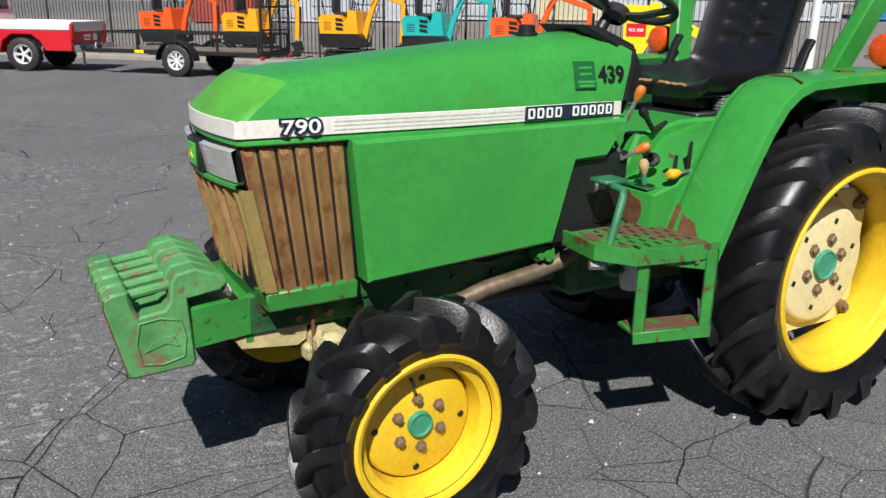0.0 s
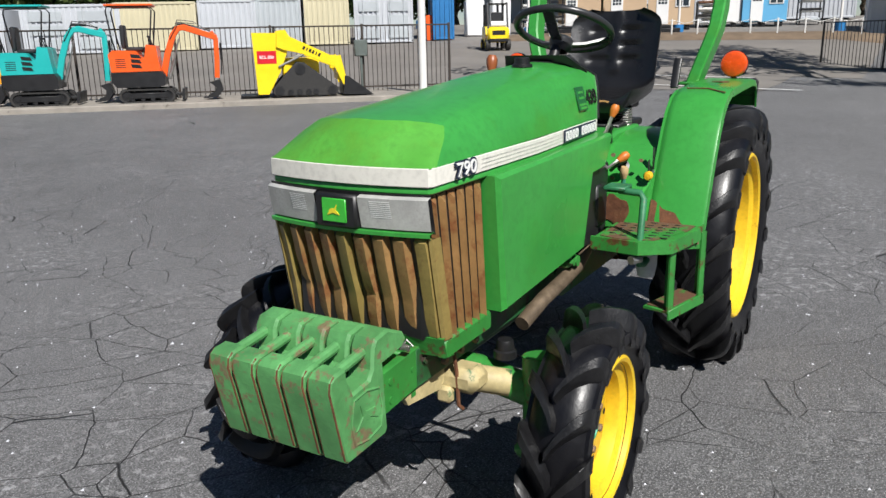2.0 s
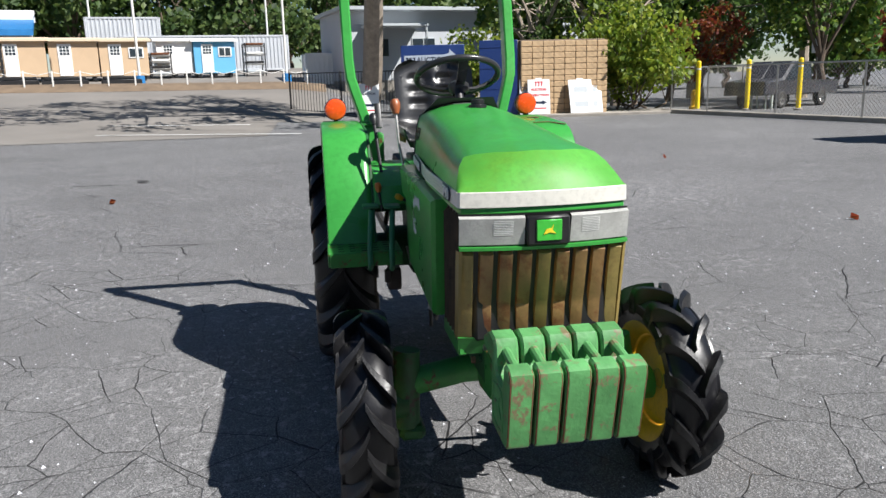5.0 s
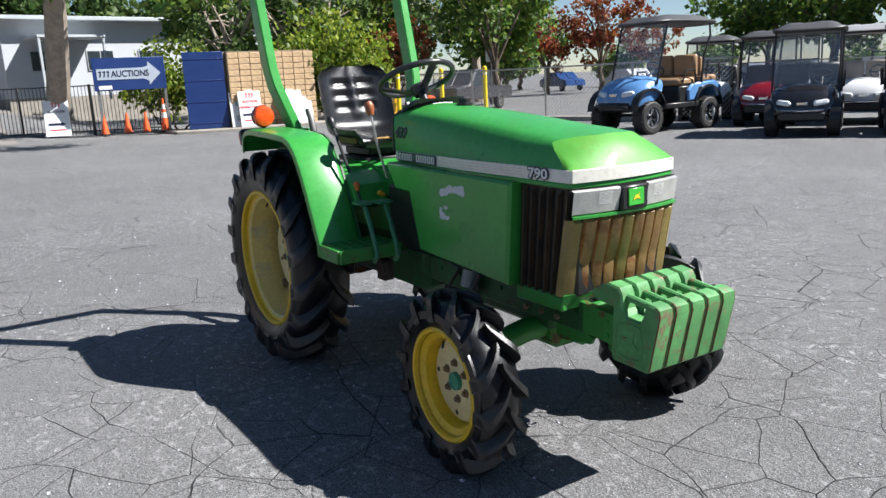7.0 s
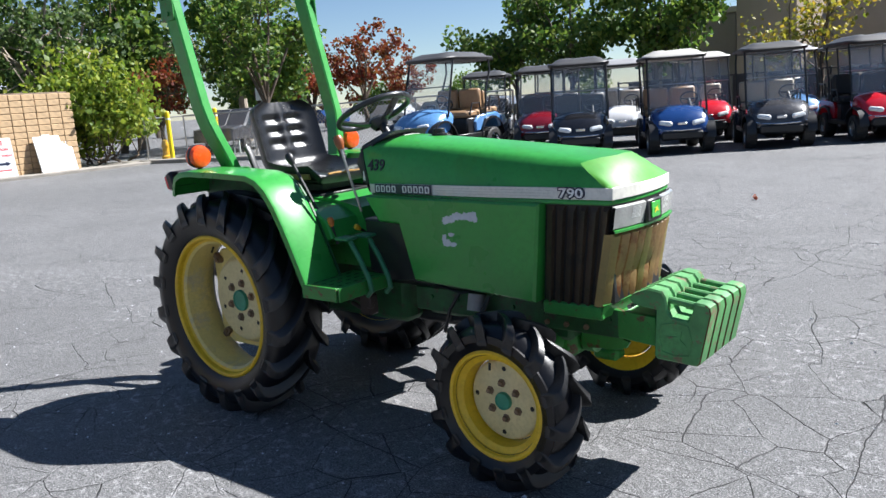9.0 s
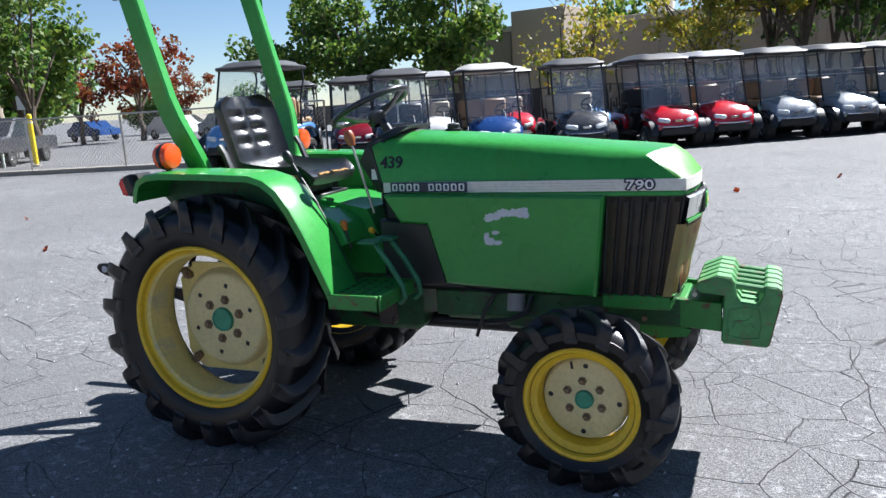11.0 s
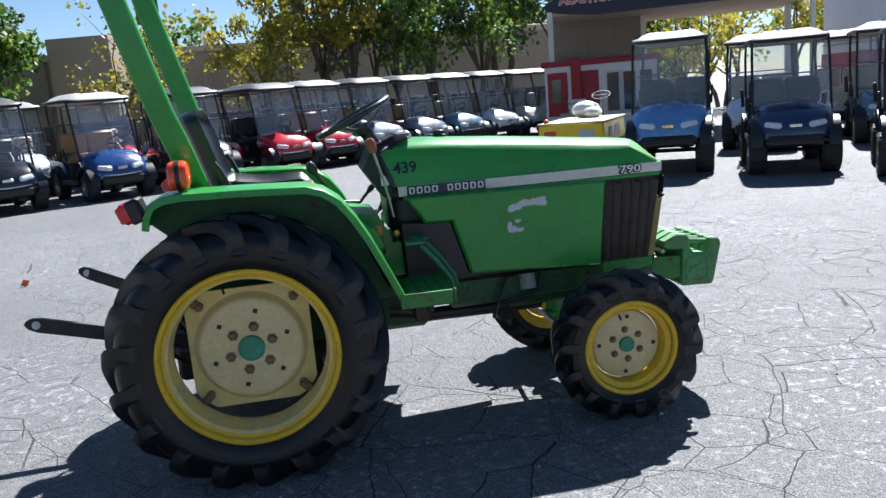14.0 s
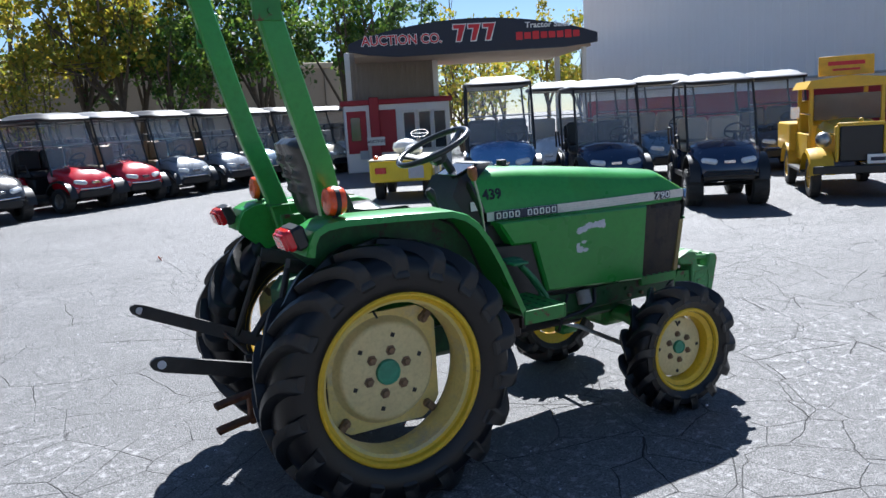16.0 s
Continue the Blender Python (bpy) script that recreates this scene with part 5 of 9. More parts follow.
knob_lever([(0.50, 0.39, 0.90), (0.60, 0.395, 0.895)], 0, 0.034, KNOB_YELLOW, "lever with a ribbed yellow knob", rodmat=STEEL)
knob_lever([(0.46, 0.18, 1.02), (0.555, 0.22, 1.005), (0.60, 0.23, 1.05)], 0, 0.03, BLACK, "black lever under the seat", 0.009)
knob_lever([(0.55, -0.33, 0.93), (0.46, -0.345, 1.0), (0.34, -0.36, 1.215)], 0, 0.040, BLACK, "long black lever with a black knob", 0.008)
knob_lever([(0.665, -0.25, 0.98), (0.635, -0.275, 1.14), (0.60, -0.28, 1.275)], 0, 0.045, surface("brown knob", (0.30, 0.09, 0.03), 0.4), "steel throttle lever with a brown grip", 0.006, STEEL)
knob_lever([(0.60, -0.36, 0.84), (0.585, -0.37, 0.925)], 0, 0.030, KNOB_ORANGE, "lever with an orange knob", 0.006)
knob_lever([(0.66, -0.20, 0.86), (0.665, -0.27, 0.90)], 0, 0.026, KNOB_YELLOW, "lever with a yellow knob", 0.006)
for xx, zz in ((0.62, 0.96), (0.56, 1.0)):
    part("gate_plate", Shape().box((xx, 0.3945, zz - 0.05), (0.018, 0.004, 0.085), 0.001), BLACK, console)
for yy in (0.31, -0.31):
    part("latch_handle", Shape().sweep([(-0.02, yy, 1.18), (-0.05, yy, 1.26), (-0.075, yy, 1.30)], (0.016, 0.010)), BLACK, tractor, "black latch handle beside the seat")

clutch = Shape().sweep([(0.86, 0.36, 0.875), (0.87, 0.44, 0.872), (0.885, 0.455, 0.855), (0.92, 0.46, 0.74), (0.945, 0.46, 0.66), (0.935, 0.465, 0.635), (0.905, 0.47, 0.628), (0.88, 0.475, 0.64)], 0.0125, 10).box((0.85, 0.35, 0.885), (0.09, 0.08, 0.014), 0.004)
part("clutch_pedal", clutch, PEDAL, tractor, "bent green clutch pedal arm")
for yy, dx in ((-0.33, 0.0), (-0.42, -0.03)):
    ped = Shape().sweep([(0.78 + dx, yy, 0.87), (0.84 + dx, yy - 0.01, 0.80), (0.90 + dx, yy - 0.02, 0.71), (0.91 + dx, yy - 0.02, 0.66), (0.88 + dx, yy - 0.02, 0.635)], 0.012, 10).box((0.755 + dx, yy, 0.885), (0.085, 0.07, 0.014), 0.004)
    part("brake_pedal", ped, PEDAL, tractor, "green brake pedal arm")
s = Shape().box((0.83, 0.50, 0.672), (0.06, 0.02, 0.03), 0.004).sweep([(0.99, 0.45, 0.66), (0.95, 0.47, 0.66)], 0.016, 8)
part("linkage", s, STEEL, tractor, "grey clutch linkage")
part("hydraulic_valve", Shape().box((0.74, -0.33, 0.56), (0.07, 0.06, 0.10), 0.008).box((0.78, -0.36, 0.58), (0.03, 0.03, 0.06), 0.005).sweep([(0.60, -0.30, 0.57), (0.74, -0.33, 0.56)], 0.011, 8).sweep([(0.60, -0.30, 0.54), (0.74, -0.35, 0.53)], 0.011, 8), surface("greasy dark valve", (0.05, 0.035, 0.03), 0.5, 0.3, vary=0.5, bump=0.4), tractor, "greasy hydraulic valve and pipes")

# three-point hitch
DARK = surface("dark weathered steel", (0.035, 0.033, 0.032), 0.5, 0.35, vary=0.5, bump=0.3, wear=RUST, amount=0.62)
for sgn, tip in ((1, (-0.85, 0.415, 0.775)), (-1, (-0.88, -0.33, 0.71))):
    a, b = Vector((-0.12, sgn * 0.22, 0.47)), Vector(tip)
    d = (b - a).normalized()
    up = Vector((0, sgn, 0)).cross(d).normalized() * 0.030
    out = Vector((0, 0.010, 0))
    ring = []
    ln = (b - a).length
    for t, k in ((0, 0.8), (0.1, 1), (0.88, 1), (0.97, 1.0), (1.015, 0.75), (1.035, 0.25)):
        c = a + d * ln * t
        ring.append([tuple(c + up * k + out), tuple(c - up * k + out), tuple(c - up * k - out), tuple(c + up * k - out)])
    arm = part("lift_arm", Shape().loft(ring, closed=True, caps=True), DARK, tractor, "dark steel lower lift arm")
    e = Shape().sweep([tuple(b - d * 0.015 - out * 1.25), tuple(b - d * 0.015 + out * 1.25)], 0.017, 14)
    part("lift_ball", e, PRIMER, arm, "bright ball eye")
    part("lift_rod", Shape().sweep([(-0.30, sgn * 0.20, 0.98), tuple(a + d * ln * 0.42)], 0.015, 8).sweep([(-0.10, sgn * 0.16, 0.94), (-0.30, sgn * 0.20, 0.99)], (0.02, 0.03)), DARK, tractor, "dark lift rod")
    part("stay_bar", Shape().sweep([(-0.25, sgn * 0.12, 0.33), tuple(a + d * ln * 0.5)], 0.010, 8), DARK, tractor)
s = Shape().box((-0.30, 0, 0.38), (0.16, 0.22, 0.16), 0.02).sweep([(-0.40, 0, 0.56), (-0.47, 0, 0.56)], 0.02, 10)
part("hitch_block", s, DARK, tractor, "dark hitch block with a drive stub")
for zz, yy in ((0.385, 0.02), (0.27, 0.02)):
    part("drawbar", Shape().sweep([(-0.20, 0, zz + 0.05), (-0.52, yy, zz), (-0.62, yy, zz - 0.02)], (0.030, 0.011)), RUSTY, tractor, "rusty steel drawbar")
part("drawbar_link", Shape().box((-0.46, 0.02, 0.325), (0.03, 0.05, 0.14), 0.005), RUSTY, tractor)
part("top_link", Shape().sweep([(-0.28, 0, 0.80), (-0.36, 0, 0.74), (-0.42, 0, 0.66)], 0.018, 8), DARK, tractor)

POLE_GREY = surface("white plastic", (0.6, 0.6, 0.6), 0.4)
# console fittings
part("shift_plate", Shape().box((0.655, 0.305, 0.842), (0.085, 0.11, 0.006), 0.002), DECAL_GREEN, console, "dark shift pattern plate")
part("shift_slot", Shape().box((0.66, 0.315, 0.846), (0.05, 0.05, 0.004), 0.001), INK, console)
part("control_knob", Shape().lathe([(0, 0.03), (0.018, 0.03), (0.024, 0.02), (0.024, 0.006), (0.010, 0.004), (0.010, -0.02)], 10), BLACK, console, "black ribbed control knob", facing(0.63, 0.30, 0.93, (0.75, 0.35, 0.55)) @ pose(0, 0, 0, -90, 0, 0))
for yy, zz in ((0.25, 0.99), (0.36, 0.975), (0.25, 0.90)):
    part("console_bolt", Shape().sweep([(0.60, yy, zz - 0.03), (0.612, yy, zz - 0.028)], 0.008, 6), BOLT, console)
for sgn in (1, -1):
    part("seal_strip", Shape().sweep([(0.60, sgn * 0.402, 0.70), (0.47, sgn * 0.402, 1.02), (0.40, sgn * 0.402, 1.10), (0.29, sgn * 0.402, 1.165)], 0.007, 6), BLACK, tractor)
part("warning_label", Shape().box((0, 0, 0), (0.07, 0.045, 0.001), 0.0003), WHITE_INK, console, "small white warning label", facing(0.665, -0.183, 1.14, (0.0, -1, 0.1)))
part("bracket", Shape().box((0.78, 0.24, 0.80), (0.10, 0.06, 0.16), 0.01), BLACK, tractor)
for sgn in (1, -1):
    part("brake_rod", Shape().sweep([(0.30, sgn * 0.22, 0.60), (0.82, sgn * 0.26, 0.64)], 0.008, 6), STEEL, tractor)
    part("injector_line", Shape().sweep([(1.35, sgn * 0.195, 0.66), (1.20, sgn * 0.215, 0.63), (1.05, sgn * 0.20, 0.65)], 0.006, 6), BLACK, tractor)
    for k in range(3):
        part("frame_bolt", Shape().sweep([(1.62 + 0.09 * k, sgn * 0.176, 0.545), (1.62 + 0.09 * k, sgn * 0.19, 0.545)], 0.011, 6), BOLT, tractor)
part("dip_stick", Shape().sweep([(1.76, 0.18, 0.62), (1.765, 0.20, 0.50), (1.765, 0.205, 0.40), (1.75, 0.21, 0.385)], 0.006, 6), RUSTY, tractor, "rusty hanging rod")
part("sump_bowl", Shape().lathe([(0.0, -0.05), (0.03, -0.045), (0.038, 0.0), (0.038, 0.04)], 14, pose(0, 0, 0, 90, 0, 0)), POLE_GREY, tractor, "white plastic fuel bowl", pose(0.83, 0.46, 0.61))

# ---- kerb island, fence, machines ----
P0, DIR, OUT = Vector((-14.2, -8.3)), Vector((0.695, -0.719)), Vector((-0.719, -0.695))


def isl(s, o, z=0.0):
    """A place on the island: s metres along the kerb from its end, o metres behind it."""
    p = P0 + DIR * s + OUT * o
    return (p.x, p.y, z)


edge = [isl(34, 0.25)[:2], isl(20, 0.1)[:2], isl(8, 0.0)[:2], isl(1.2, 0.0)[:2], isl(0.35, 0.12)[:2], isl(-0.05, 0.5)[:2], isl(-0.1, 1.2)[:2], isl(0.1, 2.0)[:2], isl(0.4, 3.4)[:2], isl(34, 3.6)[:2]]
single("kerb_island", Shape().prism(edge[::-1], -0.02, 0.125, "z", inset=0.02), CONCRETE, "pale concrete kerb island along the fence", "kerb", kind="structure")
s = Shape()
# light paving of the yard follows the rising ground
cells, idx = [], {}
for i in range(-48, 8):
    for j in range(-38, 2):
        x, y = i * 2.0, j * 2.0
        c = (x + 1, y + 1)
        into = (Vector(c) - P0).dot(OUT)
        along = (Vector(c) - P0).dot(DIR)
        if (into > 4.2 and along > -1) or (along <= -1 and c[0] < -17.5 and c[1] < -0.14 * c[0] - 4.5):
            cells.append((i, j))
for i, j in cells:
    for a, b in ((0, 0), (1, 0), (1, 1), (0, 1)):
        if (i + a, j + b) not in idx:
            idx[i + a, j + b] = len(s.v)
            x, y = (i + a) * 2.0, (j + b) * 2.0
            s.v.append((x, y, rise(x, y) + 0.012))
    s.f.append(tuple(idx[i + a, j + b] for a, b in ((0, 0), (1, 0), (1, 1), (0, 1))))
single("yard_paving", s, YARD, "pale dusty paving of the storage yard", "pavement", kind="structure")
bar = mesh_of("paint_line", Shape().box((0, 0, 0), (9.0, 0.12, 0.004), 0.001), WHITE_INK)
for x, y, r in ((-22.5, -6.8, 67), (-19.6, -5.2, 67)):
    ob = new("paint_line", bar)
    ob.matrix_world = pose(x, y, rise(x, y) + 0.05, 0, 0, r)
    tagged(ob, "white painted line on the drive", "road marking", kind="structure")


def bar_fence(points, height, spacing, material, name, label, z0=0.0, pr=0.009, follow=False):
    """A steel picket fence along points: posts, two rails and round pickets."""
    f = thing(name, label, "fence", pose(points[0][0], points[0][1], 0))
    base = Vector((points[0][0], points[0][1], 0))
    picket = mesh_of("picket", Shape().box((0, 0, height / 2), (pr * 2, pr * 2, height - 0.08), 0.002), material)
    post = mesh_of("post", Shape().box((0, 0, height / 2), (0.06, 0.06, height + 0.04), 0.006), material)
    for a, b in zip(points, points[1:]):
        a, b = Vector((*a[:2], 0)), Vector((*b[:2], 0))
        ln = (b - a).length
        d = (b - a) / ln
        za, zb = (rise(a.x, a.y), rise(b.x, b.y)) if follow else (z0, z0)
        for zz in (0.14, height - 0.03):
            rails = Shape().sweep([(a.x - base.x, a.y - base.y, za + zz), (b.x - base.x, b.y - base.y, zb + zz)], (0.02, 0.02))
            part("rail", rails, material, f)
        rot = math.degrees(math.atan2(d.y, d.x))
        k = int(ln / spacing)
        for i in range(k + 1):
            p = a + d * (i * spacing) - base
            zz = za + (zb - za) * i * spacing / ln
            big = i % max(1, int(2.4 / spacing)) == 0
            same_part("post" if big else "picket", post if big else picket, f, pose(p.x, p.y, zz, 0, 0, rot))
    return f


bar_fence([isl(0.15, 1.9), isl(14, 1.95), isl(30, 2.1)], 1.75, 0.125, FENCE_BROWN, "yard_fence", "dark brown steel picket fence behind the kerb island", 0.12)
s = Shape().sweep([(0, 0, 0.12), (0, 0, 6.5)], 0.10, 18).lathe([(0.17, 0), (0.17, 0.03), (0.11, 0.05)], 18, pose(0, 0, 0.12, 90, 0, 0))
single("flag_pole", s, POLE_WHITE, "thick white steel pole on the kerb island", "pole", pose(*isl(1.15, 0.75)))
s = Shape().box((0, 0, 1.15), (0.34, 0.16, 0.42), 0.02).box((0, 0, 0.6), (0.06, 0.06, 1.0), 0.01)
single("gate_box", s, surface("grey green box paint", (0.10, 0.12, 0.11), 0.5), "grey control box on the fence gate", "control box", heading(*isl(2.6, 1.75)[:2], DIR, 0.12))


def track_unit(parent, length, y, r, material, w=0.22, z=0.0):
    """One rubber track with its wheels, under a machine."""
    prof, n = [], 10
    for k in range(n + 1):
        a = math.pi / 2 - math.pi * k / n
        prof.append((length / 2 - r + r * math.cos(a), z + r + r * math.sin(a)))
    for k in range(n + 1):
        a = -math.pi / 2 - math.pi * k / n
        prof.append((-length / 2 + r + r * math.cos(a), z + r + r * math.sin(a)))
    inner = [((p[0]) * 0.93, z + r + (p[1] - r - z) * 0.78) for p in prof]
    s = Shape()
    rings = [[(p[0], y - w / 2, p[1]) for p in prof], [(p[0], y + w / 2, p[1]) for p in prof], [(p[0], y + w / 2, p[1]) for p in inner], [(p[0], y - w / 2, p[1]) for p in inner]]
    s.loft(rings + rings[:1], closed=True)
    total = len(prof)
    for k in range(0, 30):
        t = k / 30 * total
        a, b = prof[int(t) % total], prof[(int(t) + 1) % total]
        q = t - int(t)
        px, pz = a[0] + (b[0] - a[0]) * q, a[1] + (b[1] - a[1]) * q
        s.box((px, y, pz), (0.03, w * 1.02, 0.03), 0.005)
    tr = part("track", s, RUBBER, parent, "black rubber track")
    wz = Shape()
    for xx in (-length / 2 + r, length / 2 - r):
        wz.sweep([(xx, y - w * 0.35, z + r), (xx, y + w * 0.45, z + r)], r * 0.72, 16)
        wz.sweep([(xx, y - w * 0.4, z + r), (xx, y + w * 0.52, z + r)], r * 0.3, 12)
    for k in range(4):
        xx = -length * 0.27 + length * 0.18 * k
        wz.sweep([(xx, y - w * 0.35, z + r * 0.55), (xx, y + w * 0.45, z + r * 0.55)], r * 0.32, 12)
    wz.box((0, y, z + r), (length * 0.72, w * 0.8, r * 0.9), 0.02)
    part("roller_frame", wz, CART_BLACK, tr)


def excavator(material, label, m, arm=(1.0, 0.0), swing=0):
    """A one-tonne excavator; local x points along its tracks and boom."""
    e = thing("mini_excavator", label, "excavator", m, "mini excavators by the fence")
    for y in (-0.36, 0.36):
        track_unit(e, 1.25, y, 0.16, RUBBER)
    part("undercarriage", Shape().box((0, 0, 0.22), (0.6, 0.6, 0.12), 0.02).sweep([(0, 0, 0.28), (0, 0, 0.38)], 0.22, 20), CART_BLACK, e)
    up = [(-0.74, 0.72), (-0.78, 1.12), (-0.68, 1.22), (-0.16, 1.20), (-0.06, 1.06), (0.02, 1.04), (0.08, 1.34), (0.30, 1.30), (0.33, 0.95), (0.36, 0.73)]
    body = part("body", Shape().prism(up, -0.42, 0.0, "y", inset=0.03).prism(up, 0.0, 0.42, "y", inset=0.03), material, e, "painted steel body")
    low = [(-0.66, 0.36), (-0.76, 0.50), (-0.76, 0.71), (0.37, 0.72), (0.43, 0.64), (0.43, 0.40), (0.30, 0.36)]
    part("skirt", Shape().prism(low, -0.44, 0.0, "y", inset=0.02).prism(low, 0.0, 0.44, "y", inset=0.02), CART_BLACK, body, "black counterweight skirt")
    for sgn in (-1, 1):
        for k in range(3):
            part("vent", Shape().prism([(-0.27, 0.82 + 0.115 * k), (-0.05, 0.80 + 0.115 * k), (-0.09, 0.88 + 0.115 * k), (-0.29, 0.90 + 0.115 * k)], sgn * 0.418, sgn * 0.428, "y"), CART_BLACK, body, "black air vent")
        for k in range(5):
            part("louvre", Shape().box((-0.52, sgn * 0.421, 0.83 + 0.045 * k), (0.22, 0.010, 0.016), 0.003), CART_BLACK, body)
    part("operator_seat", Shape().box((-0.20, 0, 1.24), (0.40, 0.44, 0.10), 0.03).box((-0.44, 0, 1.52), (0.11, 0.42, 0.54), 0.04), SEAT_BLACK, e, "black operator seat")
    c = Shape()
    for y in (-0.38, 0.38):
        c.sweep([(-0.60, y, 1.18), (-0.66, y, 1.5), (-0.72, y, 2.1), (-0.68, y, 2.2), (0.2, y, 2.2), (0.28, y, 2.1), (0.18, y, 1.4), (0.10, y, 0.62)], 0.018, 8)
    part("canopy_frame", c, CART_BLACK, e, "thin black canopy frame")
    part("canopy_roof", Shape().box((-0.22, 0, 2.23), (1.05, 0.86, 0.05), 0.02), material, e)
    lv = Shape()
    for y in (-0.18, 0.0, 0.18):
        lv.sweep([(0.18, y, 1.30), (0.12, y, 1.50)], 0.012, 6).ball((0.12, y, 1.52), 0.025)
    part("control_lever", lv, CART_BLACK, e)
    k, drop = arm
    p = [(0.38, 0, 0.60), (0.50, 0, 1.08), (0.68, 0, 1.55), (0.80, 0, 1.70), (0.94, 0, 1.72), (1.50 * k, 0, 1.52 - drop)]
    boom = part("boom", Shape().sweep(p, (0.055, 0.070)), material, e, "bent painted boom")
    q = [(1.38 * k, 0, 1.66 - drop), (1.48 * k, 0, 1.50 - drop), (1.47 * k, 0, 1.0 - drop), (1.44 * k, 0, 0.52)]
    part("stick", Shape().sweep(q, (0.045, 0.058)), material, e, "painted digging stick")
    part("boom_cylinder", Shape().sweep([(0.50, 0, 0.52), (0.66, 0, 0.98)], 0.038, 10).sweep([(0.62, 0, 0.86), (0.80, 0, 1.46)], 0.02, 10), STEEL, boom, "steel boom cylinder")
    part("stick_cylinder", Shape().sweep([(0.78, 0, 1.82), (1.12 * k, 0, 1.76 - drop)], 0.034, 10).sweep([(1.05 * k, 0, 1.77 - drop), (1.36 * k, 0, 1.70 - drop)], 0.018, 10), CART_BLACK, boom, "black stick cylinder")
    part("bucket_cylinder", Shape().sweep([(1.57 * k, 0, 1.40 - drop), (1.57 * k, 0, 1.0 - drop)], 0.03, 10).sweep([(1.57 * k, 0, 1.0 - drop), (1.54 * k, 0, 0.60)], 0.016, 10), CART_BLACK, boom)
    part("hose", Shape().sweep([(0.60, 0.06, 1.45), (0.80, 0.08, 1.90), (1.15, 0.07, 1.86), (1.45 * k, 0.06, 1.60 - drop)], 0.012, 6), CART_BLACK, boom)
    part("hose", Shape().sweep([(0.60, -0.06, 1.45), (0.84, -0.07, 1.84), (1.2, -0.06, 1.80)], 0.012, 6), CART_BLACK, boom)
    bk = Shape().prism([(1.28 * k, 0.42), (1.50 * k, 0.48), (1.56 * k, 0.24), (1.42 * k, 0.06), (1.20 * k, 0.05), (1.24 * k, 0.12), (1.38 * k, 0.18), (1.40 * k, 0.30)], -0.17, 0.17, "y")
    for y in (-0.13, 0, 0.13):
        bk.box((1.18 * k, y, 0.05), (0.12, 0.03, 0.03), 0.005)
    part("bucket", bk, CART_BLACK, e, "black digging bucket")
    part("blade", Shape().prism([(0.78, 0.04), (0.84, 0.04), (0.86, 0.30), (0.80, 0.30)], -0.45, 0.45, "y").box((0.6, 0.2, 0.16), (0.5, 0.05, 0.06), 0.01).box((0.6, -0.2, 0.16), (0.5, 0.05, 0.06), 0.01), CART_BLACK, e, "black dozer blade")
    return e


def maker_bars(parent, m):
    for k in range(6):
        part("name_bar", Shape().box((0, 0, 0.003), (0.055 if k not in (1, 4) else 0.03, 0.085, 0.006), 0.001), INK, parent, "", m @ pose(-0.20 + 0.08 * k, 0, 0))


def word_on(parent, text, size, material, x, y, z, out, bg=None, bgsize=None):
    if bg:
        part("label_plate", Shape().box((0, 0, 0), (*bgsize, 0.006), 0.002), bg, parent, "", facing(x, y, z, out))
    lettering(text, size, material, parent, facing(x, y, z, out) @ pose(0, 0, 0.006), bold=0.002)


back = -DIR
ex1 = excavator(MACHINE_YELLOW, "small yellow excavator with black tracks and canopy", heading(*isl(12.6, 1.0)[:2], back, 0.125))
ex2 = excavator(MACHINE_TEAL, "small teal excavator with black tracks and canopy", heading(*isl(10.25, 1.0)[:2], back, 0.125), (1.0, -0.05))
word_on(ex2, "QH12", 0.12, WHITE_INK, 0.20, 0.446, 0.56, (0, 1, 0), MACHINE_TEAL, (0.40, 0.19))
ex3 = excavator(MACHINE_ORANGE, "small orange excavator with black tracks and canopy", heading(*isl(7.9, 1.0)[:2], back, 0.125), (1.12, 0.05))
word_on(ex3, "QH12", 0.12, WHITE_INK, 0.20, 0.446, 0.56, (0, 1, 0), MACHINE_ORANGE, (0.40, 0.19))
for q, mt, lb, sp in ((15.6, MACHINE_YELLOW, "small yellow excavator parked behind the trailer", 0.92), (18.3, MACHINE_ORANGE, "small orange excavator parked behind the trailer", 1.0)):
    excavator(mt, lb, heading(*isl(q, 1.1)[:2], back, 0.125), (sp, 0))


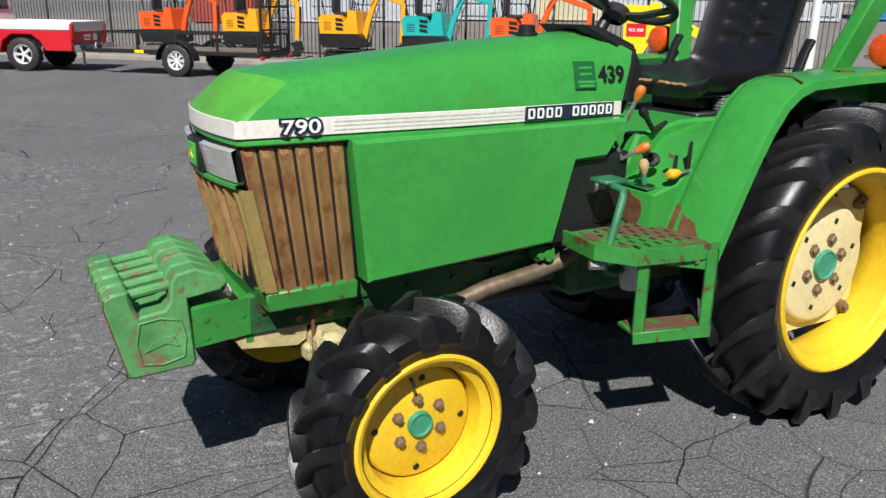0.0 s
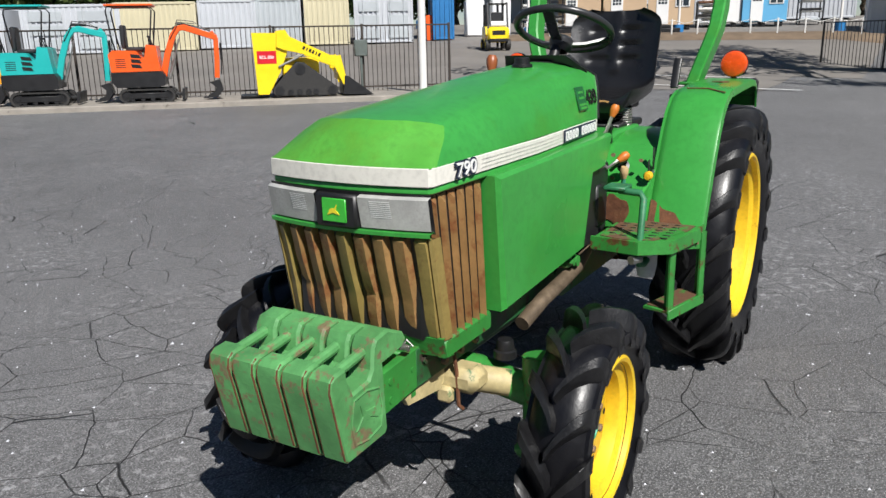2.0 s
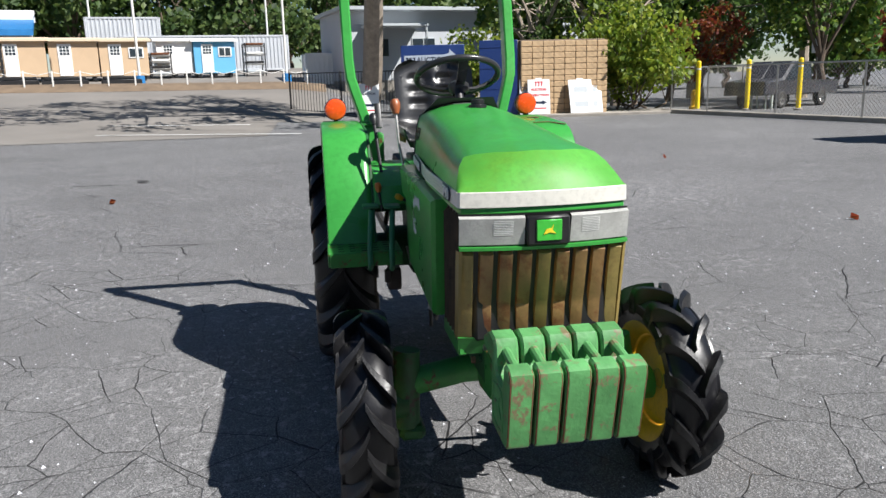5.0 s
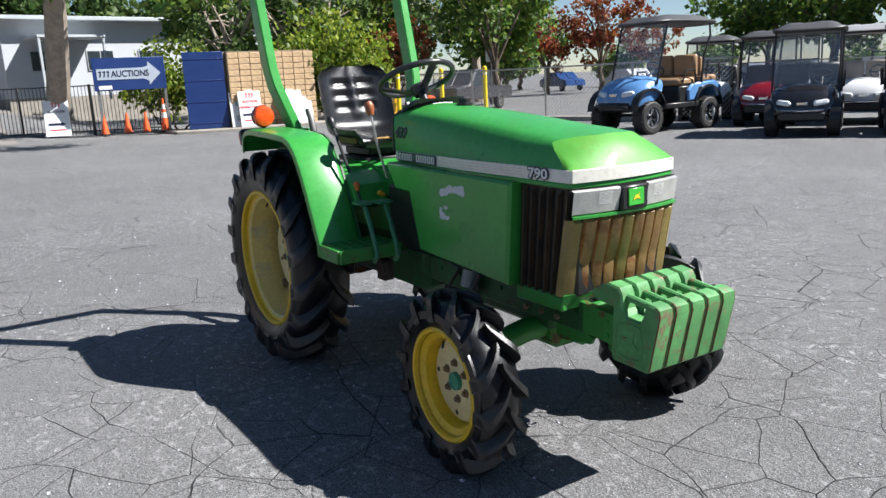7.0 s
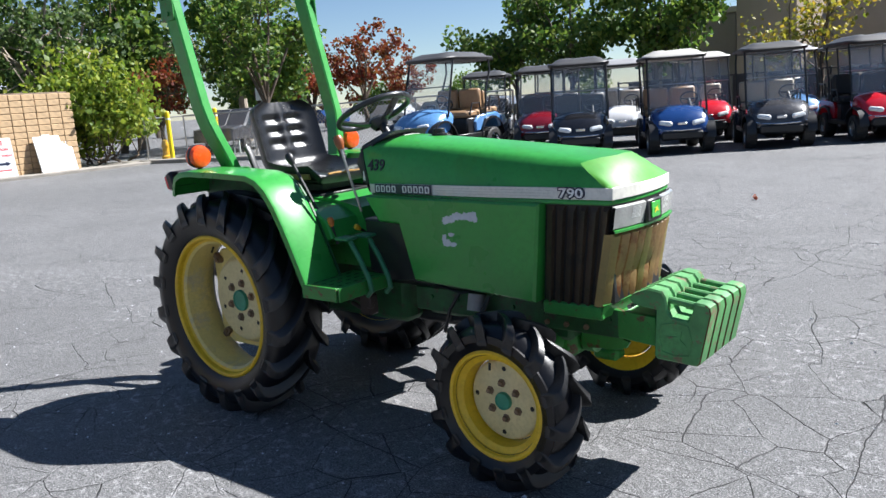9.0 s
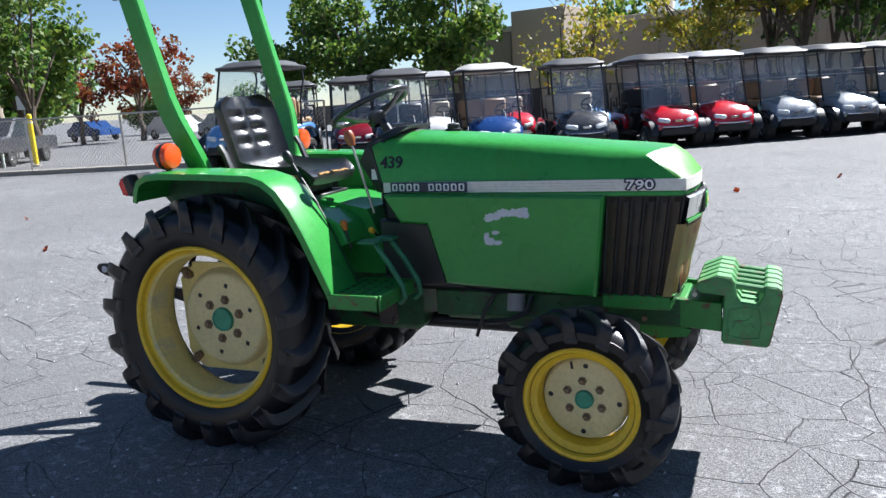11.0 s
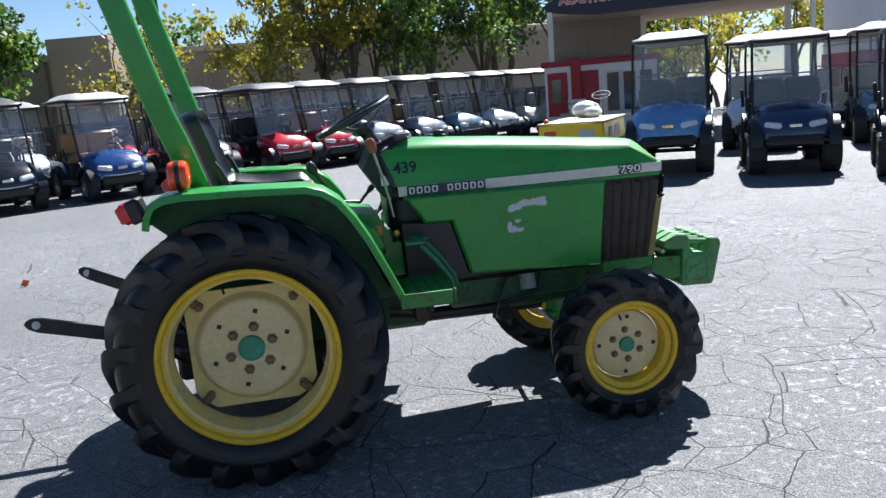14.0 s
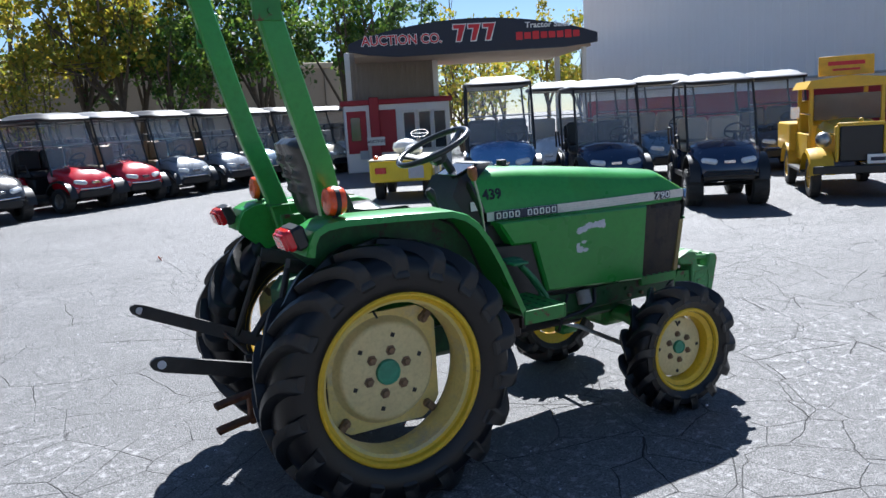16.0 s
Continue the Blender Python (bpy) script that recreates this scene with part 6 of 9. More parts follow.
def loader():
    l = thing("compact_loader", "small yellow tracked loader with a black bucket", "loader", heading(*isl(4.35, 0.95)[:2], back, 0.125))
    for sgn in (-1, 1):
        pts = [(-0.55, 0.05), (0.88, 0.03), (0.98, 0.10), (0.98, 0.22), (0.16, 0.84), (-0.02, 0.86), (-0.62, 0.24), (-0.62, 0.12)]
        t = Shape().prism(pts, sgn * 0.28, sgn * 0.50, "y", inset=0.012)
        tr = part("track", t, RUBBER, l, "black rubber track")
        w = Shape()
        for x, z, r in ((-0.46, 0.18, 0.11), (0.82, 0.16, 0.11), (0.06, 0.68, 0.13), (-0.2, 0.13, 0.07), (0.02, 0.13, 0.07), (0.24, 0.13, 0.07), (0.42, 0.13, 0.07)):
            w.sweep([(x, sgn * 0.46, z), (x, sgn * 0.515, z)], r, 16)
        part("roller_frame", w, CART_BLACK, tr)
        arm = Shape().prism([(-0.45, 1.60), (-0.25, 1.62), (-0.15, 1.46), (0.86, 0.98), (1.06, 1.0), (1.20, 0.34), (1.10, 0.28), (0.90, 0.72), (0.10, 1.06), (-0.30, 1.14), (-0.48, 1.22)], sgn * 0.50, sgn * 0.56, "y", inset=0.008)
        a = part("lift_arm", arm, LOADER_YELLOW, l, "yellow lift arm")
        part("arm_cylinder", Shape().sweep([(-0.45, sgn * 0.53, 0.75), (0.25, sgn * 0.53, 1.08)], 0.03, 10), STEEL, a)
        if sgn > 0:
            maker_bars(a, facing(0.36, 0.560, 1.10, (0, 1, 0)) @ pose(0, 0, 0, 0, 0, 25))
        else:
            maker_bars(a, facing(0.36, -0.560, 1.10, (0, -1, 0)) @ pose(0, 0, 0, 0, 0, -25))
    b = Shape().prism([(-0.98, 0.10), (-0.72, 0.10), (-0.42, 0.62), (-0.22, 1.10), (-0.26, 1.54), (-1.04, 1.56)], -0.50, 0.50, "y", inset=0.02)
    b.box((0.1, 0, 0.7), (0.9, 0.5, 0.5), 0.03)
    body = part("body", b, LOADER_YELLOW, l, "bright yellow body")
    for sgn in (-1, 1):
        word_on(body, "SCL 850", 0.10, WHITE_INK, -0.72, sgn * 0.505, 0.98, (0, sgn, 0), RED_PAINT, (0.46, 0.30))
    bk = Shape().prism([(1.10, 0.05), (1.85, 0.03), (1.80, 0.06), (1.24, 0.48), (1.14, 0.50)], -0.58, 0.58, "y", inset=0.01)
    part("bucket", bk, CART_BLACK, l, "black steel bucket")
    part("hitch_frame", Shape().box((1.02, 0, 0.55), (0.10, 0.9, 0.30), 0.02).box((0.92, 0.3, 0.75), (0.14, 0.1, 0.2), 0.02), LOADER_YELLOW, l)
    part("exhaust_stack", Shape().sweep([(-0.5, 0.1, 1.40), (-0.5, 0.1, 1.72)], 0.03, 10).box((-0.85, 0, 1.42), (0.2, 0.8, 0.06), 0.02), CART_BLACK, l)
    part("standing_plate", Shape().box((-1.15, 0, 0.06), (0.5, 0.8, 0.04), 0.01), CART_BLACK, l)


loader()


def tyre_part(parent, x, y, z, r, w, rim_material, side, label="", spokes=6, lift=False):
    """A road wheel: tyre under a hub, local y outwards."""
    m = pose(x, y, z, 0, 0, 0 if side > 0 else 180)
    h = w / 2
    rim = Shape().lathe([(r * 0.60, h * 0.85), (r * 0.56, h * 0.9), (r * 0.52, h * 0.55), (r * 0.50, 0)], 24)
    rim.lathe([(0, h * 0.55), (r * 0.14, h * 0.52), (r * 0.16, h * 0.35), (r * 0.16, 0.0)], 16)
    for k in range(spokes):
        a = 2 * math.pi * k / spokes
        for off in (-0.14, 0.14):
            rim.sweep([(r * 0.12 * math.cos(a), h * 0.42, r * 0.12 * math.sin(a)), (r * 0.54 * math.cos(a + off), h * 0.62, r * 0.54 * math.sin(a + off))], (r * 0.035, r * 0.03))
    hub = part("wheel", rim, rim_material, parent, label, m)
    t = Shape().lathe([(r * 0.55, -h * 0.8), (r * 0.62, -h), (r * 0.88, -h), (r * 0.97, -h * 0.8), (r * 0.985, 0), (r * 0.97, h * 0.8), (r * 0.88, h), (r * 0.62, h), (r * 0.55, h * 0.8)], 30)
    t.lathe([(0.0, 0.0), (r * 0.5, 0.0)], 24)
    n = 22 if lift else 16
    for k in range(n):
        a = 2 * math.pi * k / n
        for sg in (-1, 1):
            aa = a + (0.5 * math.pi / n if sg > 0 else -0.5 * math.pi / n)
            mm = pose(0, 0, 0, 0, -math.degrees(aa), 0) @ pose(r * 0.972, sg * h * 0.55, 0, 0, 0, 0)
            t.box((0, 0, 0), (r * 0.055, h * 0.75, r * 0.14), 0.004, mm)
    part("tyre", t, RUBBER, hub, "black tyre")
    return hub


def trailer():
    d = Vector((0.74, -0.67)).normalized()
    left = Vector((-d.y, d.x))
    m = heading(-1.1 - left.x * 0.85, -15.6 - left.y * 0.85, d)
    t = thing("utility_trailer", "black steel utility trailer with a mesh ramp and wooden deck", "trailer", m)
    fr = Shape()
    for y in (-0.76, 0.76):
        fr.box((0.1, y, 0.50), (3.9, 0.06, 0.09), 0.008)
        fr.sweep([(-1.8, y, 0.90), (2.0, y, 0.90)], (0.022, 0.022))
        for k in range(5):
            fr.box((-1.8 + 0.95 * k, y, 0.70), (0.045, 0.045, 0.40), 0.006)
    for x in (-1.82, 2.02):
        fr.box((x, 0, 0.50), (0.06, 1.56, 0.09), 0.008)
    fr.sweep([(2.02, -0.76, 0.90), (2.02, 0.76, 0.90)], (0.022, 0.022))
    fr.sweep([(2.0, 0.6, 0.48), (3.3, 0, 0.46)], (0.04, 0.04)).sweep([(2.0, -0.6, 0.48), (3.3, 0, 0.46)], (0.04, 0.04))
    part("frame", fr, BLACK_STEEL, t, "black steel rails")
    for k in range(9):
        part("deck_plank", Shape().box((0.1, -0.64 + 0.16 * k, 0.55), (3.78, 0.15, 0.03), 0.004), surface("grey weathered deck wood", (0.16, 0.13, 0.105), 0.85, vary=0.4, scale=4, bump=0.4) if k == 0 else bpy.data.materials["grey weathered deck wood"], t)
    rp = part("ramp", Shape().box((-1.86, 0, 0.52), (0.04, 1.5, 0.04), 0.005), BLACK_STEEL, t, "upright black ramp gate")
    for y in (-0.72, -0.24, 0.24, 0.72):
        part("ramp_post", Shape().box((-1.86, y, 1.22), (0.045, 0.06, 1.45), 0.006), BLACK_STEEL, rp)
    for z in (1.0, 1.48, 1.94):
        part("ramp_bar", Shape().box((-1.86, 0, z), (0.04, 1.5, 0.04), 0.005), BLACK_STEEL, rp)
    mesh_s = Shape()
    for k in range(24):
        mesh_s.sweep([(-1.86, -0.72 + 0.06 * k, 0.52), (-1.86, -0.72 + 0.06 * k + 0.01, 1.94)], 0.004, 4)
        mesh_s.sweep([(-1.86, -0.72, 0.54 + 0.058 * k), (-1.86, 0.72, 0.54 + 0.058 * k)], 0.004, 4)
    part("ramp_mesh", mesh_s, BLACK_STEEL, rp)
    for side in (1, -1):
        tyre_part(t, 0.0, side * 0.93, 0.34, 0.34, 0.20, WHITE_PAINT, side, "white steel trailer wheel", 8)
        arch = [(0.45 * math.cos(math.pi * k / 12), 0.34 + 0.42 * math.sin(math.pi * k / 12)) for k in range(13)]
        s = Shape().loft([[(x, side * y, z) for x, z in arch] for y in (0.80, 1.06)]).loft([[(x * 0.97, side * 1.06, 0.34 + (z - 0.34) * 0.96) for x, z in arch], [(x, side * 1.06, z) for x, z in arch]])
        part("mudguard", s, BLACK_STEEL, t, "black rounded mudguard")
        part("tail_light", Shape().box((-1.86, side * 0.70, 0.42), (0.05, 0.16, 0.08), 0.01), RED_LENS, t)
    part("side_marker", Shape().box((1.0, 0.795, 0.50), (0.22, 0.008, 0.07), 0.002), LOADER_YELLOW, t)
    part("jack", Shape().sweep([(2.9, 0.1, 0.1), (2.9, 0.1, 0.85)], 0.03, 8), STEEL, t)


trailer()


def pickup():
    d = Vector((0.86, -0.51)).normalized()
    left = Vector((-d.y, d.x))
    c = Vector((1.75, -18.2)) - left * 0.80
    p = thing("pickup_truck", "white and red pickup truck with a chrome bumper", "truck", heading(c.x, c.y, d))
    low = Shape().prism([(-1.12, 0.45), (-1.15, 0.88), (1.0, 0.90), (1.0, 0.40), (0.52, 0.40), (0.42, 0.66), (0.22, 0.80), (-0.22, 0.80), (-0.42, 0.66), (-0.52, 0.45)], -0.90, 0.0, "y", inset=0.02)
    low.prism([(-1.12, 0.45), (-1.15, 0.88), (1.0, 0.90), (1.0, 0.40), (0.52, 0.40), (0.42, 0.66), (0.22, 0.80), (-0.22, 0.80), (-0.42, 0.66), (-0.52, 0.45)], 0.0, 0.90, "y", inset=0.02)
    low.box((2.4, 0, 0.65), (2.9, 1.8, 0.5), 0.06)
    body = part("lower_body", low, RED_PAINT, p, "red lower body and tailgate")
    up = Shape().box((-0.06, 0.86, 1.0), (2.16, 0.10, 0.22), 0.03).box((-0.06, -0.86, 1.0), (2.16, 0.10, 0.22), 0.03).box((-1.12, 0, 1.0), (0.07, 1.76, 0.22), 0.03).box((2.4, 0, 1.0), (2.9, 1.8, 0.22), 0.05)
    part("upper_body", up, WHITE_PAINT, p, "white upper body")
    cab = Shape().prism([(1.0, 1.08), (1.12, 1.70), (2.1, 1.72), (2.75, 1.12)], -0.80, 0.80, "y", inset=0.05)
    part("cab", cab, WHITE_PAINT, p, "white cab")
    part("rear_window", Shape().box((1.06, 0, 1.42), (0.02, 1.3, 0.34), 0.01, None), WINDOW, p)
    part("bumper", Shape().box((-1.24, 0, 0.52), (0.18, 1.80, 0.17), 0.03), CHROME, p, "chrome rear bumper")
    part("number_plate", Shape().box((-1.34, 0, 0.55), (0.01, 0.34, 0.16), 0.004), WHITE_INK, p, "white number plate with bars")
    part("plate_marking", Shape().box((-1.347, 0, 0.55), (0.004, 0.24, 0.05), 0.001), NAVY, p)
    part("tailgate_mark", Shape().box((-1.142, -0.32, 0.75), (0.01, 0.28, 0.16), 0.003).box((-1.142, 0.12, 0.78), (0.01, 0.36, 0.06), 0.003).box((-1.142, 0.12, 0.70), (0.01, 0.30, 0.03), 0.003), WHITE_INK, p, "white company mark on the tailgate")
    for side in (1, -1):
        part("tail_light", Shape().box((-1.13, side * 0.83, 0.88), (0.08, 0.14, 0.34), 0.02), RED_LENS, p, "red tail light")
        tyre_part(p, 0, side * 0.80, 0.37, 0.37, 0.25, WHITE_PAINT, side, "white steel wheel", 5)
        tyre_part(p, 3.2, side * 0.80, 0.37, 0.37, 0.25, WHITE_PAINT, side, "white steel wheel", 5)


pickup()
s = Shape().box((0, 0, 0.75), (0.5, 1.0, 0.10), 0.02).box((0.2, 0, 1.0), (0.25, 0.3, 0.5), 0.05).sweep([(-0.6, 0, 0.5), (0.4, 0, 0.55)], (0.05, 0.05))
eq = thing("towed_machine", "dark rusty towed machine on road wheels", "machine", heading(3.9, -18.0, (0.86, -0.51)))
part("chassis", s, RUSTY, eq)
for side in (1, -1):
    tyre_part(eq, 0, side * 0.6, 0.33, 0.33, 0.2, RUSTY, side)


def container(x, y, d, length, material, label, z=None, height=2.5, depth=2.4, doors=False):
    """A shipping container; its long face looks along local -y."""
    zz = rise(x, y) if z is None else z
    c = thing("shipping_container", label, "container", heading(x, y, d, zz), "containers in the yard")
    s = Shape().box((0, 0, height / 2), (length - 0.1, depth - 0.1, height - 0.12), 0.02)
    part("box", s, material, c)
    n = int(length / 0.28)
    rib = mesh_of("rib", Shape().box((0, 0, 0), (0.13, 0.05, height - 0.3), 0.02), material)
    for k in range(n):
        xx = -length / 2 + 0.2 + (length - 0.4) * k / (n - 1)
        same_part("rib", rib, c, pose(xx, -(depth / 2 - 0.03), height / 2))
    fr = Shape()
    for sx in (-1, 1):
        for sy in (-1, 1):
            fr.box((sx * (length / 2 - 0.06), sy * (depth / 2 - 0.06), height / 2), (0.14, 0.14, height), 0.02)
    for sy in (-1, 1):
        for z1 in (0.08, height - 0.07):
            fr.box((0, sy * (depth / 2 - 0.05), z1), (length, 0.12, 0.14), 0.02)
    part("corner_frame", fr, material, c)
    if doors:
        for k in range(4):
            xx = -length / 2 + 0.5 + (length - 1.0) * k / 3
            part("lock_rod", Shape().sweep([(xx, -depth / 2 - 0.06, 0.2), (xx, -depth / 2 - 0.06, height - 0.2)], 0.025, 6), CONT_GREY, c)
        for k in range(3):
            for sx in (-1, 1):
                part("door_panel", Shape().box((sx * length / 4, -depth / 2 - 0.03, 0.5 + 0.7 * k), (length * 0.34, 0.03, 0.5), 0.01), CONT_GREY, c)
    return c


FACE = Vector((-0.60, 0.80))  # the row of containers runs along this line
for x, y, ln, mt, lb, dr in ((-15.5, -45.5, 6.0, CONT_WHITE, "white shipping container with door bars", True), (-19.5, -41.5, 6.0, CONT_WHITE, "white shipping container with door bars", True), (-24.0, -37.6, 5.0, CONT_WHITE, "white shipping container with door bars", True),
                             (-26.6, -34.2, 4.2, CONT_CREAM, "cream site container with a small window", False), (-28.9, -31.3, 3.0, CONT_WHITE, "white corrugated shipping container", False), (-30.6, -29.2, 2.4, CONT_GREY, "grey end of a container", False),
                             (-32.1, -27.1, 2.4, CONT_CREAM, "pale yellow corrugated container", False), (-33.9, -24.6, 3.2, CONT_WHITE, "white container with grey doors", True), (-11.5, -49.5, 5.0, CONT_RED, "red container at the back of the yard", False)):
    container(x, y, FACE if x > -33 else FACE, ln, mt, lb, doors=dr)
container(-33.2, -26.0, FACE, 6.5, CONT_RED, "rust red container stacked on top", z=rise(-33.2, -26) + 2.52)
container(-36.6, -22.4, FACE, 1.2, TARP_BLUE, "narrow blue container end", height=4.6)
for x, y in ((-35.6, -22.6), (-36.6, -21.9)):
    single("orange_barrier", Shape().box((0, 0, 0.7), (0.4, 0.3, 1.4), 0.05), MACHINE_ORANGE, "upright orange plastic barrier", "barrier", heading(x, y, FACE, rise(x, y)))
for x, y in ((-39.5, -21.8), (-40.2, -20.4)):
    single("portable_toilet", Shape().box((0, 0, 1.05), (1.1, 1.1, 2.1), 0.08).box((0, 0, 2.15), (0.9, 0.9, 0.2), 0.09), WHITE_PAINT, "white portable toilet cabin", "toilet cabin", heading(x, y, FACE, rise(x, y)))


def shed(x, y, d, w, body, trim, label, windows=False):
    z = rise(x, y) + 0.25
    h = thing("site_shed", label, "shed", heading(x, y, d, z - 0.25), "sheds in the yard")
    part("wall", Shape().box((0, 0, 1.25), (w, 2.2, 2.0), 0.02), body, h)
    part("roof", Shape().prism([(-1.35, 2.24), (1.35, 2.30), (1.35, 2.40), (0, 2.52), (-1.35, 2.36)], -w / 2 - 0.2, w / 2 + 0.2, "x"), trim, h)
    dx = -w * 0.18
    dr = part("door", Shape().box((dx, -1.12, 1.2), (0.72, 0.05, 1.8), 0.01), WHITE_PAINT, h, "white door with panes")
    for i in range(3):
        for j in range(3):
            part("pane", Shape().box((dx - 0.18 + 0.18 * i, -1.15, 1.55 + 0.18 * j), (0.14, 0.02, 0.14), 0.004), WINDOW, dr)
    if windows:
        win = part("window", Shape().box((w * 0.25, -1.12, 1.6), (0.85, 0.05, 0.62), 0.01), WHITE_PAINT, h)
        for k in (-1, 1):
            part("pane", Shape().box((w * 0.25 + 0.19 * k, -1.15, 1.6), (0.32, 0.02, 0.48), 0.004), WINDOW, win)
    sk = Shape()
    for k in range(3):
        sk.box((-w / 2 + 0.3 + (w - 0.6) * k / 2, 0, 0.13), (0.2, 2.0, 0.26), 0.01)
    part("skid", sk, BLACK_STEEL, h)


sd = Vector((-0.28, 0.96))
shed(-45.2, -17.2, sd, 2.6, SHED_TAN, SHED_TRIM, "tan site shed with a white door")
shed(-46.1, -14.6, sd, 2.6, SHED_TAN, SHED_TRIM, "tan site shed with a white door")
shed(-46.9, -12.0, sd, 2.7, SHED_TAN, SHED_TRIM, "tan site shed with a door and a window", True)
shed(-50.5, -7.2, sd, 2.6, SHED_BLUE, WHITE_PAINT, "white and blue site cabin with a barred window", True)
shed(-50.0, -9.6, sd, 2.2, WHITE_PAINT, WHITE_PAINT, "plain white site cabin")
container(-46.5, 0.6, Vector((-0.1, 1)), 3.6, WHITE_PAINT, "low white storage box", height=1.9)
container(-58, -8.5, Vector((-0.2, 1)), 12.0, CONT_WHITE, "long white container behind the sheds", z=rise(-58, -8.5), height=2.6)
container(-57, -14, Vector((-0.2, 1)), 5.0, CONT_WHITE, "white container with a cross panel", z=rise(-57, -14) + 1.2, height=2.6)


def rack(x, y, d, w, h, label):
    r = thing("pallet_rack", label, "rack", heading(x, y, d, rise(x, y)))
    f = Shape()
    for sx in (-1, 1):
        for sy in (-1, 1):
            f.box((sx * w / 2, sy * 0.5, h / 2), (0.08, 0.08, h), 0.01)
    part("frame", f, BLACK_STEEL, r)
    for k in range(4):
        s = Shape().box((0, 0, 0.2 + (h - 0.4) * k / 3), (w, 1.0, 0.08), 0.01)
        part("shelf", s, STEEL, r)
        part("stock", Shape().box((0, 0, 0.34 + (h - 0.4) * k / 3), (w * 0.9, 0.9, 0.14), 0.03), (CONT_GREY, BLACK_STEEL, POLE_WHITE, RUSTY)[k], r)


rack(-41.8, -18.8, sd, 1.6, 2.4, "steel rack with stacked grey pipes")
rack(-43.2, -18.2, sd, 1.2, 2.2, "dark rack of stacked stock")
rack(-48.8, -10.2, sd, 1.2, 1.6, "rack of dark stock beside the cabin")
rack(-52.0, -4.6, sd, 1.3, 2.2, "red and dark stacked racks")
for x, y, ln in ((-39.8, -13.4, 2.2), (-40.6, -10.8, 2.0), (-39.4, -15.6, 2.0)):
    s = Shape().box((0, 0, 0.3), (ln, 0.9, 0.25), 0.03).box((0, 0.1, 0.52), (ln * 0.9, 0.5, 0.16), 0.03)
    single("stock_pile", s, BLACK_STEEL, "low pile of dark steel stock", "stock pile", heading(x, y, sd, rise(x, y)))
for x, y, h in ((-38.1, -17.6, 9.0), (-40.8, -9.9, 9.0), (-47.2, -30.5, 9.0), (-43.0, -23.5, 8.0), (-43.5, -2.2, 9.0), (-33.5, -33.0, 9.0), (-56.0, -16.0, 8.0), (-60, -4, 9.0)):
    p = thing("light_pole", "white light pole on a blue foot", "pole", pose(x, y, rise(x, y)))
    part("pole", Shape().sweep([(0, 0, 0.2), (0, 0, h)], 0.07, 10), POLE_WHITE, p)
    part("foot", Shape().lathe([(0.0, 0.62), (0.26, 0.6), (0.28, 0.0)], 16, pose(0, 0, 0, 90, 0, 0)), TARP_BLUE, p)
rail = thing("chain_rail", "low white post and chain rail along the dirt bank", "rail", pose(-37, -16.5, 0))
pm = mesh_of("post", Shape().box((0, 0, 0.5), (0.07, 0.07, 1.0), 0.01), POLE_WHITE)
prev = None
for k in range(14):
    q = Vector((-36.6, -17.0)).lerp(Vector((-40.3, -1.0)), k / 13)
    same_part("post", pm, rail, pose(q.x + 37, q.y + 16.5, rise(q.x, q.y)))
    if prev:
        mid = (prev + q) / 2
        part("chain", Shape().sweep([(prev.x + 37, prev.y + 16.5, rise(*prev) + 0.95), (mid.x + 37, mid.y + 16.5, rise(*mid) + 0.78), (q.x + 37, q.y + 16.5, rise(*q) + 0.95)], 0.018, 5), POLE_WHITE, rail)
    prev = q
bank = Shape()
b0 = [Vector((-36.0, -18.0)).lerp(Vector((-39.8, 0.0)), k / 9) for k in range(10)]
bank.loft([[(p.x + dx, p.y, rise(p.x + dx, p.y) + dz) for p in b0] for dx, dz in ((0.4, 0.02), (-0.6, 0.28), (-2.5, 0.24), (-4.0, 0.05))])
single("dirt_bank", bank, DIRT, "low brown dirt bank behind the drive", "bank", kind="structure")


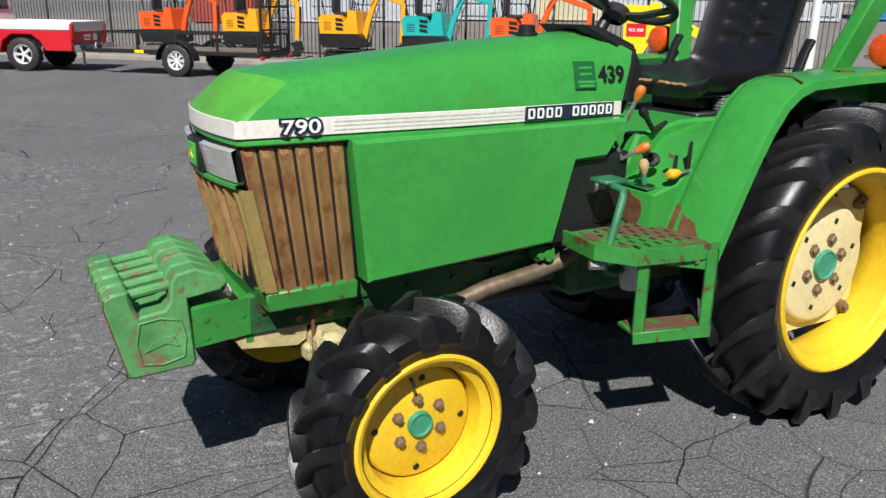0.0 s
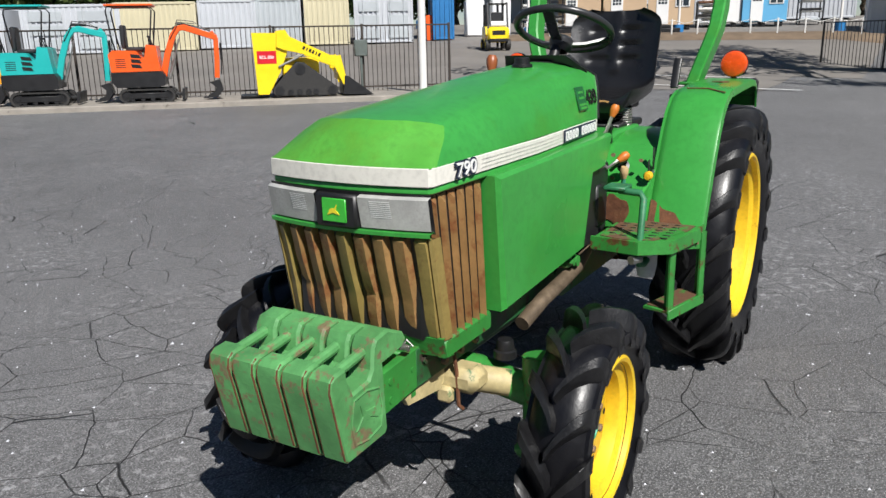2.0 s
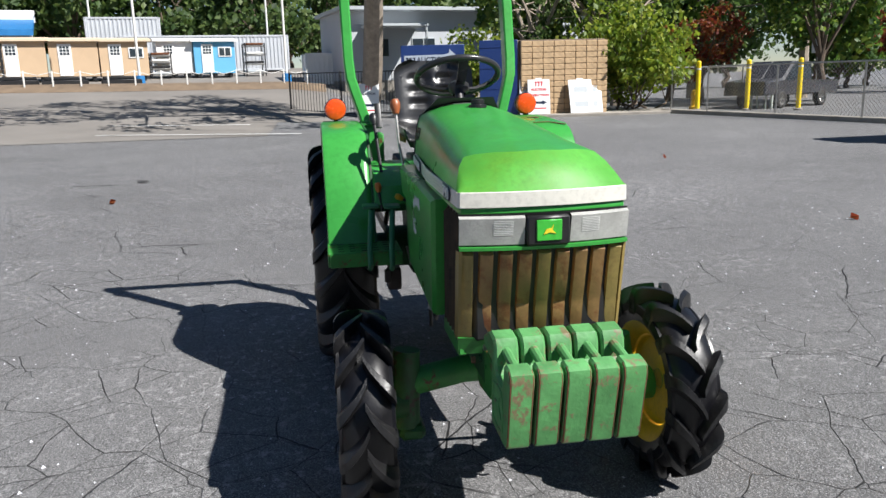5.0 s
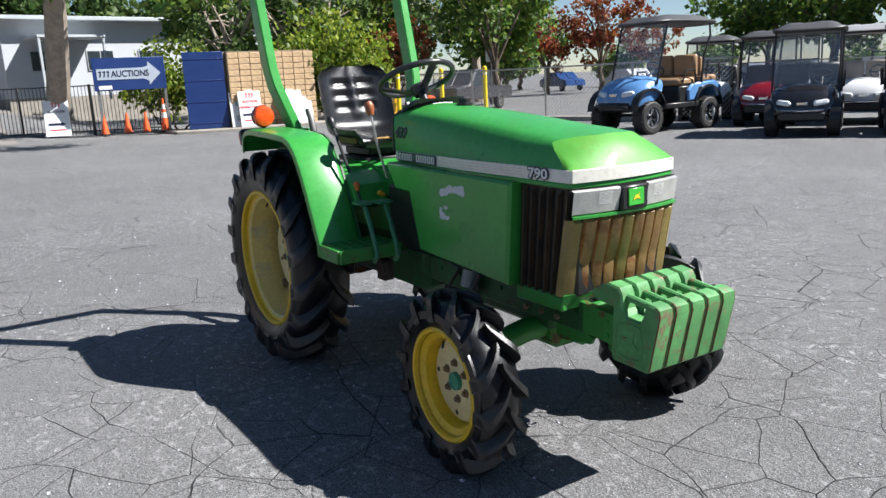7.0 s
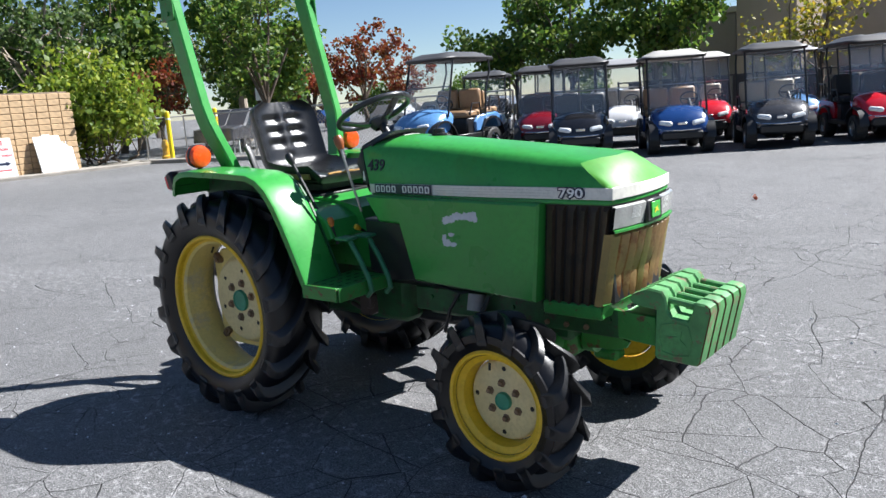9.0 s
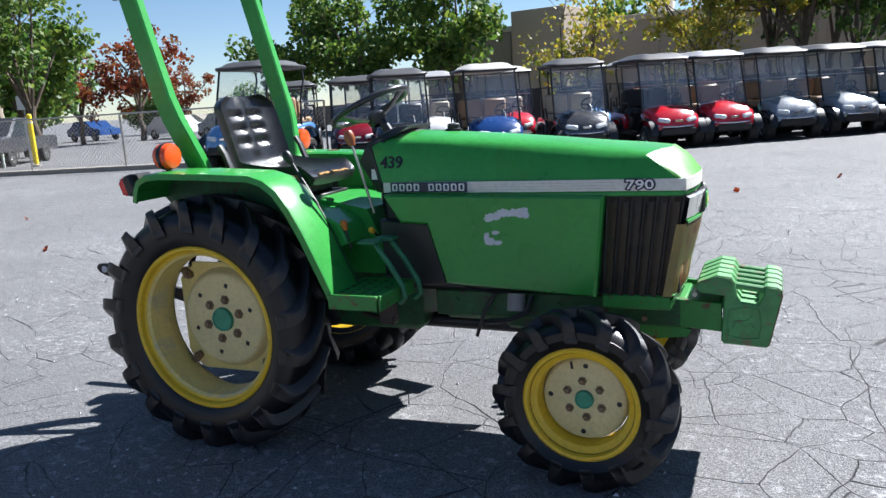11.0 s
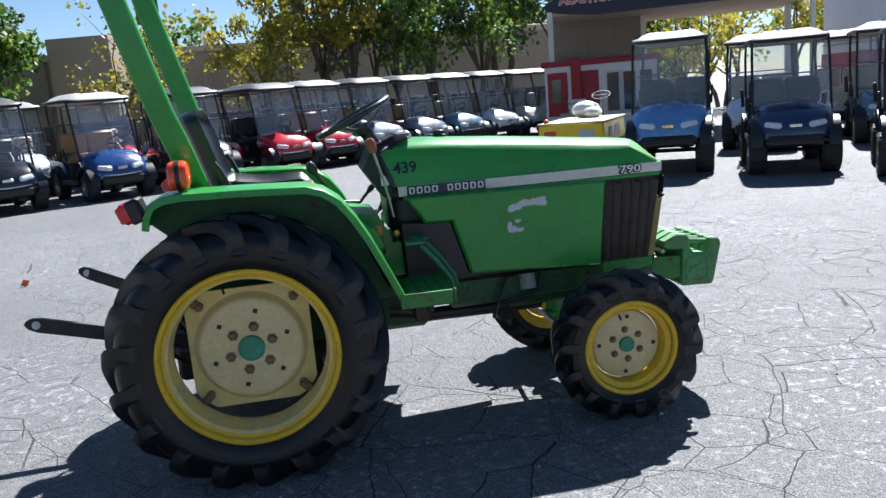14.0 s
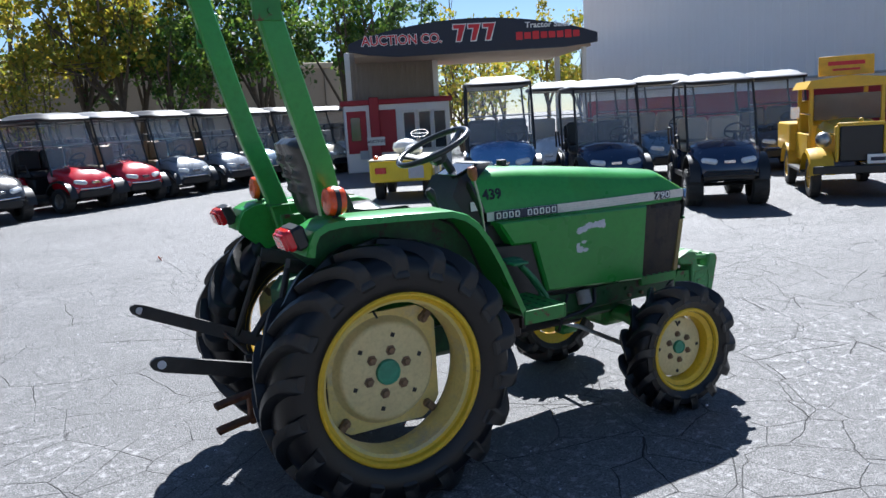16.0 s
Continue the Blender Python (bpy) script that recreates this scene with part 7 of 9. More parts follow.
def forklift():
    f = thing("forklift", "yellow and black forklift with a roll cage", "forklift", heading(-30.4, -15.8, Vector((0.75, 0.55)), rise(-30.4, -15.8)))
    part("body", Shape().prism([(-0.9, 0.35), (-0.95, 0.95), (-0.75, 1.1), (0.1, 1.05), (0.2, 0.6), (0.7, 0.6), (0.7, 0.35)], -0.5, 0.5, "y", inset=0.04), LOADER_YELLOW, f)
    part("counterweight", Shape().box((0.75, 0, 0.72), (0.35, 1.0, 0.62), 0.10), LOADER_YELLOW, f)
    part("grille", Shape().box((0.93, 0, 0.78), (0.02, 0.6, 0.2), 0.01).box((0.9, 0, 0.45), (0.1, 0.9, 0.16), 0.03), CART_BLACK, f)
    c = Shape()
    for sy in (-0.45, 0.45):
        c.sweep([(-0.6, sy, 0.6), (-0.55, sy, 2.05), (0.45, sy, 2.1), (0.7, sy, 0.9)], (0.04, 0.04))
    for k in range(5):
        c.box((-0.5 + 0.24 * k, 0, 2.08), (0.06, 0.95, 0.04), 0.01)
    part("cage", c, CART_BLACK, f, "black overhead guard")
    part("mast", Shape().box((-1.05, 0.28, 1.1), (0.12, 0.1, 2.0), 0.02).box((-1.05, -0.28, 1.1), (0.12, 0.1, 2.0), 0.02).box((-1.05, 0, 0.5), (0.1, 0.8, 0.1), 0.02), CART_BLACK, f)
    part("operator_seat", Shape().box((0.1, 0, 1.2), (0.45, 0.5, 0.12), 0.04).box((0.3, 0, 1.45), (0.12, 0.5, 0.5), 0.05), SEAT_BLACK, f)
    part("gas_bottle", Shape().sweep([(0.75, -0.35, 1.16), (0.75, 0.35, 1.16)], 0.14, 14), WHITE_PAINT, f, "white gas bottle")
    for sx in (-0.6, 0.62):
        for sd2 in (1, -1):
            tyre_part(f, sx, sd2 * 0.48, 0.25, 0.25, 0.22, LOADER_YELLOW, sd2)


forklift()
bs = thing("blue_roof_shed", "open shed with a blue steel roof", "shed", heading(-56, -25, sd, rise(-56, -25)))
part("roof", Shape().prism([(-3, 2.4), (3, 3.6), (3, 3.9), (-3, 2.8)], -5, 5, "x"), TARP_BLUE, bs, "blue steel roof")
for x in (-4.8, 4.8):
    part("post", Shape().box((x, -2.8, 1.25), (0.2, 0.2, 2.5), 0.02), CONT_WHITE, bs)
part("back_wall", Shape().box((0, 2.8, 1.8), (9.6, 0.2, 3.4), 0.02), CONT_WHITE, bs)
part("fascia", Shape().box((0, 3.05, 4.1), (10.2, 0.2, 0.9), 0.02), WHITE_PAINT, bs)

# ---- block wall, signs, gate fence ----
wall_d = Vector((0.02, 1.0)).normalized()
wl = new("wall_block", mesh_of("wall_block", Shape().box((-0.02, 1.60, 1.35), (0.20, 3.10, 2.66), 0.01).box((-1.6, 0.02, 1.35), (3.0, 0.16, 2.66), 0.01), MORTAR))
wl.matrix_world = pose(-23.3, 6.55, 0)
tagged(wl, "tan split-face block wall of an enclosure", "wall", kind="structure")
rb = random.Random(8)
blocks = []
for k in range(4):
    s = Shape()
    b = [(0.0, 0.0), (0.39, 0.0), (0.39, 0.19), (0.0, 0.19)]
    s.box((0, 0, 0), (0.05, 0.385, 0.187), 0.016)
    s.v = [(x + (rb.uniform(-0.006, 0.014) if x > 0 else 0), y, z) for x, y, z in s.v]
    blocks.append(mesh_of("block", s, BLOCK, 0))
for r in range(13):
    for c in range(8):
        same_part("block", blocks[(r * 3 + c * 5) % 4], wl, pose(0.105, 0.25 + 0.4 * c - (0.0 if r % 1 == 0 else 0.2), 0.14 + 0.2 * r))
pn = Shape().box((0, 0, 1.40), (0.06, 1.35, 2.60), 0.01)
for k in range(4):
    pn.box((0.035, 0, 0.3 + 0.72 * k), (0.012, 1.3, 0.03), 0.003)
single("enclosure_gate", pn, SIGN_BLUE, "plain navy blue sheet gate of the enclosure", "gate", heading(-23.45, 5.85, Vector((1, -0.25)), 0))
single("gate_kerb", Shape().prism([(-23.0, 4.6), (-22.4, 6.0), (-22.4, 12.0), (-24.5, 12.6), (-24.5, 4.6)], -0.02, 0.10, "z", inset=0.02), CONCRETE, "pale concrete kerb below the block wall", "kerb", kind="structure")


def plain_bars(parent, m, n, size, material, name="name_bar"):
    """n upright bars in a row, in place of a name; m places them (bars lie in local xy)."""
    for k in range(n):
        part(name, Shape().prism([(-0.20 * size, 0.5 * size), (-0.20 * size, 0.28 * size), (0.02 * size, 0.28 * size), (-0.13 * size, -0.40 * size), (0.08 * size, -0.40 * size), (0.24 * size, 0.5 * size)][::-1], 0, 0.006, "z"), material, parent, "", m @ pose((k - (n - 1) / 2) * size * 0.58, 0, 0))


def a_board(x, y, d, w=0.78, h=1.25, label="white folding sign board with red lettering", words=()):
    b = thing("sign_board", label, "sign", heading(x, y, d, 0.10))
    lean = pose(0, 0, 0, 0, -14, 0)
    part("panel", Shape().box((0, 0, h / 2), (0.04, w, h), 0.015).box((0, 0, h + 0.02), (0.035, w * 0.3, 0.06), 0.012), WHITE_PAINT, b, "", lean)
    for text, size, z, mt in words:
        if not text:
            plain_bars(b, lean @ facing(0.022, 0, z, (1, 0, 0)), 3, size * 0.8, mt)
            continue
        lettering(text, size, mt, b, lean @ facing(0.024, 0, z, (1, 0, 0)), bold=0.004)
    if words:
        part("arrow", Shape().prism([(-0.28, 0.38), (0.12, 0.38), (0.12, 0.34), (0.28, 0.42), (0.12, 0.50), (0.12, 0.46), (-0.28, 0.46)], 0.022, 0.026, "x"), NAVY, b, "dark blue arrow", lean)
        part("small_bar", Shape().box((0.024, 0, 0.22), (0.004, 0.5, 0.04), 0.001), RED_INK, b, "", lean)
    else:
        for z in (0.32, 0.85):
            part("opening", Shape().box((0.020, 0, z), (0.008, w * 0.58, 0.2), 0.006), CONT_GREY, b, "recessed opening", lean)
    return b


front = Vector((1, 0))
WORDS = [("", 0.22, 1.08, RED_INK), ("AUCTION", 0.12, 0.88, RED_INK), ("PREVIEW TODAY", 0.095, 0.68, RED_INK)]
a_board(-22.75, 7.15, Vector((1, -0.15)), words=WORDS)
a_board(-22.95, 6.90, Vector((1, -0.15)), label="white folding sign board behind another")
a_board(-22.8, 8.75, Vector((1, 0.1)), 0.9, 1.2, "plain white plastic barrier board with openings")
a_board(-22.95, 9.15, Vector((1, 0.1)), 0.9, 1.1, "plain white plastic barrier board leaning on the wall")
a_board(-25.9, 1.35, Vector((1, -0.2)), 0.8, 1.25, words=[("", 0.22, 1.08, RED_INK), ("AUCTION", 0.12, 0.85, NAVY)])
sg = thing("direction_sign", "navy blue sign board with a pale arrow on posts", "sign", heading(-25.1, 3.75, Vector((1, -0.12))))
part("board", Shape().box((0, 0, 2.1), (0.06, 2.35, 1.10), 0.015), SIGN_BLUE, sg)
part("arrow", Shape().prism([(-1.05, 1.92), (0.45, 1.92), (0.62, 1.84), (0.62, 1.70), (1.02, 2.10), (0.62, 2.50), (0.62, 2.36), (0.45, 2.30), (-1.05, 2.28)], 0.032, 0.042, "x"), SIGN_GREY, sg, "pale grey arrow")
lettering("AUCTIONS", 0.30, NAVY, sg, facing(0.046, 0.02, 2.10, (1, 0, 0)), bold=0.006, wide=0.82)
plain_bars(sg, facing(0.042, -0.82, 2.10, (1, 0, 0)), 3, 0.22, NAVY)
part("number_bar", Shape().box((0.034, -0.82, 1.66), (0.008, 0.42, 0.13), 0.003), WHITE_INK, sg, "white bar in place of a house number")
for y in (-1.05, 1.12):
    part("post", Shape().box((-0.08, y, 1.3), (0.10, 0.10, 2.7), 0.01), STEEL, sg)
bar_fence([(-28.2, -1.6), (-27.3, 0.4), (-26.3, 2.6), (-25.4, 4.9)], 1.75, 0.125, FENCE_BLACK, "gate_fence", "black steel picket fence by the gate", 0.05)


def cone(x, y, h, tilt=0):
    c = thing("traffic_cone", "orange traffic cone with white bands", "cone", pose(x, y, 0.06, 0, tilt, x * 40), "traffic cones by the gate")
    part("base", Shape().box((0, 0, 0.02), (0.36, 0.36, 0.04), 0.01), RUBBER, c)
    part("body", Shape().lathe([(0.13, 0.04), (0.03, h), (0.0, h)], 18, pose(0, 0, 0, -90, 0, 0) @ Matrix.Diagonal((1, -1, 1, 1))), CONE, c)
    for a, b in ((0.42, 0.58), (0.68, 0.82)):
        part("band", Shape().lathe([(0.134 - 0.104 * a, h * a), (0.134 - 0.104 * b, h * b)], 18, pose(0, 0, 0, -90, 0, 0) @ Matrix.Diagonal((1, -1, 1, 1))), WHITE_INK, c)


for x, y, h in ((-25.3, 2.75, 0.72), (-25.0, 3.45, 0.72), (-24.9, 4.05, 0.72), (-24.7, 4.65, 0.72)):
    cone(x, y, h)
cone(-24.7, 4.65, 1.15)
for k, (x, y) in enumerate(((-23.55, 13.5), (-22.6, 14.95), (-21.6, 16.35))):
    b = thing("bollard", "yellow painted steel bollard", "bollard", pose(x, y, 0), "yellow bollards")
    part("pipe", Shape().sweep([(0, 0, 0), (0, 0, 1.78)], 0.085, 16).ball((0, 0, 1.78), (0.085, 0.085, 0.05), 16), LOADER_YELLOW, b)
    part("band", Shape().lathe([(0.088, 1.5), (0.088, 1.56)], 16, pose(0, 0, 0, -90, 0, 0) @ Matrix.Diagonal((1, -1, 1, 1))), WHITE_INK, b)
    part("foot", Shape().lathe([(0.16, 0.0), (0.16, 0.06), (0.09, 0.08)], 16, pose(0, 0, 0, -90, 0, 0) @ Matrix.Diagonal((1, -1, 1, 1))), CONCRETE, b)
s = Shape().sweep([(0, 0, 0), (0, 0, 0.7), (0.1, 0, 0.9), (0.6, 0, 0.9), (0.7, 0, 0.7), (0.7, 0, 0)], 0.05, 10).sweep([(0.2, 0, 0), (0.2, 0, 0.55), (0.5, 0, 0.55), (0.5, 0, 0)], 0.04, 10).ball((0.35, 0, 0.95), 0.09)
single("pipe_manifold", s, surface("grey green valve paint", (0.42, 0.46, 0.42), 0.5), "grey water pipes with valves behind the bollards", "pipework", pose(-23.4, 15.6, 0, 0, 0, 60))
s = Shape().lathe([(0, 0.75), (0.10, 0.72), (0.13, 0.6), (0.13, 0.15), (0.19, 0.1), (0.19, 0)], 16, pose(0, 0, 0, -90, 0, 0) @ Matrix.Diagonal((1, -1, 1, 1))).sweep([(-0.2, 0, 0.5), (0.2, 0, 0.5)], 0.06, 10)
single("hydrant", s, KNOB_YELLOW, "yellow fire hydrant by bollards", "hydrant", pose(-24.8, 14.0, 0.0))
single("lot_kerb", Shape().prism([(-23.0, 11.8), (-10.4, 14.6), (-10.6, 15.0), (-23.2, 12.3)], -0.02, 0.13, "z", inset=0.03), CONCRETE, "concrete kerb under the chain-link fence", "kerb", kind="structure")


def chain_link(a, b, h=1.5):
    a, b = Vector(a), Vector(b)
    f = thing("chain_link_fence", "grey chain-link fence with round posts", "fence", pose(a.x, a.y, 0.1))
    d = b - a
    n = max(2, int(d.length / 3))
    pm2 = mesh_of("post", Shape().sweep([(0, 0, 0), (0, 0, h)], 0.03, 8), STEEL)
    for k in range(n + 1):
        q = d * (k / n)
        same_part("post", pm2, f, pose(q.x, q.y, 0))
    part("rail", Shape().sweep([(0, 0, h), (d.x, d.y, h)], 0.022, 8), STEEL, f)
    w = Shape()
    step_w, u = 0.13, d.normalized()
    m = int(d.length / step_w)
    for k in range(m):
        for sg in (0, 1):
            z = 0.0
            x0 = k * step_w
            x1 = x0 + (h if sg == 0 else -h)
            xa, xb = max(0, min(d.length, x0)), max(0, min(d.length, x1))
            if abs(xb - xa) < 0.2:
                continue
            za, zb = abs(xa - x0), abs(xb - x0)
            p, q = u * xa, u * xb
            w.add([(p.x, p.y, za), (q.x, q.y, zb), (q.x, q.y, zb + 0.011), (p.x, p.y, za + 0.011)], [(0, 1, 2, 3)])
    wires = part("wire_mesh", w, STEEL, f, smooth=0)
    wires["kind"] = "stuff"


chain_link((-20.9, 12.5), (-9.0, 15.2))
chain_link((-23.0, 12.2), (-27.0, 20.0))


def car(x, y, d, material, label, long=4.6, z=0.0, truck=False):
    c = thing("parked_car", label, "car", heading(x, y, d, z), "parked cars beyond the fence")
    if truck:
        pro = [(-2.6, 0.45), (-2.65, 1.0), (-0.6, 1.02), (-0.5, 1.72), (0.7, 1.75), (1.35, 1.12), (2.5, 1.0), (2.6, 0.5)]
    else:
        pro = [(-2.2, 0.35), (-2.25, 0.85), (-1.7, 1.0), (-1.1, 1.45), (0.4, 1.45), (1.1, 0.98), (2.1, 0.82), (2.2, 0.4)]
    part("body", Shape().prism(pro, -0.85, 0.0, "y", inset=0.08).prism(pro, 0.0, 0.85, "y", inset=0.08), material, c)
    g = [(p[0] * 0.92, p[1] - 0.05) for p in pro if p[1] > 1.0]
    if len(g) > 2:
        w = Shape()
        for sg in (-1, 1):
            w.prism([(g[0][0] * 0.95, 1.05)] + g + [(g[-1][0] * 0.95, 1.05)], sg * 0.80, sg * 0.856, "y")
        part("window_band", w, WINDOW, c)
    for sx in (-1.4, 1.4):
        for sd2 in (1, -1):
            tyre_part(c, sx, sd2 * 0.78, 0.33, 0.33, 0.2, STEEL, sd2)


car(-24.6, 17.6, Vector((0.45, -0.9)), CAR_PAINT["charcoal"], "dark pickup parked behind the bollards", truck=True)
for k, (x, y, mt) in enumerate(((-27.5, 35.0, "silver"), (-21, 36.5, "charcoal"), (-33.5, 37, "white"), (-38, 44, "beige"), (-31, 46, "silver"), (-18, 47, "silver"), (-44, 40, "blue"), (-24, 50, "white"))):
    car(x, y, Vector((0.9, 0.3 if k % 2 else -0.2)), CAR_PAINT[mt], mt + " car parked in the far lot")
s = Shape().sweep([(0, 0, 0), (0, 0, 2.6)], 0.03, 8)
ss = thing("speed_sign", "small white road sign on a post", "sign", pose(-27.5, 21.0, 0))
part("post", s, STEEL, ss)
part("plate", Shape().box((0.04, 0, 2.4), (0.01, 0.5, 0.6), 0.003), WHITE_INK, ss, "", pose(0, 0, 0, 0, 0, -40))

# ---- golf carts ----
def golf_cart(paint, seat_mat, roof_mat, label, m, lifted=False, rear_seat=True, screen=True, long=0.0):
    """A golf cart; local x points ahead."""
    c = thing("golf_cart", label, "golf cart", m, "golf carts parked in rows")
    up = 0.14 if lifted else 0.0
    r, w = (0.30, 0.26) if lifted else (0.25, 0.21)
    # front cowl, lofted from the dash to the nose
    rings = []
    for x, hw, zb, zt, crown in ((0.46, 0.50, 0.62, 0.86, 0.02), (0.62, 0.53, 0.50, 0.87, 0.035), (0.85, 0.54, 0.40, 0.82, 0.04), (1.02, 0.51, 0.38, 0.73, 0.04), (1.14, 0.46, 0.38, 0.62, 0.03), (1.20, 0.38, 0.40, 0.52, 0.02)):
        ring = [(x, -hw, zb + up), (x, -hw * 1.03, (zb + zt) / 2 + up), (x, -hw * 0.95, zt - 0.05 + up), (x, -hw * 0.75, zt + up), (x, -hw * 0.35, zt + crown + up), (x, 0, zt + crown * 1.25 + up)]
        ring += [(p[0], -p[1], p[2]) for p in ring[-2::-1]]
        rings.append(ring)
    cowl = part("cowl", Shape().loft(rings, closed=True, caps=True), paint, c, "glossy painted front cowl", smooth=50)
    for sg in (1, -1):
        part("headlight", Shape().box((0, 0, 0), (0.10, 0.25, 0.095), 0.03), CLEAR_LAMP, cowl, "clear headlight", pose(1.142, sg * 0.295, 0.585 + up, sg * 8, -25, sg * 16))
    if not lifted:
        part("chrome_trim", Shape().sweep([(1.15 - 0.0, -0.47, 0.50), (1.20, -0.30, 0.465), (1.225, 0, 0.455), (1.20, 0.30, 0.465), (1.15, 0.47, 0.50)], 0.014, 6), CHROME, cowl)
    part("badge", Shape().box((1.20, 0, 0.575 + up), (0.05, 0.17, 0.05), 0.006), CHROME, cowl)
    s = Shape().box((1.16, 0, 0.36 + up), (0.14, 0.78, 0.18), 0.04).box((0.75, 0, 0.38 + up), (0.75, 0.66, 0.10), 0.03)
    if lifted:
        s.sweep([(1.12, -0.42, 0.44), (1.30, -0.40, 0.50), (1.32, 0, 0.52), (1.30, 0.40, 0.50), (1.12, 0.42, 0.44)], 0.022, 8)
        s.sweep([(0.85, -0.40, 0.34), (0.85, 0.40, 0.34)], 0.03, 8).sweep([(0.75, -0.1, 0.40), (0.85, -0.46, 0.32)], 0.02, 6).sweep([(0.75, 0.1, 0.40), (0.85, 0.46, 0.32)], 0.02, 6)
    else:
        s.loft([[(1.19 - abs(k) * 0.035, k * 0.17, 0.475 + up), (1.235 - abs(k) * 0.035, k * 0.17, 0.46 + up), (1.235 - abs(k) * 0.035, k * 0.17, 0.43 + up), (1.19 - abs(k) * 0.035, k * 0.17, 0.42 + up)] for k in (-3, -2, -1, 0, 1, 2, 3)], closed=True, caps=True)
    part("bumper", s, CART_BLACK, c, "black front bumper")
    for sg in (1, -1):
        arch = [(0.85 + 0.40 * math.cos(math.pi * k / 10), 0.30 + up * 0.9 + (r + 0.10) * math.sin(math.pi * k / 10)) for k in range(11)]
        part("wheel_arch", Shape().loft([[(x, sg * y, z) for x, z in arch] for y in (0.44, 0.60)]).loft([[(x, sg * 0.60, z) for x, z in arch], [(x, sg * 0.60, z - 0.04) for x, z in arch]]), CART_BLACK, c)
        arch2 = [(-0.80 + 0.42 * math.cos(math.pi * k / 10), 0.30 + up * 0.9 + (r + 0.10) * math.sin(math.pi * k / 10)) for k in range(11)]
        part("wheel_arch", Shape().loft([[(x - long, sg * y, z) for x, z in arch2] for y in (0.44, 0.60)]).loft([[(x - long, sg * 0.60, z) for x, z in arch2], [(x - long, sg * 0.60, z - 0.04) for x, z in arch2]]), CART_BLACK, c)
        rimm = CHROME if lifted else (STEEL if paint is not CAR_PAINT["black"] else CART_BLACK)
        tyre_part(c, 0.85, sg * 0.50, r, r, w, rimm, sg, "", 7, lifted)
        tyre_part(c, -0.80 - long, sg * 0.50, r, r, w, rimm, sg, "", 7, lifted)
    part("floor", Shape().box((0.18 - long / 2, 0, 0.33 + up), (1.1 + long, 1.12, 0.06), 0.015).box((0.0 - long / 2, 0.57, 0.34 + up), (1.0 + long, 0.04, 0.09), 0.012).box((0.0 - long / 2, -0.57, 0.34 + up), (1.0 + long, 0.04, 0.09), 0.012).box((0.50, 0, 0.55 + up), (0.06, 1.0, 0.42), 0.02), CART_BLACK, c)
    # rear body
    rb2 = [(-1.20 - long, 0.45), (-1.22 - long, 0.66), (-1.05 - long, 0.76), (-0.35 - long, 0.72), (-0.22 - long, 0.60), (-0.24 - long, 0.40), (-0.40 - long, 0.40), (-0.55 - long, 0.62), (-1.02 - long, 0.62), (-1.12 - long, 0.45)]
    part("rear_body", Shape().prism([(x, z + up) for x, z in rb2], -0.56, 0.0, "y", inset=0.03).prism([(x, z + up) for x, z in rb2], 0.0, 0.56, "y", inset=0.03), paint, c, "painted rear body")
    part("seat_box", Shape().box((-0.25, 0, 0.52 + up), (0.5, 1.02, 0.34), 0.03), CART_BLACK, c)
    st = Shape().box((-0.22, 0, 0.76 + up), (0.52, 1.06, 0.14), 0.05)
    part("seat_cushion", st, seat_mat, c, "padded seat cushion")
    for sg in (1, -1):
        part("seat_back", Shape().box((-0.50, sg * 0.27, 1.05 + up), (0.12, 0.50, 0.40), 0.055), seat_mat, c, "padded seat back")
    if rear_seat:
        part("rear_seat", Shape().box((-0.92 - long, 0, 0.80 + up), (0.46, 1.0, 0.12), 0.05), seat_mat, c)
        for sg in (1, -1):
            part("rear_seat_back", Shape().box((-0.66 - long, sg * 0.26, 1.02 + up), (0.10, 0.48, 0.36), 0.045), seat_mat, c)
        for sg in (1, -1):
            gr = Shape().sweep([(-0.70 - long, sg * 0.58, 0.80 + up), (-0.72 - long, sg * 0.60, 1.08 + up), (-1.05 - long, sg * 0.60, 1.08 + up), (-1.12 - long, sg * 0.58, 0.78 + up)], 0.018, 8)
            part("grab_rail", gr, CART_BLACK, c)
    for sg in (1, -1):
        arm = Shape().sweep([(-0.42, sg * 0.56, 0.72 + up), (-0.38, sg * 0.57, 0.96 + up), (-0.12, sg * 0.57, 0.96 + up), (-0.05, sg * 0.55, 0.74 + up)], 0.018, 8)
        part("arm_rail", arm, CART_BLACK, c)
    # struts and roof
    for sg in (1, -1):
        part("strut", Shape().sweep([(0.66, sg * 0.54, 0.74 + up), (0.52, sg * 0.54, 1.30 + up), (0.36, sg * 0.53, 1.84 + up)], 0.020, 8), CART_BLACK, c)
        part("strut", Shape().sweep([(-0.62 - long, sg * 0.54, 0.70 + up), (-0.66 - long, sg * 0.55, 1.20 + up), (-0.86 - long, sg * 0.54, 1.60 + up), (-0.84 - long, sg * 0.53, 1.84 + up)], 0.020, 8), CART_BLACK, c)
    x0, x1 = -1.16 - long, 0.62
    rf = []
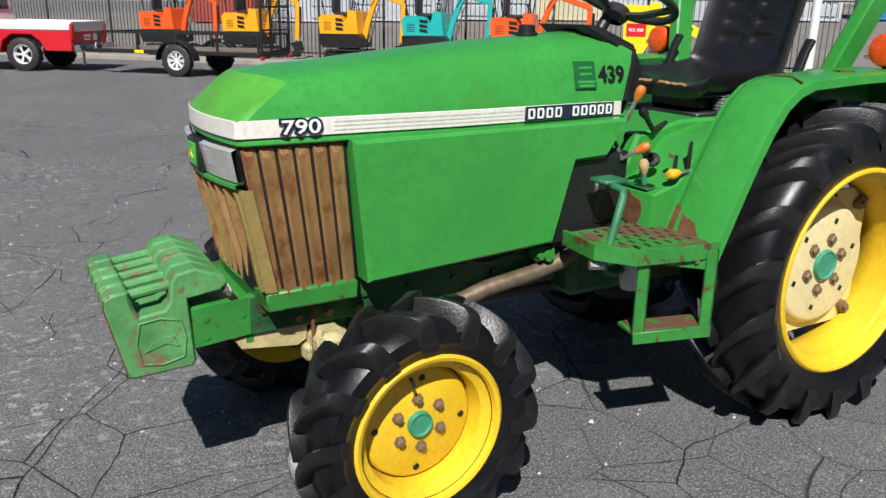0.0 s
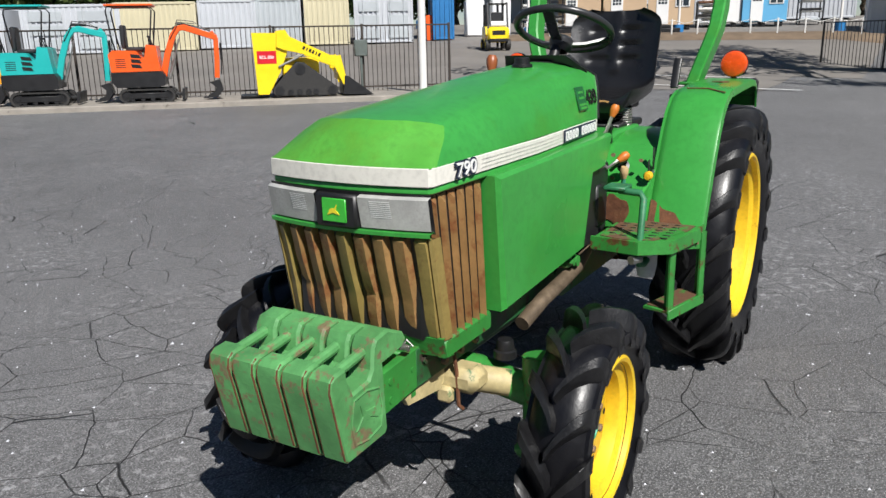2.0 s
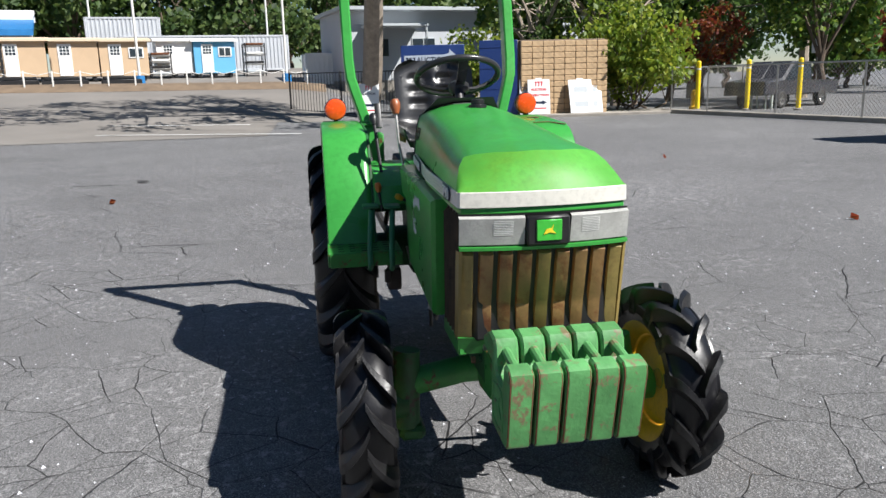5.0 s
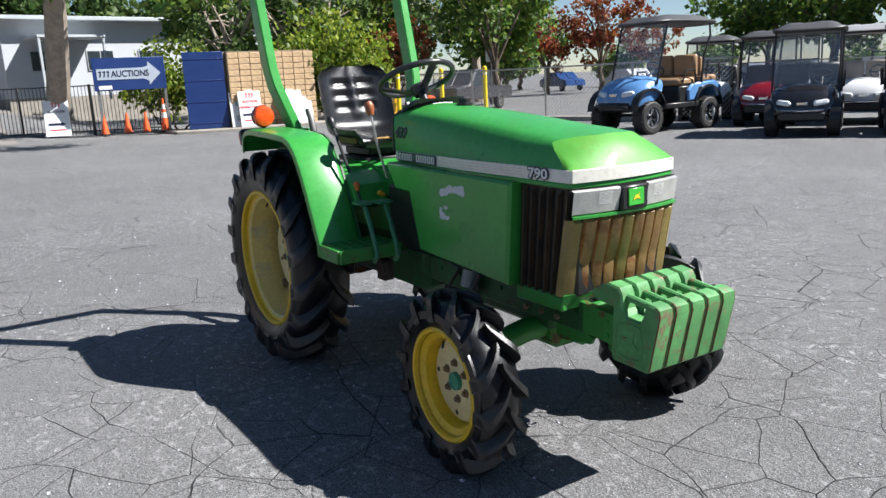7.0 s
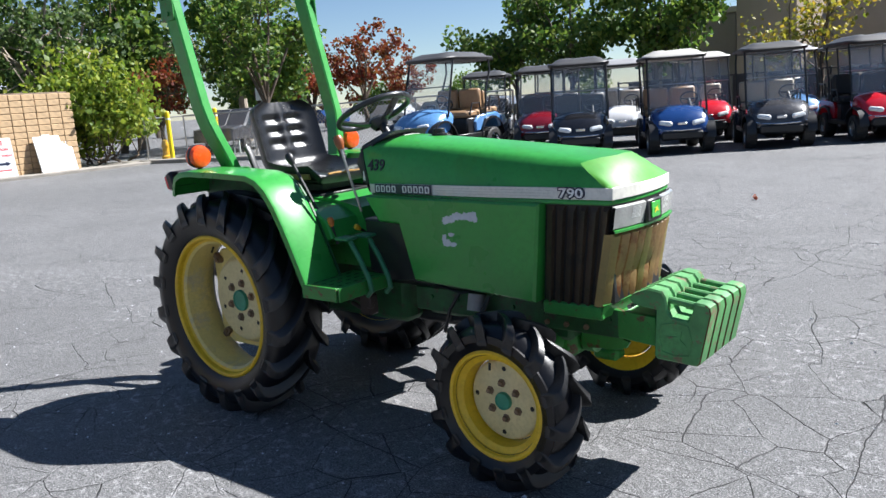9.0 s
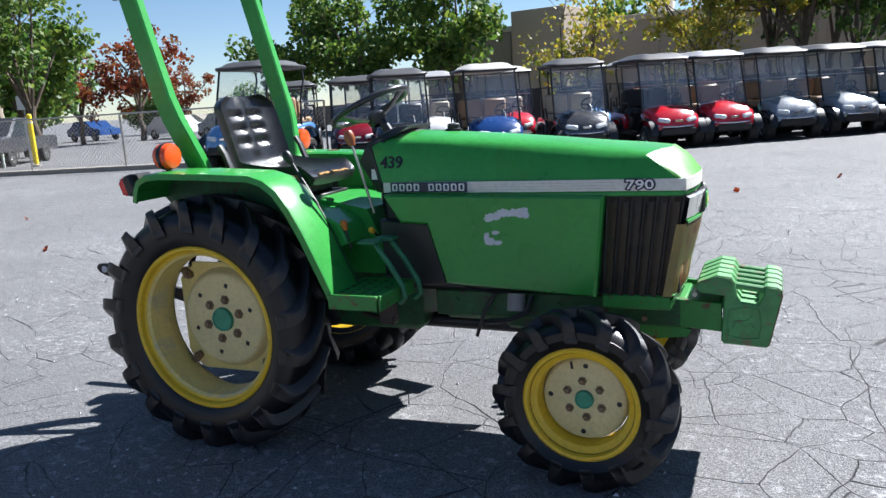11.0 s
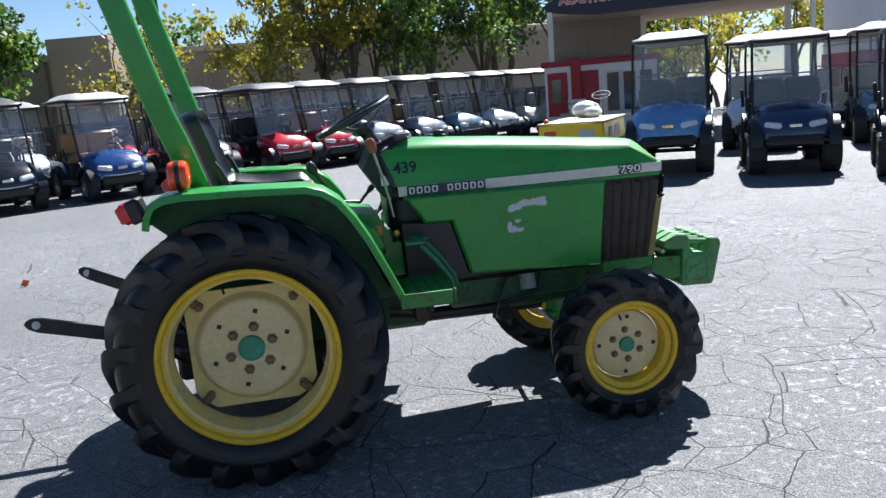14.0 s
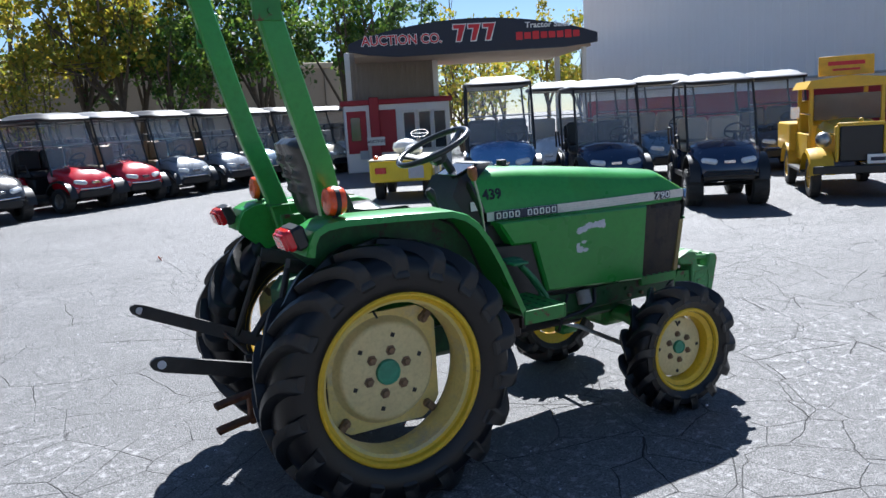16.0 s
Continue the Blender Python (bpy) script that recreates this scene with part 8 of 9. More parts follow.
    for k, (sx, sy, z) in enumerate(((1.0, 1.0, 1.815), (1.02, 1.02, 1.845), (1.0, 1.0, 1.870), (0.90, 0.86, 1.888), (0.82, 0.76, 1.935), (0.66, 0.58, 1.972), (0.34, 0.30, 1.984))):
        pts = []
        for a in range(24):
            t = 2 * math.pi * a / 24
            cx, cy = math.copysign(abs(math.cos(t)) ** 0.35, math.cos(t)), math.copysign(abs(math.sin(t)) ** 0.35, math.sin(t))
            pts.append(((x0 + x1) / 2 + (x1 - x0) / 2 * sx * cx, (0.56 if lifted else 0.60) * sy * cy, z + up - 0.02 * abs(cx) ** 8))
        rf.append(pts)
    part("roof", Shape().loft(rf, closed=True, caps=True), roof_mat, c, "moulded roof", smooth=45)
    part("roof_rim", Shape().loft([[(p[0] * 1.004 - 0.0, p[1] * 1.004, p[2] - 0.012) for p in rf[0]], [(p[0] * 1.008, p[1] * 1.008, p[2] + 0.002) for p in rf[1]]], closed=True), CART_BLACK, c)
    if screen:
        for z0, z1, t in ((0.86, 1.30, 0), (1.32, 1.82, 1)):
            xa, xb = 0.655 - (z0 - 0.80) * 0.28, 0.655 - (z1 - 0.80) * 0.28
            ob = part("windscreen", Shape().add([(xa, -0.52, z0 + up), (xa, 0.52, z0 + up), (xb, 0.51, z1 + up), (xb, -0.51, z1 + up), (xa - 0.006, -0.52, z0 + up), (xa - 0.006, 0.52, z0 + up), (xb - 0.006, 0.51, z1 + up), (xb - 0.006, -0.51, z1 + up)], [(0, 1, 2, 3), (7, 6, 5, 4), (0, 4, 5, 1), (1, 5, 6, 2), (2, 6, 7, 3), (3, 7, 4, 0)]), GLASS, c, "clear windscreen pane", smooth=0)
            ob.visible_shadow = False
        part("screen_bar", Shape().sweep([(0.52, -0.52, 1.31 + up), (0.52, 0.52, 1.31 + up)], 0.012, 6), STEEL, c)
    swp = facing(0.36, 0.26, 1.02 + up, (-0.75, 0, 0.66), (0.6, 0, 0.7))
    ring = [(0.165 * math.cos(2 * math.pi * k / 24), 0.165 * math.sin(2 * math.pi * k / 24), 0) for k in range(25)]
    part("steering_wheel", Shape().sweep(ring, 0.016, 6, caps=False).sweep([(-0.16, 0, 0), (0, 0, -0.03), (0.16, 0, 0)], (0.02, 0.008)).sweep([(0, 0, -0.03), (0, -0.16, 0)], (0.02, 0.008)).sweep([(0, 0, -0.02), (0, 0.05, -0.35)], 0.02, 8), CART_BLACK, c, "", swp)
    return c


masters = {}


def cart(x, y, d, colour, seat="stone", roof="grey", lifted=False, rear=True, long=0.0, z=0.0, size=1.12):
    key = (colour, seat, roof, lifted, rear, long)
    m = heading(x, y, d, z)
    if key in masters:
        c = copy_thing(masters[key], m)
        c.scale = (size, size, size)
        return c
    seats = {"stone": SEAT_STONE, "tan": SEAT_TAN, "black": SEAT_BLACK}
    roofs = {"grey": ROOF_GREY, "black": ROOF_BLACK, "pale": ROOF_TAN}
    text = f"{colour} golf cart with {seat} seats and {'a lifted chassis' if lifted else 'a clear windscreen'}"
    masters[key] = golf_cart(CAR_PAINT[colour], seats[seat], roofs[roof], text, m @ Matrix.Scale(size, 4), lifted, rear, True, long)
    return masters[key]


cart(-8.88, 12.10, Vector((0.05, -1.0)), "light blue", "tan", "black", True, size=1.22)
ROW_F = Vector((0.49, -0.872))  # the row of carts looks this way
FRONT = [  # place, paint, seat, roof
    (-5.62, 12.89, "black", "black", "black"),
    (-3.87, 13.89, "blue", "tan", "pale"),
    (-2.12, 14.99, "charcoal", "stone", "black"),
    (-0.42, 16.14, "red", "black", "black"),
    (0.74, 16.91, "red", "tan", "grey"),
    (2.13, 17.82, "silver", "tan", "black"),
    (3.41, 18.67, "silver", "tan", "black"),
    (4.74, 19.55, "blue grey", "stone", "pale"),
    (6.05, 20.41, "white", "stone", "black"),
    (7.26, 21.2, "beige", "stone", "black"),
    (8.38, 21.95, "white", "black", "grey"),
]
for k, (x, y, col, st, rf) in enumerate(FRONT):
    f = ROW_F + Vector((0.06 * math.sin(k * 2.3), 0))
    cart(x, y, f, col, st, rf, rear=k not in (2,), long=0.75 if k in (9, 10) else 0.0, size=1.10)
spots = [Vector((FRONT[0][0] - 1.7, FRONT[0][1] - 1.05))] + [Vector(r[:2]) for r in FRONT]
for k, (col, st, rf) in enumerate((("dark red", "black", "black"), ("white", "stone", "grey"), ("red", "stone", "pale"), ("light blue", "stone", "grey"), ("silver", "stone", "grey"), ("teal", "stone", "grey"), ("white", "stone", "pale"), ("teal", "tan", "grey"))):
    p = (spots[k] + spots[k + 1]) / 2 - ROW_F * 3.0
    cart(p.x, p.y, ROW_F, col, st, rf, size=1.10)
for x, y, col in ((-8.6, 16.9, "silver"), (-10.6, 16.2, "white")):
    cart(x, y, ROW_F, col, "black", "black")
# lifted carts facing the lot
cart(6.51, 8.57, Vector((-0.50, -0.866)), "light blue", "black", "grey", True, long=0.55, size=1.06)
cart(7.67, 7.14, Vector((-0.48, -0.88)), "navy", "black", "grey", True, long=0.3, size=0.97)
cart(8.67, 5.56, Vector((-0.60, -0.80)), "navy", "stone", "grey", True, size=0.95)
for x, y, col, rf in ((9.7, 11.0, "white", "pale"), (11.6, 9.7, "blue grey", "pale"), (12.4, 12.0, "beige", "pale")):
    cart(x, y, Vector((-0.55, -0.83)), col, "stone", rf)
cart(14.0, 8.7, Vector((-0.62, -0.78)), "charcoal", "black", "grey", size=1.1)


def burden_cart():
    c = thing("burden_cart", "yellow flatbed burden cart with patched sides", "utility cart", heading(6.0, 11.35, Vector((0.55, 0.84))))
    part("bed", Shape().box((0, 0, 0.58), (2.3, 1.25, 0.42), 0.03), LOADER_YELLOW, c, "yellow box bed")
    part("deck", Shape().box((0, 0, 0.80), (2.34, 1.29, 0.03), 0.01), CONT_CREAM, c)
    for x, y, w in ((-0.5, -0.63, 0.35), (0.2, -0.63, 0.5)):
        part("patch", Shape().box((x, y, 0.55), (w, 0.012, 0.24), 0.003), PRIMER, c, "pale grey patch")
    part("patch", Shape().box((-1.156, -0.30, 0.55), (0.012, 0.3, 0.24), 0.003), PRIMER, c, "pale grey patch")
    part("tail_light", Shape().box((-1.16, 0.4, 0.60), (0.03, 0.22, 0.12), 0.01), RED_LENS, c)
    part("load", Shape().ball((0.75, 0.1, 0.98), (0.35, 0.3, 0.18)).ball((0.45, -0.1, 0.92), (0.25, 0.2, 0.12)), WHITE_PAINT, c, "white covered load")
    ring = [(0.19 * math.cos(2 * math.pi * k / 24), 0.19 * math.sin(2 * math.pi * k / 24), 0) for k in range(25)]
    part("steering_wheel", Shape().sweep(ring, 0.014, 6, caps=False).sweep([(-0.18, 0, 0), (0.18, 0, 0)], 0.012, 6).sweep([(0, 0, 0), (0, 0, -0.5)], 0.018, 6), CART_BLACK, c, "", facing(0.9, -0.2, 1.25, (-0.4, 0, 0.9), (1, 0, 0.4)))
    part("beacon", Shape().lathe([(0.05, 0.0), (0.05, 0.06), (0.0, 0.08)], 12, pose(0, 0, 0, -90, 0, 0) @ Matrix.Diagonal((1, -1, 1, 1))), ORANGE, c, "orange beacon", pose(-1.0, 0.5, 0.82))
    for sx in (-0.75, 0.85):
        for sg in (1, -1):
            tyre_part(c, sx, sg * 0.48, 0.23, 0.23, 0.18, CART_BLACK, sg)


burden_cart()


def old_truck():
    d = Vector((-0.70, -0.71)).normalized()
    t = thing("vintage_truck", "yellow vintage open truck with black wings and bar sign", "truck", heading(10.75, 4.75, d) @ Matrix.Scale(0.9, 4))
    YEL = surface("deep yellow truck paint", (0.66, 0.40, 0.015), 0.4, vary=0.1, scale=3, bump=0.05, coat=0.2)
    hood = []
    for x, hw, zb, zt in ((0.35, 0.50, 0.62, 1.32), (0.8, 0.46, 0.62, 1.28), (1.35, 0.40, 0.62, 1.24), (1.42, 0.38, 0.64, 1.20)):
        hood.append([(x, -hw, zb), (x, -hw, zt - 0.16), (x, -hw * 0.75, zt - 0.04), (x, 0, zt), (x, hw * 0.75, zt - 0.04), (x, hw, zt - 0.16), (x, hw, zb)])
    part("bonnet", Shape().loft(hood, caps=True), YEL, t, "yellow bonnet")
    part("radiator", Shape().box((1.46, 0, 0.92), (0.08, 0.66, 0.60), 0.03), CART_BLACK, t, "black radiator in a yellow shell")
    part("radiator_shell", Shape().box((1.44, 0, 1.23), (0.10, 0.72, 0.08), 0.03).box((1.44, 0.36, 0.92), (0.10, 0.07, 0.6), 0.02).box((1.44, -0.36, 0.92), (0.10, 0.07, 0.6), 0.02).ball((1.44, 0, 1.30), 0.04), YEL, t)
    part("number_plate", Shape().box((1.56, 0.24, 0.66), (0.01, 0.32, 0.16), 0.004), WHITE_INK, t, "white number plate with a dark bar")
    part("plate_bar", Shape().box((1.568, 0.24, 0.66), (0.004, 0.22, 0.06), 0.001), NAVY, t)
    part("bumper", Shape().box((1.62, 0, 0.50), (0.06, 1.5, 0.14), 0.02), CART_BLACK, t)
    for sg in (1, -1):
        part("headlamp", Shape().ball((1.40, sg * 0.56, 1.00), (0.12, 0.13, 0.13), 14, 8), STEEL, t, "round headlamp")
        arch = [(1.12 + 0.52 * math.cos(math.pi * k / 12), 0.42 + 0.42 * math.sin(math.pi * k / 12)) for k in range(13)]
        rr = [[(x, sg * y, z - dz) for x, z in arch] for y, dz in ((0.42, 0), (0.62, -0.02), (0.78, 0.0), (0.80, 0.06))]
        part("wing", Shape().loft(rr), YEL, t, "yellow front wing")
        part("running_board", Shape().box((-0.05, sg * 0.66, 0.42), (1.5, 0.26, 0.05), 0.015), CART_BLACK, t)
        tyre_part(t, 1.12, sg * 0.66, 0.36, 0.36, 0.16, YEL, sg, "yellow spoked wheel", 10)
        tyre_part(t, -1.35, sg * 0.66, 0.36, 0.36, 0.16, YEL, sg, "yellow spoked wheel", 10)
        arch2 = [(-1.35 + 0.50 * math.cos(math.pi * k / 12), 0.42 + 0.42 * math.sin(math.pi * k / 12)) for k in range(13)]
        part("wing", Shape().loft([[(x, sg * y, z) for x, z in arch2] for y in (0.5, 0.78)]), YEL, t)
    cab = Shape().box((0.30, 0, 0.95), (0.14, 1.2, 0.55), 0.03).box((-0.35, 0.60, 0.80), (1.3, 0.06, 0.5), 0.02).box((-0.35, -0.60, 0.80), (1.3, 0.06, 0.5), 0.02).box((-0.9, 0, 1.1), (0.1, 1.2, 1.1), 0.03)
    for sg in (1, -1):
        cab.box((0.32, sg * 0.58, 1.55), (0.07, 0.07, 0.7), 0.01).box((-0.9, sg * 0.58, 1.55), (0.07, 0.07, 0.7), 0.01)
    part("cab", cab, YEL, t, "open yellow cab")
    part("cab_roof", Shape().prism([(-0.70, 1.86), (-0.62, 2.0), (0.0, 2.06), (0.62, 2.0), (0.70, 1.86)], -1.05, 0.52, "x"), YEL, t, "yellow cab roof")
    part("windscreen", Shape().box((0.36, 0, 1.52), (0.02, 1.08, 0.46), 0.005), WINDOW, t, "dark windscreen")
    part("roof_sign", Shape().box((0.2, 0, 2.24), (0.05, 0.9, 0.34), 0.01), KNOB_YELLOW, t, "yellow roof sign with plain bars", pose(0, 0, 0, 0, 0, 0))
    part("sign_marking", Shape().box((0.229, 0, 2.28), (0.005, 0.6, 0.07), 0.001).box((0.229, 0, 2.17), (0.005, 0.45, 0.04), 0.001), RED_INK, t)
    part("truck_bed", Shape().box((-1.75, 0, 0.95), (1.6, 1.5, 0.55), 0.03), YEL, t, "yellow load bed")
    part("mirror", Shape().box((0.40, 0.86, 1.45), (0.03, 0.16, 0.22), 0.01).sweep([(0.36, 0.6, 1.4), (0.40, 0.86, 1.45)], 0.012, 6).box((0.40, -0.86, 1.45), (0.03, 0.16, 0.22), 0.01).sweep([(0.36, -0.6, 1.4), (0.40, -0.86, 1.45)], 0.012, 6), CHROME, t)
    part("seat", Shape().box((-0.5, 0, 0.95), (0.5, 1.05, 0.2), 0.05), SEAT_BLACK, t)


old_truck()

# ---- buildings ----
def ticket_booth():
    bd = Vector((0.93, -0.36)).normalized()  # along its front, from its left end
    b = thing("ticket_booth", "small white and red ticket booth under a raised ribbed tower", "booth", heading(9.9, 20.0, bd))
    part("wall", Shape().box((0, 0, 1.05), (3.3, 2.6, 2.1), 0.02), WHITE_PAINT, b, "white wall")
    part("red_panel", Shape().box((-1.28, -1.32, 1.25), (0.6, 0.05, 1.3), 0.01).box((-0.33, -1.32, 1.25), (0.55, 0.05, 1.3), 0.01).box((-0.72, -1.36, 1.15), (0.30, 0.14, 2.3), 0.02), DEEP_RED, b, "deep red panels and pilaster")
    part("cornice", Shape().box((0, 0, 2.15), (3.5, 2.8, 0.16), 0.03), DEEP_RED, b, "red cornice")
    part("side_window", Shape().box((-1.32, -1.36, 1.35), (0.30, 0.03, 0.72), 0.01), WINDOW, b)
    for k in range(3):
        fr = part("window", Shape().box((0.36 + 0.48 * k, -1.32, 1.22), (0.44, 0.05, 1.25), 0.01), POLE_WHITE, b, "white framed window")
        part("pane", Shape().box((0.36 + 0.48 * k, -1.35, 1.22), (0.34, 0.02, 1.12), 0.004), WINDOW, fr)
    tw = part("tower", Shape().box((-0.05, 0.1, 2.95), (2.6, 2.0, 1.5), 0.02), surface("brown grey ribbed cladding", (0.27, 0.23, 0.19), 0.7, vary=0.12, scale=1), b, "ribbed grey tower")
    rb3 = Shape()
    for k in range(17):
        rb3.box((-1.3 + 2.5 * k / 16, -0.92, 2.95), (0.07, 0.05, 1.5), 0.01)
    part("tower_ribs", rb3, bpy.data.materials["brown grey ribbed cladding"], tw)
    for x in (-1.42, 1.32):
        part("tower_corner", Shape().box((x, -0.7, 2.95), (0.16, 0.5, 1.5), 0.01), POLE_WHITE, tw)
    part("notice", Shape().box((-0.72, -1.44, 0.95), (0.55, 0.02, 0.26), 0.004), WHITE_INK, b)
    lettering("AUCTION", 0.12, INK, b, facing(-0.72, -1.456, 0.95, (0, -1, 0)), bold=0.002)
    part("notice_box", Shape().box((-1.1, -1.36, 0.55), (0.28, 0.08, 0.26), 0.01), CONT_GREY, b)


ticket_booth()
gl = thing("entrance_canopy", "dark blue entrance canopy with a curved top and lettering", "canopy", heading(10.6, 15.9, Vector((0.92, -0.39)), -0.27))
top = [(-3.55 + 7.1 * k / 16, 3.98 + 0.55 * math.sin(math.pi * k / 16) ** 0.8) for k in range(17)]
bottom = [(3.55, 3.72), (2.6, 3.62), (-2.2, 3.58), (-3.0, 3.66), (-3.55, 3.78)]
part("fascia", Shape().prism(top + bottom, -0.10, 0.10, "y"), surface("dark navy fascia paint", (0.010, 0.014, 0.032), 0.5, vary=0.15, scale=2), gl, "dark navy curved fascia")
part("deck", Shape().prism([(-3.4, 3.80), (3.4, 3.78), (3.4, 3.62), (-3.4, 3.64)], 0.1, 5.2, "y"), STUCCO, gl, "beige underside")
part("frame_post", Shape().box((3.25, 0.3, 1.98), (0.12, 0.12, 3.42), 0.01), POLE_WHITE, gl)
part("frame_post", Shape().box((3.35, 3.8, 1.98), (0.16, 0.16, 3.42), 0.01), POLE_WHITE, gl)
for text, x, z, size, mt, back, wd in (("AUCTION CO.", -2.05, 4.02, 0.36, RED_INK, WHITE_INK, 0.95), ("Tractor Sales", 2.1, 4.26, 0.22, WHITE_INK, None, 1.1)):
    if back:
        lettering(text, size, back, gl, facing(x, -0.108, z, (0, -1, 0)), bold=0.022, wide=wd)
    lettering(text, size, mt, gl, facing(x, -0.118, z, (0, -1, 0)), bold=0.004, wide=wd)
for k in range(3):
    for mt, grow, yy in ((WHITE_INK, 0.03, -0.104), (RED_INK, 0.0, -0.112)):
        x = -0.42 + 0.42 * k
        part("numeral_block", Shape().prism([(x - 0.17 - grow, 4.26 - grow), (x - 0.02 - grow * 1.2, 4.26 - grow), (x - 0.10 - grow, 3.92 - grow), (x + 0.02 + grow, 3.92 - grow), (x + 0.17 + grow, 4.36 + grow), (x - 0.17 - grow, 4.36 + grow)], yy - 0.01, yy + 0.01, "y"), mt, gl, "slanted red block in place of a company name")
for k in range(8):
    part("name_bar", Shape().box((1.28 + 0.235 * k, -0.112, 3.98), (0.19, 0.02, 0.22 if k in (0, 2, 6) else 0.18), 0.02), RED_INK, gl, "red block in place of a maker's name")

wh = new("wall_warehouse", mesh_of("wall_warehouse", Shape().prism([(0, 0), (30, 0), (30, 7.5), (12, 7.9), (0, 5.6)], 0, 14, "y"), WHITE_WALL, 0))
wd2 = Vector((0.10, -1.0)).normalized()
wh.matrix_world = heading(16.6, 18.4, wd2) @ pose(0, 0, 0, 0, 0, 0)
tagged(wh, "tall white ribbed warehouse wall", "wall", kind="structure")
ribs = Shape()
for k in range(120):
    ribs.box((0.12 + 0.25 * k, -0.002, 2.9), (0.025, 0.012, 5.4), 0.003)
part("wall_ribs", ribs, WHITE_WALL, wh)["kind"] = "stuff"
part("red_base", Shape().box((15, -0.04, 0.90), (30, 0.06, 1.8), 0.01), DEEP_RED, wh, "deep red painted base of the wall")
part("base_trim", Shape().box((15, -0.05, 2.05), (30, 0.05, 0.06), 0.01), CONT_GREY, wh)

bb = thing("beige_building", "long beige stucco building behind the trees", "building", heading(-14.0, 45.5, Vector((1.0, 0.06))))
part("wall", Shape().box((14, 2, 2.6), (38, 5, 5.4), 0.02), STUCCO, bb)
part("parapet", Shape().box((14, 2, 5.45), (38.4, 5.4, 0.35), 0.03), SHED_TRIM, bb)
for k in range(9):
    part("pilaster", Shape().box((-4 + 4.5 * k, -0.55, 2.6), (0.5, 0.16, 5.2), 0.02), STUCCO, bb)
part("roof_vent", Shape().lathe([(0.0, 1.0), (0.55, 0.95), (0.6, 0.6), (0.5, 0.0)], 14, pose(10, 1, 5.6, -90, 0, 0) @ Matrix.Diagonal((1, -1, 1, 1))), POLE_WHITE, bb, "white roof vent")
bb2 = thing("tall_beige_block", "tall beige building block behind the carts", "building", heading(-12.5, 40.0, Vector((1, -0.2))))
part("wall", Shape().box((1.5, 4, 3.1), (3.4, 3.5, 6.2), 0.02), STUCCO, bb2)
bar_fence([(-8.0, 19.5), (16, 31.5)], 1.6, 0.5, FENCE_BLACK, "back_fence", "dark fence behind the cart rows", 0.0, 0.2)

wb = thing("white_office", "low white office building with dark windows and porches", "building", heading(-44.0, 9.0, Vector((-0.20, 0.98)), 1.4))
part("wall", Shape().box((0, 3, 2.0), (16, 6, 4.0), 0.02), surface("pale grey office wall", (0.44, 0.46, 0.49), 0.7, vary=0.08, scale=0.6, bump=0.05), wb)
part("roof", Shape().box((0, 2.7, 4.06), (16.6, 7.0, 0.22), 0.03), CONT_GREY, wb)
part("plinth", Shape().box((0, 3, -0.9), (16, 6, 1.9), 0.02), CONCRETE, wb)
for k in range(5):
    wn2 = part("window", Shape().box((-6.0 + 2.9 * k, -0.02, 1.9), (1.5, 0.08, 1.1), 0.01), CONT_GREY, wb)
    for q in (-1, 1):
        part("pane", Shape().box((-6.0 + 2.9 * k + 0.36 * q, -0.06, 1.9), (0.66, 0.04, 0.98), 0.005), WINDOW, wn2)
for x in (-5.2, 4.5):
    part("porch", Shape().box((x, -1.0, 3.05), (3.4, 2.2, 0.14), 0.02).box((x - 1.6, -2.0, 1.4), (0.12, 0.12, 3.2), 0.01).box((x + 1.6, -2.0, 1.4), (0.12, 0.12, 3.2), 0.01), CONT_GREY, wb, "grey porch roof on posts")

# ---- trees ----
def leaf_crown(rnd, centres, leaf, per, flat=0.75):
    """Many folded leaves scattered round the given centres (place, radius)."""
    s = Shape()
    for c, rad in centres:
        for _ in range(per):
            d = Vector((rnd.gauss(0, 1), rnd.gauss(0, 1), rnd.gauss(0, flat)))
            p = c + d.normalized() * rad * (rnd.random() ** 0.4)
            n = Vector((rnd.uniform(-1, 1), rnd.uniform(-1, 1), rnd.uniform(-0.2, 1))).normalized()
            t = n.orthogonal().normalized()
            t = (Matrix.Rotation(rnd.uniform(0, 6.28), 3, n) @ t) * leaf * rnd.uniform(0.6, 1.3)
            b = n.cross(t) * 0.42
            k = len(s.v)
            s.v += [tuple(p - t * 0.5), tuple(p + b - n * leaf * 0.05), tuple(p + t * 0.6), tuple(p - b - n * leaf * 0.05)]
            s.f += [(k, k + 1, k + 2), (k, k + 2, k + 3)]
    return s


def plain_mesh(name, s, material):
    me = bpy.data.meshes.new(name)
    me.from_pydata(s.v, [], s.f)
    me.materials.append(material)
    return me


